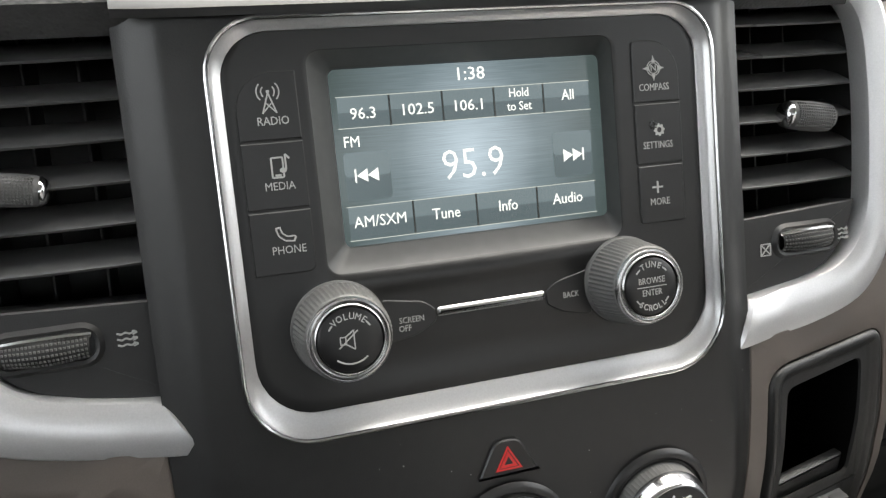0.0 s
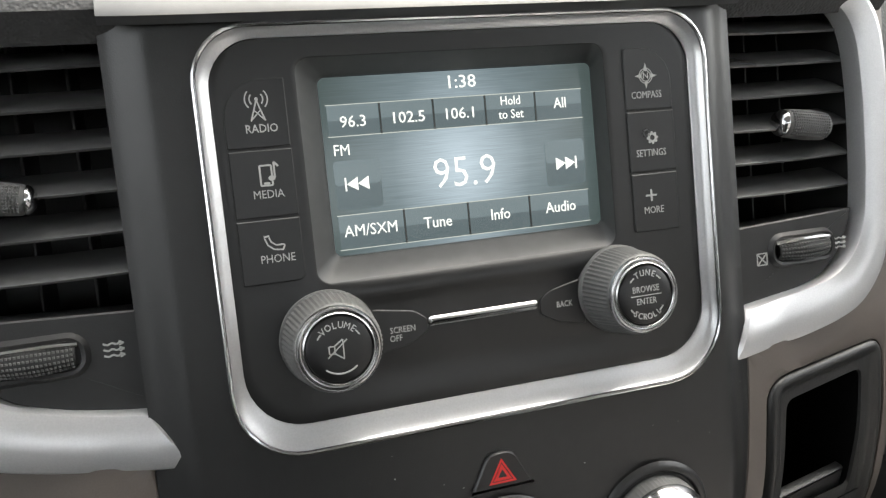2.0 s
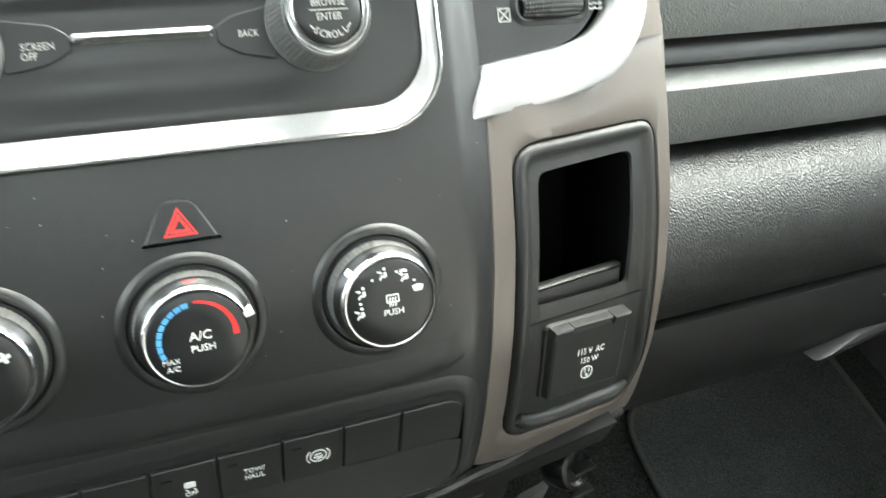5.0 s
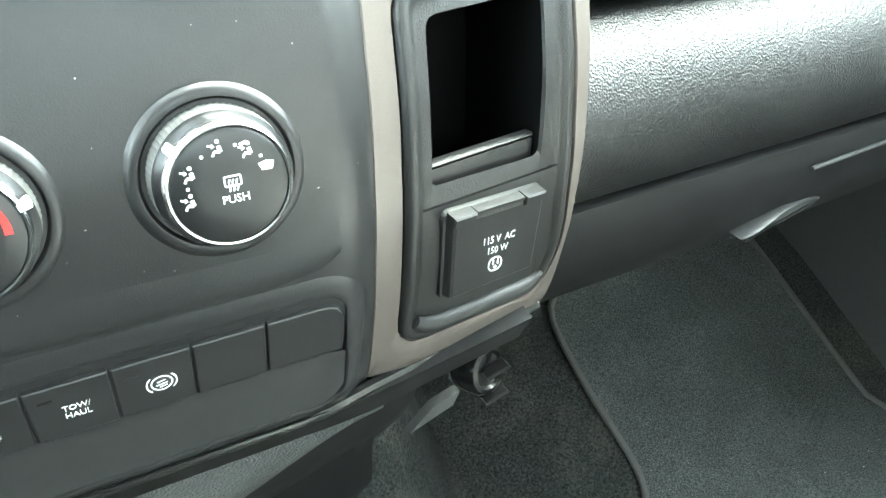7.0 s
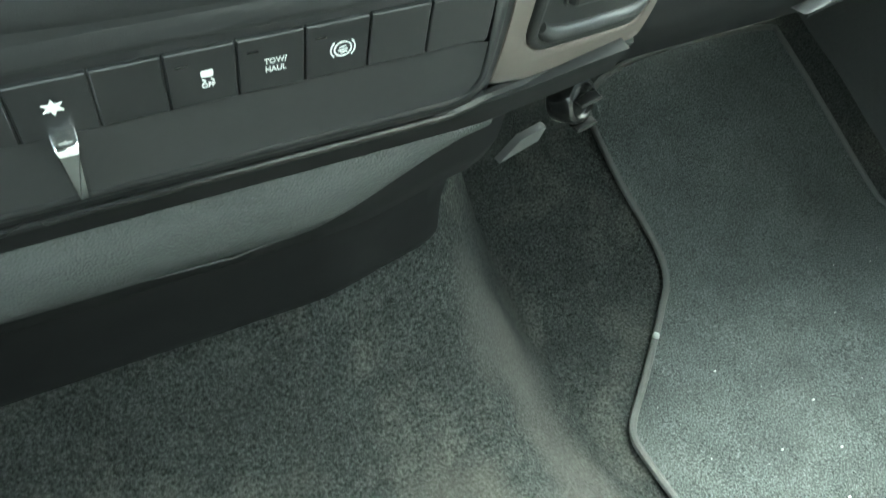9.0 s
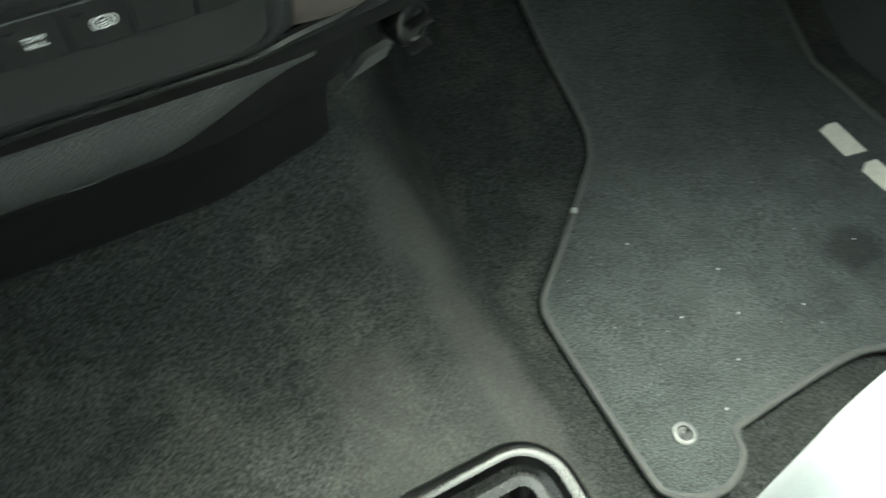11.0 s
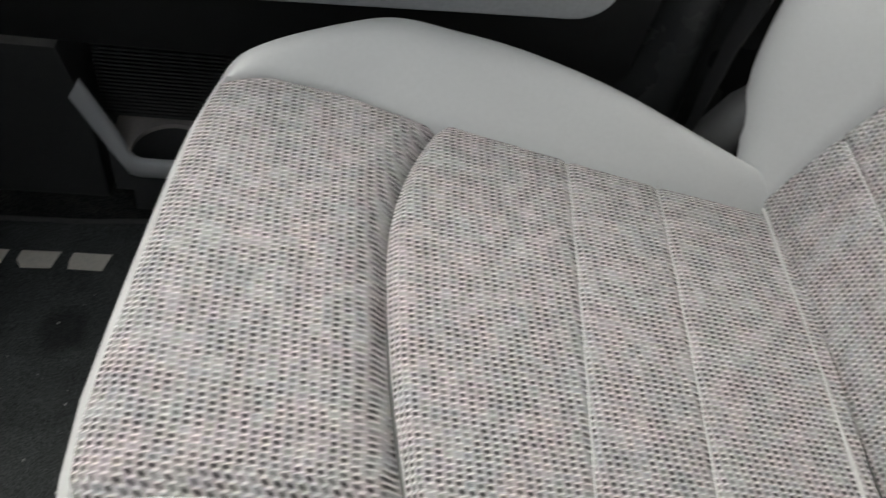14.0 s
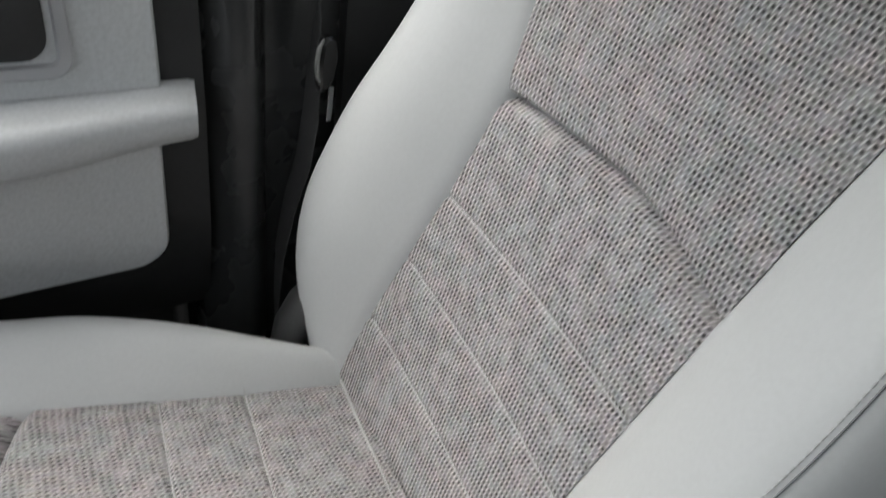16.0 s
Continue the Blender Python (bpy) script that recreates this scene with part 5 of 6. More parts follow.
    for i in range(21):
        f = (i + 0.5) / 21
        for a in (-50, -30, -10, 10, 30):
            r = 0.0045 + 0.0008 * math.sin(math.pi * f)
            cx, cy, cw = s * wx - 0.0130 + 0.026 * f, 0.0653 + r * math.sin(radians(a)), -0.0150 + r * math.cos(radians(a)) * 1.1 + 0.002 * math.sin(math.pi * f)
            rings(bm, [[(cx + q * dx, cy + q * dy, cw + w) for dx, dy in ((-1, -1), (1, -1), (1, 1), (-1, 1))] for q, w in ((0.00046, -0.0004), (0.00028, 0.00042))], False, True)
    tagged(part("knurling", bm, grip_grey, plate), kind="stuff")
    bm = bmesh.new()
    tube(bm, [(s * wx - 0.0140, 0.0653 + 0.0036, -0.0122), (s * wx - 0.007, 0.0653 + 0.0043, -0.0098), (s * wx + 0.007, 0.0653 + 0.0043, -0.0098), (s * wx + 0.0140, 0.0653 + 0.0036, -0.0122)], 0.0011, 8)
    part("wheel_edge", bm, satin, plate, "bright wheel edge")
    bm = bmesh.new()
    xw = 0.1738 if s > 0 else 0.1314
    for j in range(3):
        y = 0.0632 + j * 0.0020
        for i in range(4):
            bar(bm, s * xw - 0.0028 + i * 0.0014, y + 0.0003 * (-1) ** i, s * xw - 0.0014 + i * 0.0014, y - 0.0003 * (-1) ** i, 0.0006, -0.0132, -0.0129)
        tip = xw - 0.0034 if s < 0 else xw + 0.0034
        for d in (-1, 1):
            bar(bm, s * tip - 0.0012, y + d * 0.0007, s * tip + 0.0003, y, 0.0005, -0.0132, -0.0129)
    ink(bm, plate, grey_ink, "waves")
    if s > 0:
        bm = bmesh.new()
        o = [(0.1300, 0.0602), (0.1350, 0.0602), (0.1350, 0.0652), (0.1300, 0.0652)]
        for p, q in zip(o, o[1:] + o[:1]):
            bar(bm, *p, *q, 0.0005, -0.0132, -0.0129)
        bar(bm, 0.1304, 0.0606, 0.1346, 0.0648, 0.0005, -0.0132, -0.01288)
        bar(bm, 0.1304, 0.0648, 0.1346, 0.0606, 0.0005, -0.0132, -0.01285)
        ink(bm, plate, grey_ink, "closed_mark")

    # silver sweep below and outside the vent
    sweep = thing("silver_sweep", "satin silver trim sweeping under the air vent", "trim", MS @ T(s * -off, 0, 0), "silver trims")
    inner = [(0.1190, 0.0440), (0.1350, 0.0462), (0.1530, 0.0488), (0.1680, 0.0530), (0.1785, 0.0620), (0.1838, 0.0745), (0.1855, 0.0880), (0.1862, 0.1084), (0.1860, 0.1300), (0.1838, 0.1520), (0.1785, 0.1640), (0.1690, 0.1700), (0.1500, 0.1722)]
    outer = [(0.1080, 0.0225), (0.1220, 0.0240), (0.1520, 0.0278), (0.1770, 0.0355), (0.1905, 0.0490), (0.1965, 0.0650), (0.1985, 0.0800), (0.1995, 0.1050), (0.1992, 0.1300), (0.1972, 0.1550), (0.1915, 0.1690), (0.1800, 0.1780), (0.1500, 0.1815)]
    if s < 0:
        inner = [(0.1222, 0.0436), (0.1340, 0.0450), (0.1500, 0.0482), (0.1665, 0.0540), (0.1755, 0.0650), (0.1795, 0.0800), (0.1802, 0.1000), (0.1795, 0.1250), (0.1775, 0.1460), (0.1735, 0.1740)]
        outer = [(0.1085, 0.0226), (0.1200, 0.0234), (0.1480, 0.0270), (0.1770, 0.0352), (0.1885, 0.0500), (0.1930, 0.0740), (0.1940, 0.1000), (0.1932, 0.1250), (0.1915, 0.1460), (0.1870, 0.1760)]

    def curve(pts, n=6):
        out = []
        for i in range(len(pts) - 1):
            p0, p1, p2, p3 = (Vector(pts[max(0, min(len(pts) - 1, i + d))]) for d in (-1, 0, 1, 2))
            for k in range(n):
                f = k / n
                out.append(0.5 * ((2 * p1) + (p2 - p0) * f + (2 * p0 - 5 * p1 + 4 * p2 - p3) * f * f + (3 * p1 - p0 - 3 * p2 + p3) * f ** 3))
        out.append(Vector(pts[-1]))
        return out

    bm = bmesh.new()
    ci, co = curve(inner), curve(outer)
    loops = []
    for p, q in zip(ci, co):
        sec = []
        for f, w in ((0, -0.0185), (0, -0.0110), (0.05, -0.0092), (0.2, -0.0078), (0.45, -0.0064), (0.75, -0.0060), (0.95, -0.0074), (1, -0.0095), (1, -0.020)):
            r = p + (q - p) * f
            sec.append((s * r.x, r.y, w + (0.0030 * (1 - smooth(0.112, 0.140, r.x)) - (0.0015 if p is ci[0] else 0.0) if w > -0.015 else 0)))
        loops.append(sec)
    rings(bm, loops, True, True)
    part("sweep", bm, silver, sweep, smooth=30)

    # taupe frame
    if s > 0:
        label = "taupe plastic trim frame round a storage slot and power outlet"
    else:
        label = "taupe plastic trim frame round the drive selector"
    frame_t = thing("side_frame", label, "trim frame", group="taupe frames")
    shift = 0.0 if s > 0 else -0.0035
    hole_o, out_o = FRAME_IN, FRAME_OUT
    bm = bmesh.new()
    loops = []
    for f, o2 in ((0.0, -0.006), (0.0, -0.0008), (0.06, 0.0), (0.3, 0.0), (0.6, 0.0), (0.94, 0.0), (1.0, -0.0010)):
        row = [(a[0] + (b[0] - a[0]) * f, a[1] + (b[1] - a[1]) * f) for a, b in zip(hole_o, out_o)]
        loops.append([tuple(on_stack(s * (x - shift), z, o2 - 0.0030 * (1 - smooth(0.116, 0.136, x))).translation) for x, z in row])
    loops.append([(x, y + 0.02 if abs(x) < 0.21 else y + 0.15, z) for x, y, z in loops[-1]])
    rings(bm, loops)
    part("panel", bm, tan, frame_t)
    bm = bmesh.new()
    edge_o = curve(outer[4:], 4)
    loops = []
    for p in edge_o:
        a = uv(s * (p.x - 0.002 - off), p.y, -0.0125 + (0.010 - 0.22 * (p.x - 0.115)) * (1 - smooth(0.025, 0.05, p.y)))
        xx = 0.2150 - shift
        b1 = Vector((s * (xx - 0.002), stack_y(xx, a.z) - 0.001, a.z))
        b2 = Vector((s * xx, stack_y(xx, a.z) + 0.002, a.z))
        b3 = Vector((s * xx, 0.40, a.z))
        loops.append([tuple(a), tuple(b1), tuple(b2), tuple(b3)])
    rings(bm, loops, closed=False)
    part("upright", bm, tan, frame_t)

# ---- storage slot and outlet on the passenger side ----
ins = thing("slot_insert", "black plastic storage slot above a flip lid outlet", "storage slot")
hole_o = inset(FRAME_IN, 0.0004)
slot_o = dense(rpoly([(0.1365, 0.5826), (0.1882, 0.5790), (0.1890, 0.600), (0.1900, 0.620), (0.1905, 0.6390), (0.180, 0.6390), (0.170, 0.6389), (0.155, 0.6387), (0.1385, 0.6385), (0.1368, 0.610)], (0.004, 0.004, 0.01, 0.01, 0.005, 0.001, 0.001, 0.001, 0.005, 0.01)), 6, 5)
bm = bmesh.new()
loops = [drape(hole_o, -0.004), drape(inset(hole_o, 0.0004), -0.0010), drape(inset(hole_o, 0.0014), 0.0002), drape(inset(hole_o, 0.0030), 0.0006), drape(inset(hole_o, 0.0048), 0.0002), drape(inset(hole_o, 0.0060), -0.0012)]
for f in (0.25, 0.5, 0.75, 0.95):
    loops.append(drape([(a[0] + (b[0] - a[0]) * f, a[1] + (b[1] - a[1]) * f) for a, b in zip(inset(hole_o, 0.006), slot_o)], -0.0018))
loops.append(drape(slot_o, -0.0030))
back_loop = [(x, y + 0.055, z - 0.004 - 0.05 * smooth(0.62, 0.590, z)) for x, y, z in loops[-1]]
rings(bm, loops)
part("surround", bm, insert_black, ins)
# pocket lining, coloured as dark as its shaded depth
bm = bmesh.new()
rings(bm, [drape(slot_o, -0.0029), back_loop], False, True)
part("pocket", bm, slot_dark, ins)
bm = bmesh.new()
o = rpoly([(0.1368, 0.5780), (0.1878, 0.5744), (0.1884, 0.5880), (0.1368, 0.5895)], 0.0012)
rings(bm, [drape(o, -0.0095), drape(o, -0.0062), drape(inset(o, 0.0008), -0.0052), drape(inset(o, 0.0018), -0.0050)], True, True)
part("sill", bm, insert_black, ins)
bm = bmesh.new()
tube(bm, drape([(0.1255 + 0.0785 * f, 0.5752 - 0.0040 * f) for f in np.linspace(0, 1, 14)], -0.0022), 0.0006, 6)
part("seam", bm, slot_dark, ins)
bm = bmesh.new()
tube(bm, drape([(0.1335 + 0.0735 * f, 0.5140 - 0.0100 * f + 0.006 * (2 * abs(f - 0.5)) ** 6) for f in np.linspace(0, 1, 20)], -0.0014), [0.0030, 0.0040] + [0.0046] * 16 + [0.0040, 0.0030], 12)
part("lower_roll", bm, insert_black, ins)
lid = thing("outlet_lid", "black flip lid of a household power outlet", "outlet cover", on_stack(0.1650, 0.5440, -0.001))
bm = bmesh.new()
o = rpoly([(-0.0192, -0.0152), (0.0285, -0.0200), (0.0237, 0.0212), (-0.0248, 0.0262)], 0.0022)
slab(bm, o, [(-0.004, -0.0024), (0.0000, -0.0016), (0.0002, -0.0004), (0.0020, 0.0), (0.0032, 0.0006), (0.0038, 0.0018)])
cover = part("cover", bm, insert_black, lid, smooth=0)
for x, y in ((-0.0195, 0.0252), (0.0172, 0.0215)):
    bm = bmesh.new()
    box(bm, -0.0055, 0.0055, -0.0020, 0.0022, -0.001, 0.0048, 0.0006)
    part("hinge", bm, insert_black, lid, m=T(x, y) @ Matrix.Rotation(radians(-6), 4, "Z"))
bm = bmesh.new()
bar(bm, -0.0135, 0.0262, 0.0112, 0.0236, 0.0014, 0.0, 0.0042)
part("lid_edge", bm, insert_black, lid)
LT = T(-0.0006, 0.0, 0.00385) @ Matrix.Rotation(radians(-9), 4, "Z")
lettering("115 V  AC", 0.0035, cover, white_ink, LT @ T(0.0012, 0.0082, 0), bold=0.00004, squeeze=0.85, lean=-0.30)
lettering("150 W", 0.0035, cover, white_ink, LT @ T(0.0026, 0.0026, 0), bold=0.00004, squeeze=0.85, lean=-0.30)
bm = bmesh.new()
circ = rrect(-0.0008, 0.0072, -0.0086, -0.0009, 0.0034, 5)
inn = inset(circ, 0.0007)
rings(bm, [[(*p, 0) for p in circ], [(*p, 0.0002) for p in circ], [(*p, 0.0002) for p in inn], [(*p, 0) for p in inn]])
bar(bm, 0.0020, -0.0049, 0.0020, -0.0023, 0.0007)
bar(bm, 0.0046, -0.0049, 0.0046, -0.0023, 0.0007)
poly(bm, [(0.0033 + 0.0010 * math.cos(radians(a)), -0.0064 + 0.0009 * math.sin(radians(a))) for a in range(0, 360, 45)])
bmesh.ops.transform(bm, matrix=Matrix(((1, -0.30, 0, 0), (0, 1, 0, 0), (0, 0, 1, 0), (0, 0, 0, 1))), verts=bm.verts)
part("outlet_mark", bm, white_ink, cover, m=LT @ T(-0.0003, -0.0002), smooth=0)

# ---- drive selector on the driver's side ----
sel = thing("drive_selector", "black drive selector panel with a chrome ringed knob", "selector")
hole_o = [(-x - 0.0035, z) for x, z in reversed(FRAME_IN)]
bm = bmesh.new()
loops = [drape(hole_o, -0.004), drape(inset(hole_o, 0.0012), -0.0022)]
for f in (0.9, 0.75, 0.6, 0.45, 0.3, 0.15, 0.05):
    loops.append(drape([(-0.170 + (x + 0.170) * f, 0.575 + (z - 0.575) * f) for x, z in inset(hole_o, 0.0012)], -0.0025))
rings(bm, loops, False, True)
plate = part("plate", bm, black, sel)
for x, t2 in ((-0.1752, "LOCK"), (-0.1560, "LOW")):
    m = on_stack(x, 0.6325, -0.0026)
    lettering("4WD", 0.0030, plate, grey_ink, m @ T(0, 0.0, 0), bold=0.00002, squeeze=0.85)
    lettering(t2, 0.0030, plate, grey_ink, m @ T(0, -0.0046, 0), bold=0.00002, squeeze=0.85)
    bm = bmesh.new()
    bar(bm, 0, -0.0092, 0, -0.0118, 0.0010, 0, 0.0003)
    part("tick", bm, grey_ink, plate, m=m, smooth=0)
bm = bmesh.new()
kk = on_stack(-0.1665, 0.5960, -0.003)
lathe(bm, [(0.0200, 0), (0.0196, 0.006), (0.0186, 0.012), (0.0176, 0.0128)], 64)
knob = part("knob", bm, black_soft, sel, m=kk)
bm = bmesh.new()
lathe(bm, [(0.0180, 0.0120), (0.0176, 0.0140), (0.0160, 0.0152), (0.0148, 0.0148), (0.0146, 0.0135)], 64, False, False)
part("ring", bm, chrome, knob, "chrome ring")
bm = bmesh.new()
lathe(bm, [(0.0146, 0.0136), (0.0142, 0.0146), (0.008, 0.0150), (0.0, 0.0150)], 48, False, False)
part("cap", bm, black_face, knob)

# ---- floor mat ----
fm = thing("floor_mat", "charcoal carpet floor mat with bound edge, lint on its pile", "floor mat")
raw = [(0.338, 0.062), (0.343, 0.040), (0.365, 0.024), (0.390, 0.018), (0.413, 0.023), (0.432, 0.038), (0.440, 0.058), (0.470, 0.062), (0.560, 0.066), (0.615, 0.064), (0.648, 0.054),
       (0.700, 0.052), (0.745, 0.047), (0.790, 0.036), (0.835, 0.026), (0.868, 0.036), (0.893, 0.070), (0.899, 0.110), (0.892, 0.200), (0.890, 0.300), (0.888, 0.420), (0.880, 0.640),
       (0.860, 0.675), (0.720, 0.680), (0.610, 0.675), (0.530, 0.640), (0.520, 0.560), (0.528, 0.470), (0.520, 0.425), (0.486, 0.390), (0.450, 0.357), (0.400, 0.313), (0.361, 0.280), (0.348, 0.262), (0.344, 0.240), (0.341, 0.150)]
loop = []
for i in range(len(raw)):
    p0, p1, p2, p3 = (Vector(raw[(i + d) % len(raw)]) for d in (-1, 0, 1, 2))
    for k in range(4):
        f = k / 4
        loop.append(0.5 * ((2 * p1) + (p2 - p0) * f + (2 * p0 - 5 * p1 + 4 * p2 - p3) * f * f + (3 * p1 - p0 - 3 * p2 + p3) * f ** 3))


def mat_z(x, y):
    return toe(y) + 0.0025 + 0.004 * noise.noise(Vector((x * 9, y * 9, 5.0))) * smooth(0.0, 0.2, y)


mid = Vector((0.62, 0.27))
bm = bmesh.new()
loops = []
for f in (1.0, 0.97, 0.9, 0.8, 0.7, 0.6, 0.5, 0.4, 0.3, 0.2, 0.1, 0.02):
    loops.append([(mid.x + (p.x - mid.x) * f, mid.y + (p.y - mid.y) * f, mat_z(mid.x + (p.x - mid.x) * f, mid.y + (p.y - mid.y) * f) + (0.003 if f < 1 else 0.0)) for p in loop])
rings(bm, loops, False, True)
part("carpet_face", bm, mat_pile, fm)
bm = bmesh.new()
tube(bm, [(p.x, p.y, mat_z(p.x, p.y) + 0.002) for p in loop], 0.0042, 8, closed=True)
part("bound_edge", bm, binding, fm, "rolled charcoal binding")
for x, y, r in ((0.393, 0.079, 0.0125), (0.812, 0.081, 0.0115)):
    bm = bmesh.new()
    lathe(bm, [(r * 1.0, 0), (r * 0.98, 0.0016), (r * 0.86, 0.0026), (r * 0.66, 0.0026), (r * 0.56, 0.001), (r * 0.55, -0.002)], 32, False, False)
    g = part("grommet", bm, worn_steel, fm, "pale metal eyelet", m=T(x, y, mat_z(x, y) + 0.003))
    bm = bmesh.new()
    lathe(bm, [(r * 0.57, 0.0004), (r * 0.3, 0.0006), (0.0, 0.0006)], 24, False, False)
    part("eyelet_hole", bm, black_deep, g)
    bm = bmesh.new()
    tube(bm, [(-r * 0.4, -r * 0.2, 0.001), (0, r * 0.15, 0.0028), (r * 0.45, 0.1 * r, 0.0012)], r * 0.09, 6)
    part("hook_tip", bm, black_gloss, g)
bm = bmesh.new()
lathe(bm, [(0.0042, 0), (0.0040, 0.003), (0.0026, 0.0045), (0.0, 0.005)], 16, False, False)
part("stud", bm, grey_ink, fm, "pale stud on the edge", m=T(0.450, 0.357, mat_z(0.45, 0.357) + 0.0045))
# woven badge: three slanted blocks
for y0, y1, cut in ((0.137, 0.190, 0.010), (0.202, 0.256, 0.016), (0.268, 0.326, 0.012)):
    bm = bmesh.new()
    x0, x1, sl = 0.803, 0.832, 0.006
    o = [(x0, y0 + sl), (x1, y0), (x1, y1 - 0.004), (x0 + 0.013, y1 - 0.002), (x0, y1 + sl - cut)]
    rings(bm, [[(x, y, mat_z(x, y) + h) for x, y in o] for h in (0.0025, 0.0042)], True, True)
    part("badge_block", bm, logo_ink, fm, "cream embroidered block", smooth=0)
rnd = random.Random(4)
bm = bmesh.new()
spots = [(0.478, 0.290), (0.472, 0.184), (0.494, 0.117), (0.715, 0.174), (0.447, 0.080), (0.548, 0.215), (0.60, 0.135), (0.53, 0.16)]
for i in range(26):
    spots.append((rnd.uniform(0.37, 0.86), rnd.uniform(0.08, 0.40)))
for i, (x, y) in enumerate(spots):
    r = 0.0022 if i < 8 else rnd.uniform(0.0004, 0.0010)
    a = rnd.uniform(0, 3)
    z = mat_z(x, y) + 0.0032
    rings(bm, [[(x + r * q * math.cos(a + t), y + r * 0.6 * q * math.sin(a + t), z + h) for t in (0, 1.3, 2.6, 3.9, 5.2)] for q, h in ((1, 0), (0.6, 0.0012))], False, True)
tagged(part("lint", bm, grey_ink, fm), kind="stuff")

# ---- floor tray ----
tray = thing("floor_tray", "glossy black plastic cup tray on the floor hump", "tray", T(0.0, -0.05, 0.0))
bm = bmesh.new()
o = rrect(-0.20, 0.236, -0.22, 0.168, 0.045, 8)
z0 = 0.128
lv = [[(x, y, 0.05) for x, y in inset(o, -0.012)], [(x, y, z0 - 0.010) for x, y in inset(o, -0.004)], [(x, y, z0 - 0.002) for x, y in o], [(x, y, z0) for x, y in inset(o, 0.004)], [(x, y, z0 - 0.001) for x, y in inset(o, 0.012)],
      [(x, y, z0 - 0.010) for x, y in inset(o, 0.016)], [(x, y, z0 - 0.012) for x, y in inset(o, 0.022)], [(x, y, z0 - 0.007) for x, y in inset(o, 0.026)], [(x, y, z0 - 0.008) for x, y in inset(o, 0.034)], [(x, y, z0 - 0.045) for x, y in inset(o, 0.042)]]
rings(bm, lv, False, True)
part("tub", bm, tray_black, tray)
bm = bmesh.new()
o2 = inset(o, 0.046)
rings(bm, [[(x, y, z0 - 0.044) for x, y in o2], [(x, y, z0 - 0.040) for x, y in o2]], False, True)
x_end = max(p[0] for p in o2) - 0.010
y_lo, y_hi = min(p[1] for p in o2) + 0.010, max(p[1] for p in o2) - 0.010
for k in range(34):
    y = y_lo + (y_hi - y_lo) * k / 33
    cut = 0.022 * smooth(y_hi - 0.03, y_hi, y)
    box(bm, -x_end + 0.02, x_end - cut, y - 0.0022, y + 0.0022, z0 - 0.041, z0 - 0.0375)
part("liner", bm, liner_grey, tray, "grey ribbed rubber liner")

# ---- passenger seat ----
seat = thing("passenger_seat", "front seat in pale grey vinyl with grey tweed cloth inserts", "car seat")


def table(pairs):
    xs, ys = zip(*pairs)
    return lambda v: float(np.interp(v, xs, ys))


def rounded(pairs, h):
    """Like table, with its corners rounded off over h either way."""
    xs, ys = zip(*pairs)
    return lambda v: float(np.mean(np.interp(np.linspace(v - h, v + h, 11), xs, ys)))


plane_z = lambda y: 0.327 + 0.158 * (y + 0.594)
drop = table([(-0.7, 0), (-0.06, 0.0), (-0.04, 0.0012), (-0.028, 0.0040), (-0.020, 0.0080), (-0.014, 0.0165), (-0.009, 0.030), (-0.005, 0.05), (-0.002, 0.09), (0.0, 0.15)])
nose = table([(-0.7, -0.7), (-0.020, -0.020), (-0.0165, -0.0152), (-0.014, -0.0120), (-0.0115, -0.0097), (-0.009, -0.0085), (-0.005, -0.0082), (-0.002, -0.0100), (0.0, -0.014)])
cr = table([(-0.62, 0.656), (-0.594, 0.658), (-0.437, 0.672), (-0.26, 0.696), (-0.15, 0.714), (-0.06, 0.714), (-0.025, 0.704), (0, 0.698)])
cl = table([(-0.62, 0.325), (-0.40, 0.315), (-0.19, 0.308), (-0.10, 0.306), (-0.06, 0.303), (-0.024, 0.296), (0, 0.296)])
out_r = rounded([(-0.66, 0.690), (-0.594, 0.705), (-0.52, 0.738), (-0.45, 0.773), (-0.33, 0.819), (-0.2, 0.827), (-0.13, 0.810), (-0.07, 0.783), (-0.03, 0.755), (0.0, 0.730)], 0.03)
out_l = table([(-0.66, 0.20), (-0.2, 0.195), (-0.05, 0.215), (0.0, 0.245)])


bolster_rise = rounded([(-0.66, 0.016), (-0.55, 0.036), (-0.42, 0.055), (-0.3, 0.055), (-0.2, 0.050), (-0.1, 0.027), (-0.03, 0.006), (0, 0.0)], 0.04)


front_line = rounded([(0.18, -0.050), (0.25, -0.018), (0.29, -0.009), (0.34, -0.003), (0.39, -0.0055), (0.48, -0.012), (0.60, -0.0215), (0.65, -0.028), (0.70, -0.038), (0.75, -0.055), (0.79, -0.080), (0.83, -0.11)], 0.012)


def bow(x, y):
    """The front edge draws back towards its corners."""
    return y + front_line(x) * smooth(-0.28, 0.0, y)


def cushion_top(x, y):
    z = plane_z(y) - drop(y)
    a, b, l, r = cl(y), cr(y), out_l(y), out_r(y)
    rise = bolster_rise(y)
    if x > b:
        f = (x - b) / (r - b)
        z += rise * math.sin(min(1, f / 0.55) * math.pi / 2) if f < 0.55 else rise - 0.12 * ((f - 0.55) / 0.45) ** 2.6
    elif x < a:
        f = (a - x) / (a - l)
        z += rise * 0.7 * math.sin(min(1, f / 0.5) * math.pi / 2) if f < 0.5 else rise * 0.7 - 0.12 * ((f - 0.5) / 0.5) ** 2.6
    else:
        f = (x - a) / (b - a)
        z += 0.004 * math.sin(math.pi * f)
    return z


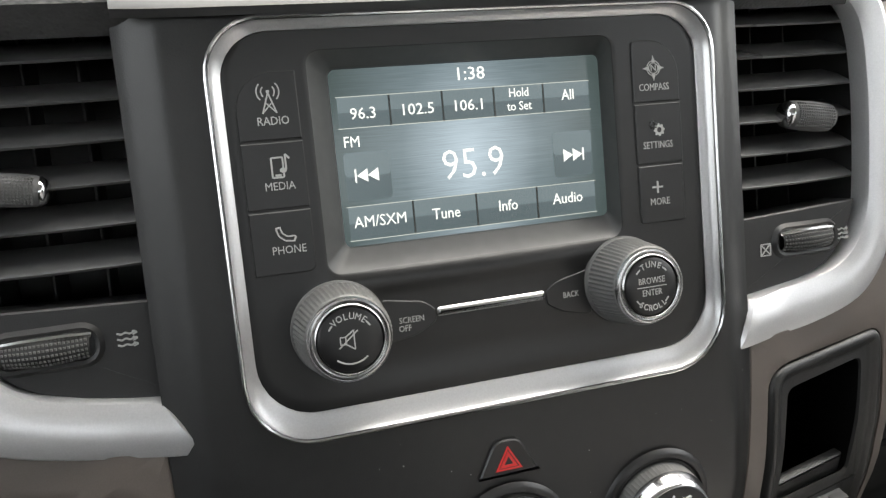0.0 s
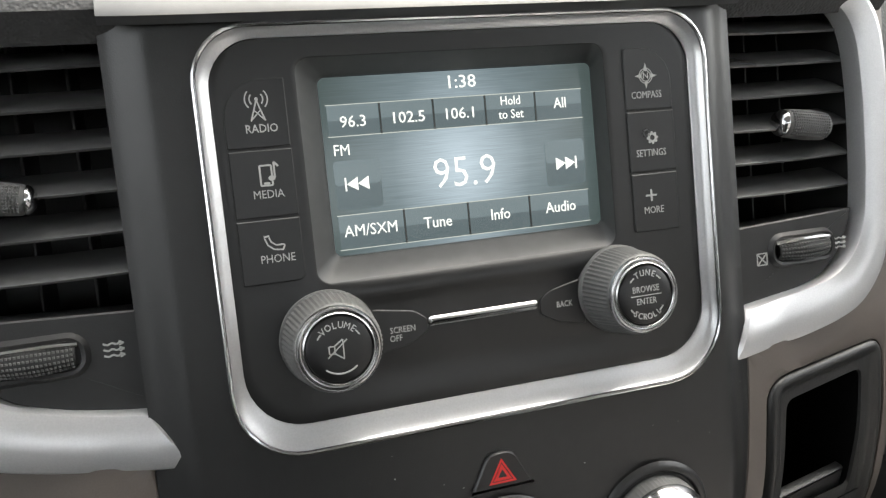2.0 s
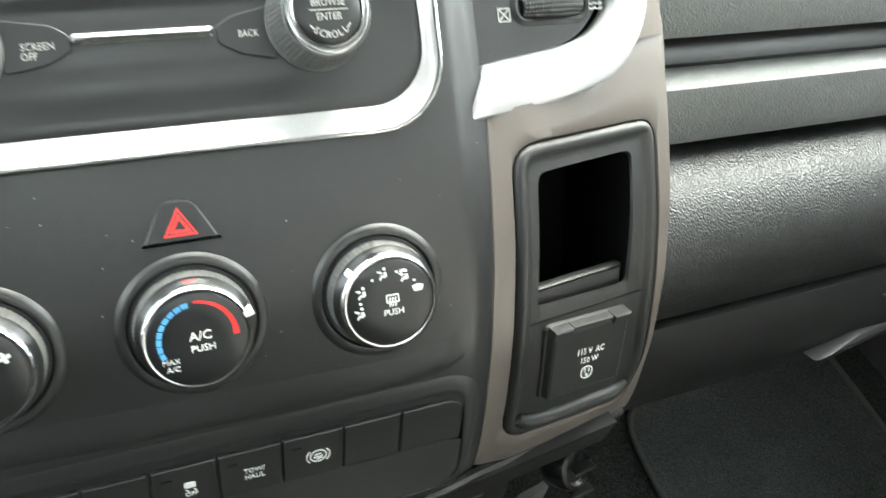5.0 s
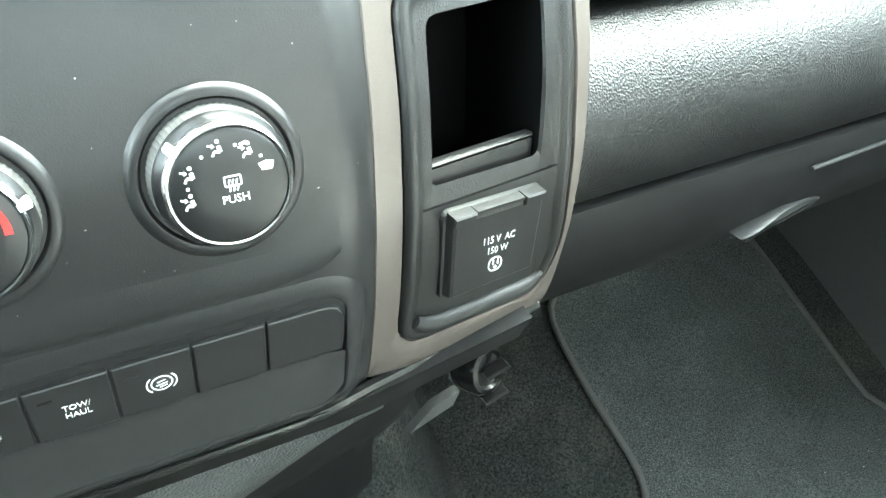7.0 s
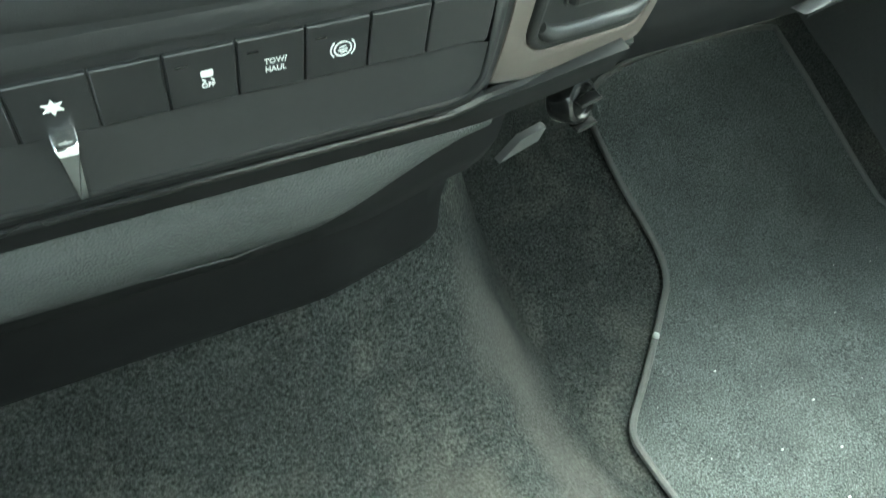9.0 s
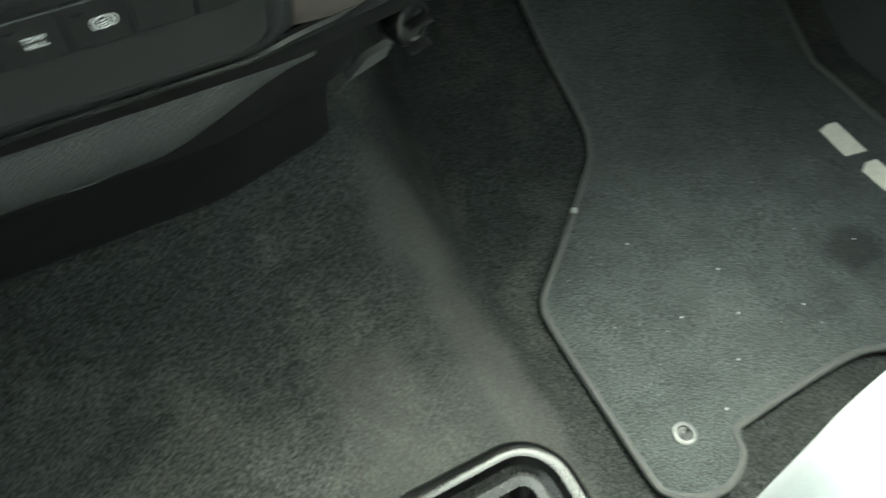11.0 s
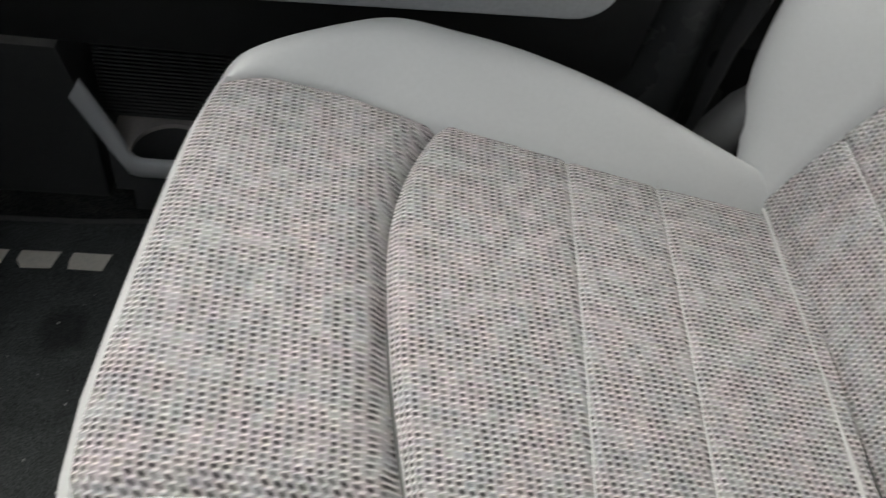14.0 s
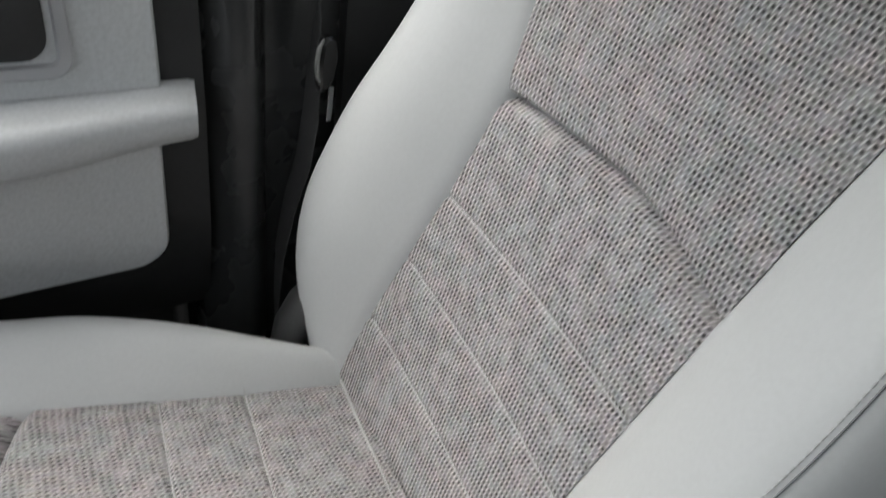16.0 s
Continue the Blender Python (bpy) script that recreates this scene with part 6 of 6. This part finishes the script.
ys = [0.0, -0.002, -0.005, -0.009, -0.014, -0.020, -0.027, -0.036, -0.048] + list(np.linspace(-0.065, -0.66, 44))
bm = bmesh.new()
loops = []
for y in ys:
    l, r = out_l(y), out_r(y)
    a, b = cl(y), cr(y)
    xs = [l + (a - l) * (1 - math.cos(math.pi / 2 * i / 14)) for i in range(15)] + [a + 0.003, a + 0.008] + list(np.linspace(a + 0.02, b - 0.02, 8)) + [b - 0.008, b - 0.003] + [b + (r - b) * math.sin(math.pi / 2 * i / 18) for i in range(19)]
    yf = nose(y)
    under = smooth(-0.0205, -0.030, y)  # the vinyl lies below the cloth, and comes up in front of it
    top = [(x, bow(x, yf), cushion_top(x, y) - under * table([(0, 0), (0.003, 0.006), (0.008, 0.022), (1, 0.024)])(min(x - a, b - x))) for x in xs]
    loops.append([(r - 0.02, bow(r - 0.02, yf) - 0.02, 0.17), *reversed(top), (l + 0.02, bow(l + 0.02, yf) - 0.02, 0.17)])
rings(bm, loops, True, True)
part("cushion", bm, seat_vinyl, seat, "pale grey vinyl cushion")


def groove_y(x):
    return -0.203 - (1.33 if x > 0.5 else 0.45) * (x - 0.5) ** 2


def cushion_cloth(y_at, nv, name):
    bm = bmesh.new()

    def f(a, b):
        x0 = 0.3 + 0.4 * a
        y = y_at(x0, b)
        for _ in range(2):
            x = cl(y) + (cr(y) - cl(y)) * a
            y = y_at(x, b)
        z = cushion_top(x, y) + 0.0012
        g = y - groove_y(x)
        side_f = min(1, (1 - abs(2 * a - 1)) * 12)
        if g > 0:
            z += 0.010 * (1 - math.exp(-(g / 0.022) ** 2)) * side_f - 0.010 - 0.006 * math.exp(-(g / 0.008) ** 2)
            z += 0.010 * (1 - side_f) * 0.3
        else:
            z += 0.002 * (1 - math.exp(-(g / 0.008) ** 2)) - 0.002 - 0.008 * math.exp(-(g / 0.006) ** 2)
        for c0, sl in ((-0.382, 0.102), (-0.477, 0.106)):
            d = y - (c0 + sl * (0.68 - x))
            z -= 0.0024 * math.exp(-(d / 0.0040) ** 2)
        z -= 0.003 * (1 - side_f)
        return (x, bow(x, y) if g > 0 else y, z)

    grid(bm, f, 48, nv)
    return part(name, bm, cloth_flat, seat, "grey woven tweed", smooth=60)


hinge_y = lambda x: -0.594 + 0.086 * (0.658 - x)
cushion_cloth(lambda x, b: -0.020 + (groove_y(x) + 0.0012 + 0.020) * b, 40, "front_cloth")
cushion_cloth(lambda x, b: groove_y(x) - 0.0012 + (hinge_y(x) - 0.012 - groove_y(x)) * b, 190, "rear_cloth")
for c0, sl in ((-0.382, 0.102), (-0.477, 0.106)):
    bm = bmesh.new()
    pts = []
    for x in np.linspace(0.318, 0.672, 40):
        y = c0 + sl * (0.68 - x)
        pts.append((x, y, cushion_top(x, y) - 0.0010))
    tube(bm, pts, 0.0007, 6)
    part("seam_thread", bm, thread, seat, "pale seam thread")
# pale piping where the back meets the cushion, and front stitching
bm = bmesh.new()
tube(bm, [(x, hinge_y(x) + 0.002, plane_z(hinge_y(x)) + 0.004) for x in np.linspace(0.30, 0.66, 20)], 0.0019, 8)
part("piping", bm, thread, seat, "pale piping")
bm = bmesh.new()
for y in (-0.0245, -0.0300):
    for i in range(72):
        x = 0.311 + i * 0.0052
        tube(bm, [(x, bow(x, y), cushion_top(x, y) + 0.0004), (x + 0.0032, bow(x + 0.0032, y), cushion_top(x + 0.0032, y) + 0.0004)], 0.0007, 5)
tagged(part("front_stitches", bm, thread, seat), kind="stuff")

back_y = lambda z: -0.592 - 0.26 * (z - 0.328)
bxr = table([(0.30, 0.668), (0.36, 0.664), (0.42, 0.655), (0.55, 0.625), (0.64, 0.603), (0.70, 0.592), (0.75, 0.590), (0.83, 0.598), (0.95, 0.60), (1.05, 0.58)])
bxl = table([(0.30, 0.325), (0.52, 0.318), (0.67, 0.297), (0.79, 0.279), (0.87, 0.264), (0.95, 0.262), (1.05, 0.29)])
bor = rounded([(0.28, 0.690), (0.34, 0.730), (0.40, 0.792), (0.47, 0.830), (0.55, 0.834), (0.65, 0.812), (0.75, 0.766), (0.85, 0.73), (0.95, 0.71), (1.05, 0.67)], 0.03)
bol = rounded([(0.28, 0.20), (0.40, 0.165), (0.55, 0.135), (0.75, 0.12), (0.90, 0.13), (1.05, 0.19)], 0.04)
bulk = rounded([(0.28, 0.01), (0.34, 0.022), (0.42, 0.05), (0.52, 0.066), (0.68, 0.062), (0.80, 0.05), (0.95, 0.03), (1.05, 0.01)], 0.03)


def back_front(x, z):
    a, b, l, r, h = bxl(z), bxr(z), bol(z), bor(z), bulk(z)
    y = back_y(z)
    if x > b:
        f = (x - b) / (r - b)
        y += h * math.sin(math.pi / 2 * min(1, f / 0.62)) ** 1.1 if f < 0.62 else h - 0.085 * ((f - 0.62) / 0.38) ** 2.4
    elif x < a:
        f = (a - x) / (a - l)
        y += h * math.sin(math.pi / 2 * min(1, f / 0.62)) ** 1.1 if f < 0.62 else h - 0.10 * ((f - 0.62) / 0.38) ** 2.4
    else:
        y -= 0.006 * math.sin(math.pi * (x - a) / (b - a))
    return y


bm = bmesh.new()
loops = []
for z in list(np.linspace(0.285, 1.05, 44)):
    l, r = bol(z), bor(z)
    a, b = bxl(z), bxr(z)
    xs = [l + (a - l) * (1 - math.cos(math.pi / 2 * i / 18)) for i in range(19)] + [a + 0.003, a + 0.008] + list(np.linspace(a + 0.02, b - 0.02, 8)) + [b - 0.008, b - 0.003] + [b + (r - b) * math.sin(math.pi / 2 * i / 18) for i in range(19)]
    fr = [(x, back_front(x, z) - table([(0, 0), (0.003, 0.006), (0.008, 0.022), (1, 0.024)])(min(x - a, b - x)), z) for x in xs]
    yb = back_y(z) - 0.11
    loops.append([(l + 0.03, yb, z), *fr, (r - 0.03, yb, z)])
rings(bm, loops, True, True)
part("backrest", bm, seat_vinyl, seat, "pale grey vinyl backrest with tall bolsters")


def back_groove(x):
    return 0.742 - (0.2 if x > 0.45 else 1.3) * (x - 0.45) ** 2


BACK_SEAMS = ((0.434, 0.12), (0.531, 0.10), (0.624, 0.055))


def back_cloth(z_at, nv, name):
    bm = bmesh.new()

    def f(a, b):
        z = z_at(0.46, b)
        for _ in range(2):
            x = bxl(z) + (bxr(z) - bxl(z)) * a
            z = z_at(x, b)
        y = back_front(min(max(x, bxl(z) + 0.0005), bxr(z) - 0.0005), z) + 0.0012
        g = z - back_groove(x)
        y += 0.004 * (1 - math.exp(-(g / 0.02) ** 2)) - 0.004 - 0.011 * math.exp(-(g / 0.0045) ** 2)
        for c0, sl in BACK_SEAMS:
            d = z - (c0 - sl * (0.65 - x))
            y -= 0.0028 * math.exp(-(d / 0.0042) ** 2)
        return (x, y, z)

    grid(bm, f, 44, nv)
    return part(name, bm, cloth_back, seat, "grey woven tweed", smooth=60)


back_cloth(lambda x, b: 0.322 + (back_groove(x) - 0.001 - 0.322) * (1 - (1 - b) ** 1.25), 200, "lower_back_cloth")
back_cloth(lambda x, b: back_groove(x) + 0.001 + (1.0 - back_groove(x)) * b ** 1.8, 50, "upper_back_cloth")
for c0, sl in BACK_SEAMS:
    bm = bmesh.new()
    pts = []
    for f in np.linspace(0.02, 0.98, 40):
        z = c0
        for _ in range(3):
            x = bxl(z) + (bxr(z) - bxl(z)) * f
            z = c0 - sl * (0.65 - x)
        pts.append((x, back_front(x, z) - 0.0012, z))
    tube(bm, pts, 0.0007, 6)
    part("seam_thread", bm, thread, seat, "pale seam thread")
# seam, its shade drawn as a grey strand, with stitches on the inboard bolster
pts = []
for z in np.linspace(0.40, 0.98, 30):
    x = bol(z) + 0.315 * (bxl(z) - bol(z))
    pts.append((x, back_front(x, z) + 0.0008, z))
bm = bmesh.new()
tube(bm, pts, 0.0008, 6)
part("bolster_seam_shade", bm, grey_plastic, seat, "bolster seam with its shade drawn as a grey strand")
bm = bmesh.new()
for i in range(90):
    z = 0.41 + i * 0.0062
    x = bol(z) + 0.34 * (bxl(z) - bol(z))
    x2 = bol(z + 0.004) + 0.34 * (bxl(z + 0.004) - bol(z + 0.004))
    tube(bm, [(x, back_front(x, z) + 0.0006, z), (x2, back_front(x2, z + 0.004) + 0.0006, z + 0.004)], 0.0007, 5)
tagged(part("bolster_stitches", bm, thread, seat), kind="stuff")
bm = bmesh.new()
box(bm, 0.26, 0.76, -0.62, -0.07, -0.01, 0.175, 0.02)
part("seat_base", bm, black_soft, seat, "black seat base")

# ---- passenger door ----
door = thing("door_1", "dark passenger door trim with pale grey armrest and insert", "car door", kind="structure")
door_x = table([(0.0, 0.955), (0.15, 0.95), (0.32, 0.885), (0.44, 0.862), (0.60, 0.860), (0.85, 0.885)])
bm = bmesh.new()
zs = list(np.linspace(-0.02, 0.86, 34))
rings(bm, [[(door_x(z), y, z) for y in (0.70, 0.30, 0.16)] + [(door_x(z), y, z) for y in (-0.1, -0.3, -0.495)] + [(door_x(z) + 0.12, -0.495, z), (door_x(z) + 0.12, 0.70, z)] for z in zs if z > 0.285], True, True)
part("trim_panel", bm, black_soft, door)
bm = bmesh.new()
rings(bm, [[(door_x(z), y, z) for y in (0.70, 0.17)] + [(door_x(z) + 0.12, 0.17, z), (door_x(z) + 0.12, 0.70, z)] for z in (-0.02, 0.1, 0.2, 0.285)], True, True)
part("trim_panel", bm, door_black, door)
bm = bmesh.new()
rings(bm, [[(1.06, y, z) for y in (0.17, -0.495)] + [(1.08, -0.495, z), (1.08, 0.17, z)] for z in (-0.02, 0.285)], True, True)
part("trim_panel", bm, door_black, door)
# added dark strip: hides the pillar edge lit through the door gap
bm = bmesh.new()
box(bm, 0.935, 1.059, -0.487, -0.474, -0.02, 0.30, 0.003)
part("leak_strip", bm, duct_black, door, "matt black strip added to cover a light leak")
# lower pocket
bm = bmesh.new()
box(bm, 0.932, 0.946, -0.495, 0.126, -0.012, 0.082, 0.004)
part("pocket_wall", bm, door_black, door)
bm = bmesh.new()
for i in range(30):
    z = 0.112 + i * 0.0062
    box(bm, 1.000, 1.006, -0.30, 0.168, z, z + 0.0030)
box(bm, 1.006, 1.02, -0.30, 0.168, 0.02, 0.30)
part("speaker_grille", bm, vinyl_grey, door, "ribbed black speaker grille")


def scallop(y):
    """Front edge of the cup shelf: two round wells side by side."""
    x = 0.934
    for cx, cy, r in ((0.940, 0.069, 0.050), (0.945, -0.020, 0.045)):
        if abs(y - cy) < r:
            x = max(x, cx + math.sqrt(r * r - (y - cy) ** 2))
    return x


shelf, wells = bmesh.new(), bmesh.new()
ys = [0.150, 0.135, 0.1225, 0.1195] + [0.069 + 0.050 * math.cos(a) for a in np.linspace(0.05, 2.75, 34)] + [-0.020 + 0.045 * math.cos(a) for a in np.linspace(0.45, 3.0, 28)] + [-0.067, -0.09]
rings(shelf, [[(1.003, y, 0.100), (1.003, y, 0.108), (scallop(y) + 0.0035, y, 0.108), (scallop(y) + 0.001, y, 0.1092), (scallop(y), y, 0.1075), (scallop(y), y, 0.103)] for y in ys], True, True)
part("cup_shelf", shelf, tan_light, door, "taupe shelf with cup wells")
rings(wells, [[(1.003, y, 0.103), (scallop(y) + 0.0006, y, 0.103), (scallop(y) - 0.003 * (scallop(y) > 0.95), y, 0.032), (0.946, y, 0.030), (0.946, y, 0.024), (1.003, y, 0.024)] for y in ys], True, True)
part("cup_wells", wells, door_black, door, "dark moulded cup wells")
inner = [(0.166, 0.217), (0.151, 0.182), (0.136, 0.146), (0.122, 0.105), (0.1165, 0.0945), (0.107, 0.0905), (0.03, 0.0905), (0.003, 0.0905), (-0.007, 0.092), (-0.018, 0.100), (-0.06, 0.12)]
outer = [(0.182, 0.190), (0.169, 0.160), (0.155, 0.128), (0.136, 0.086), (0.126, 0.066), (0.113, 0.0615), (0.03, 0.062), (-0.006, 0.0625), (-0.016, 0.066), (-0.03, 0.073), (-0.07, 0.09)]
bm = bmesh.new()
sec_l = []
for (yi, zi), (yo, zo) in zip(inner, outer):
    sec_l.append([(x, yi + (yo - yi) * f, zi + (zo - zi) * f) for f, x in ((0.0, 0.937), (0.0, 0.930), (0.05, 0.928), (0.16, 0.926), (0.85, 0.926), (0.95, 0.928), (1.0, 0.932), (1.0, 0.950))])
rings(bm, sec_l, True, True)
part("pocket_trim", bm, satin_grey, door, "satin grey pocket edge")
# armrest and insert
bm = bmesh.new()
o = rrect(-0.440, 0.40, 0.416, 0.60, (0.042, 0.02, 0.02, 0.02), 6)
o = [(y, z + 0.045 * (-(y + 0.430)) * (1 if z < 0.5 else 0)) for y, z in o]
lay = []
for d, q in ((-0.02, 0), (0.020, 0), (0.024, 0.003), (0.0245, 0.01)):
    lay.append([(door_x(z) - d, y, z) for y, z in (inset(o, q) if q else o)])
# raised lip round the open pull pocket
lip = rrect(-0.243, 0.14, 0.466, 0.575, (0.036, 0.03, 0.03, 0.03), 6)
mouth = rrect(-0.207, 0.11, 0.483, 0.563, (0.024, 0.02, 0.02, 0.02), 6)
mouth_at = lambda d, f: [(door_x(z1 + (z2 - z1) * f) - d, y1 + (y2 - y1) * f, z1 + (z2 - z1) * f) for (y1, z1), (y2, z2) in zip(lip, mouth)]
for d, f in ((0.0245, 0.0), (0.0265, 0.15), (0.0305, 0.45), (0.0315, 0.65), (0.0305, 0.85), (0.028, 0.97), (0.025, 1.0)):
    lay.append(mouth_at(d, f))
assert len(lip) == len(o)
rings(bm, lay, True, False)
pocket = bmesh.new()
rings(pocket, [mouth_at(0.0252, 0.995), mouth_at(0.002, 1.02), mouth_at(0.002, 1.3)], False, True)
part("pull_pocket", pocket, black_soft, door, "black lining of the pull pocket")
part("insert", bm, door_grey, door, "pale grey vinyl insert")
bm = bmesh.new()
loops = []
for y in list(np.linspace(0.38, -0.466, 40)) + [-0.4705, -0.4725]:
    end = smooth(-0.464, -0.4725, y)
    x0, x1, zt = 0.783 + 0.020 * smooth(-0.28, -0.47, y) + 0.002 * end, 0.865, 0.646 - 0.0025 * end
    low = 0.066 - 0.012 * smooth(-0.25, -0.47, y) - 0.004 * end
    sec = [(x1, zt - low), (x0 + 0.034, zt - low), (x0 + 0.016, zt - low + 0.005), (x0 + 0.006, zt - low + 0.016), (x0 + 0.0005, zt - 0.028), (x0, zt - 0.018), (x0 + 0.0025, zt - 0.009), (x0 + 0.009, zt - 0.003), (x0 + 0.022, zt), (x1, zt + 0.001)]
    loops.append([(x, y - 0.2 * (x - x0) * smooth(-0.40, -0.47, y), z) for x, z in sec])
rings(bm, loops, True, True)
part("armrest", bm, door_grey, door, "pale grey padded armrest")
bm = bmesh.new()
o = rrect(-0.447, 0.40, 0.645, 0.845, (0.004, 0.004, 0.02, 0.01), 5)
rings(bm, [[(door_x(z) - d, y, z) for y, z in (inset(o, q) if q else o)] for d, q in ((-0.02, 0), (0.012, 0), (0.015, 0.003))], True, True)
part("upper_insert", bm, door_grey, door, "pale grey upper panel")
bm = bmesh.new()
o = rrect(-0.366, -0.10, 0.668, 0.80, 0.022, 6)
rings(bm, [[(door_x(z) - d, y, z) for y, z in (inset(o, q) if q else o)] for d, q in ((0.010, 0), (0.019, 0), (0.021, 0.002), (0.020, 0.012), (0.012, 0.016))], True, True)
bez = part("handle_bezel", bm, silver, door, "satin silver handle bezel")
bm = bmesh.new()
o = rrect(-0.345, -0.12, 0.687, 0.78, 0.024, 6)
rings(bm, [[(door_x(z) - d, y, z) for y, z in (inset(o, q) if q else o)] for d, q in ((0.008, 0), (0.0185, 0), (0.026, 0.01))], True, True)
part("handle", bm, black_soft, bez, "black door pull")

# ---- pillar, sill and belt ----
bm = bmesh.new()
prof = [(0.890, -0.488), (0.872, -0.506), (0.852, -0.517), (0.844, -0.526), (0.8405, -0.536), (0.8395, -0.543), (0.8415, -0.550), (0.848, -0.557), (0.868, -0.568), (0.875, -0.66), (1.02, -0.66), (1.02, -0.488)]
rings(bm, [[(x + 0.015 * (z - 0.3), y, z) for x, y in prof] for z in (0.02, 0.2, 0.5, 0.9, 1.33)], True, True)
tagged(part("pillar_trim", bm, pillar_black, None), "dark plastic pillar trim behind the door", "pillar", kind="structure")
# carried up across the rear door window to cut the light there
bm = bmesh.new()
box(bm, 0.86, 1.02, -1.36, -0.66, -0.02, 1.20, 0.01)
tagged(part("wall_side", bm, black_soft, None), "dark rear side trim, built up to block light", "wall", kind="structure")
belt = thing("seat_belt", "black seat belt with a metal tongue hanging by the pillar", "seat belt")
bm = bmesh.new()
pts = [(0.848, -0.632, 1.15), (0.842, -0.624, 0.90), (0.836, -0.617, 0.76), (0.832, -0.613, 0.70), (0.830, -0.610, 0.654), (0.829, -0.608, 0.604), (0.827, -0.600, 0.543), (0.823, -0.583, 0.488), (0.820, -0.570, 0.42), (0.82, -0.566, 0.335), (0.82, -0.57, 0.20)]
turns = (-40, -36, -25, -10, 0, 5, 5, 0, -5, -10, -10)
loops = []
for p, turn in zip(pts, turns):
    p = Vector(p)
    d = Vector((math.cos(radians(turn)), math.sin(radians(turn)), 0.0)) * 0.020
    e = Vector((-d.y, d.x, 0)).normalized() * 0.0007
    loops.append([tuple(p - d - e), tuple(p + d - e), tuple(p + d + e), tuple(p - d + e)])
rings(bm, loops, True, True)
part("webbing", bm, belt_web, belt)
facing = T(0.812, -0.617, 0.672) @ pose(0, 0, 0, 90, 0, -68)
bm = bmesh.new()
slab(bm, rpoly([(-0.010, -0.030), (0.008, -0.024), (0.015, 0.010), (0.010, 0.034), (-0.008, 0.036), (-0.014, 0.004)], 0.008), [(-0.005, 0), (0.003, 0), (0.006, 0.003)])
tongue = part("tongue", bm, black_gloss, belt, "black tongue housing", m=facing)
bm = bmesh.new()
tube(bm, [(-0.008, 0.034, 0.003), (-0.016, 0.026, 0.004), (-0.018, 0.010, 0.004), (-0.015, -0.008, 0.003), (-0.008, -0.020, 0.002)], [0.0012, 0.0026, 0.0030, 0.0024, 0.0010], 10)
part("guide_loop", bm, worn_steel, tongue, "pale metal guide loop")
bm = bmesh.new()
slab(bm, rpoly([(0.004, -0.070), (0.012, -0.072), (0.014, -0.028), (0.006, -0.026)], 0.002), [(-0.001, 0), (0.0008, 0), (0.0012, 0.0004)])
part("blade", bm, chrome, tongue, "metal blade")
anchor = thing("belt_anchor", "black belt anchor cover beside the seat hinge", "belt anchor", T(0.728, -0.577, 0.365))
bm = bmesh.new()
tube(bm, [(0.031, 0.020, -0.072), (0.030, 0.018, -0.055), (0.028, 0.012, -0.020), (0.025, 0.000, 0.020), (0.023, -0.009, 0.048)], [0.024, 0.033, 0.034, 0.028, 0.015], 20, flat=0.7)
cover = part("cover", bm, bezel_grey, anchor)
bm = bmesh.new()
tube(bm, [(0.030 - 0.0185, 0.024, -0.022), (0.026 - 0.0175, 0.008, 0.012), (0.024 - 0.0140, -0.002, 0.034)], [0.003, 0.006, 0.003], 10)
part("rib", bm, black_gloss, cover)
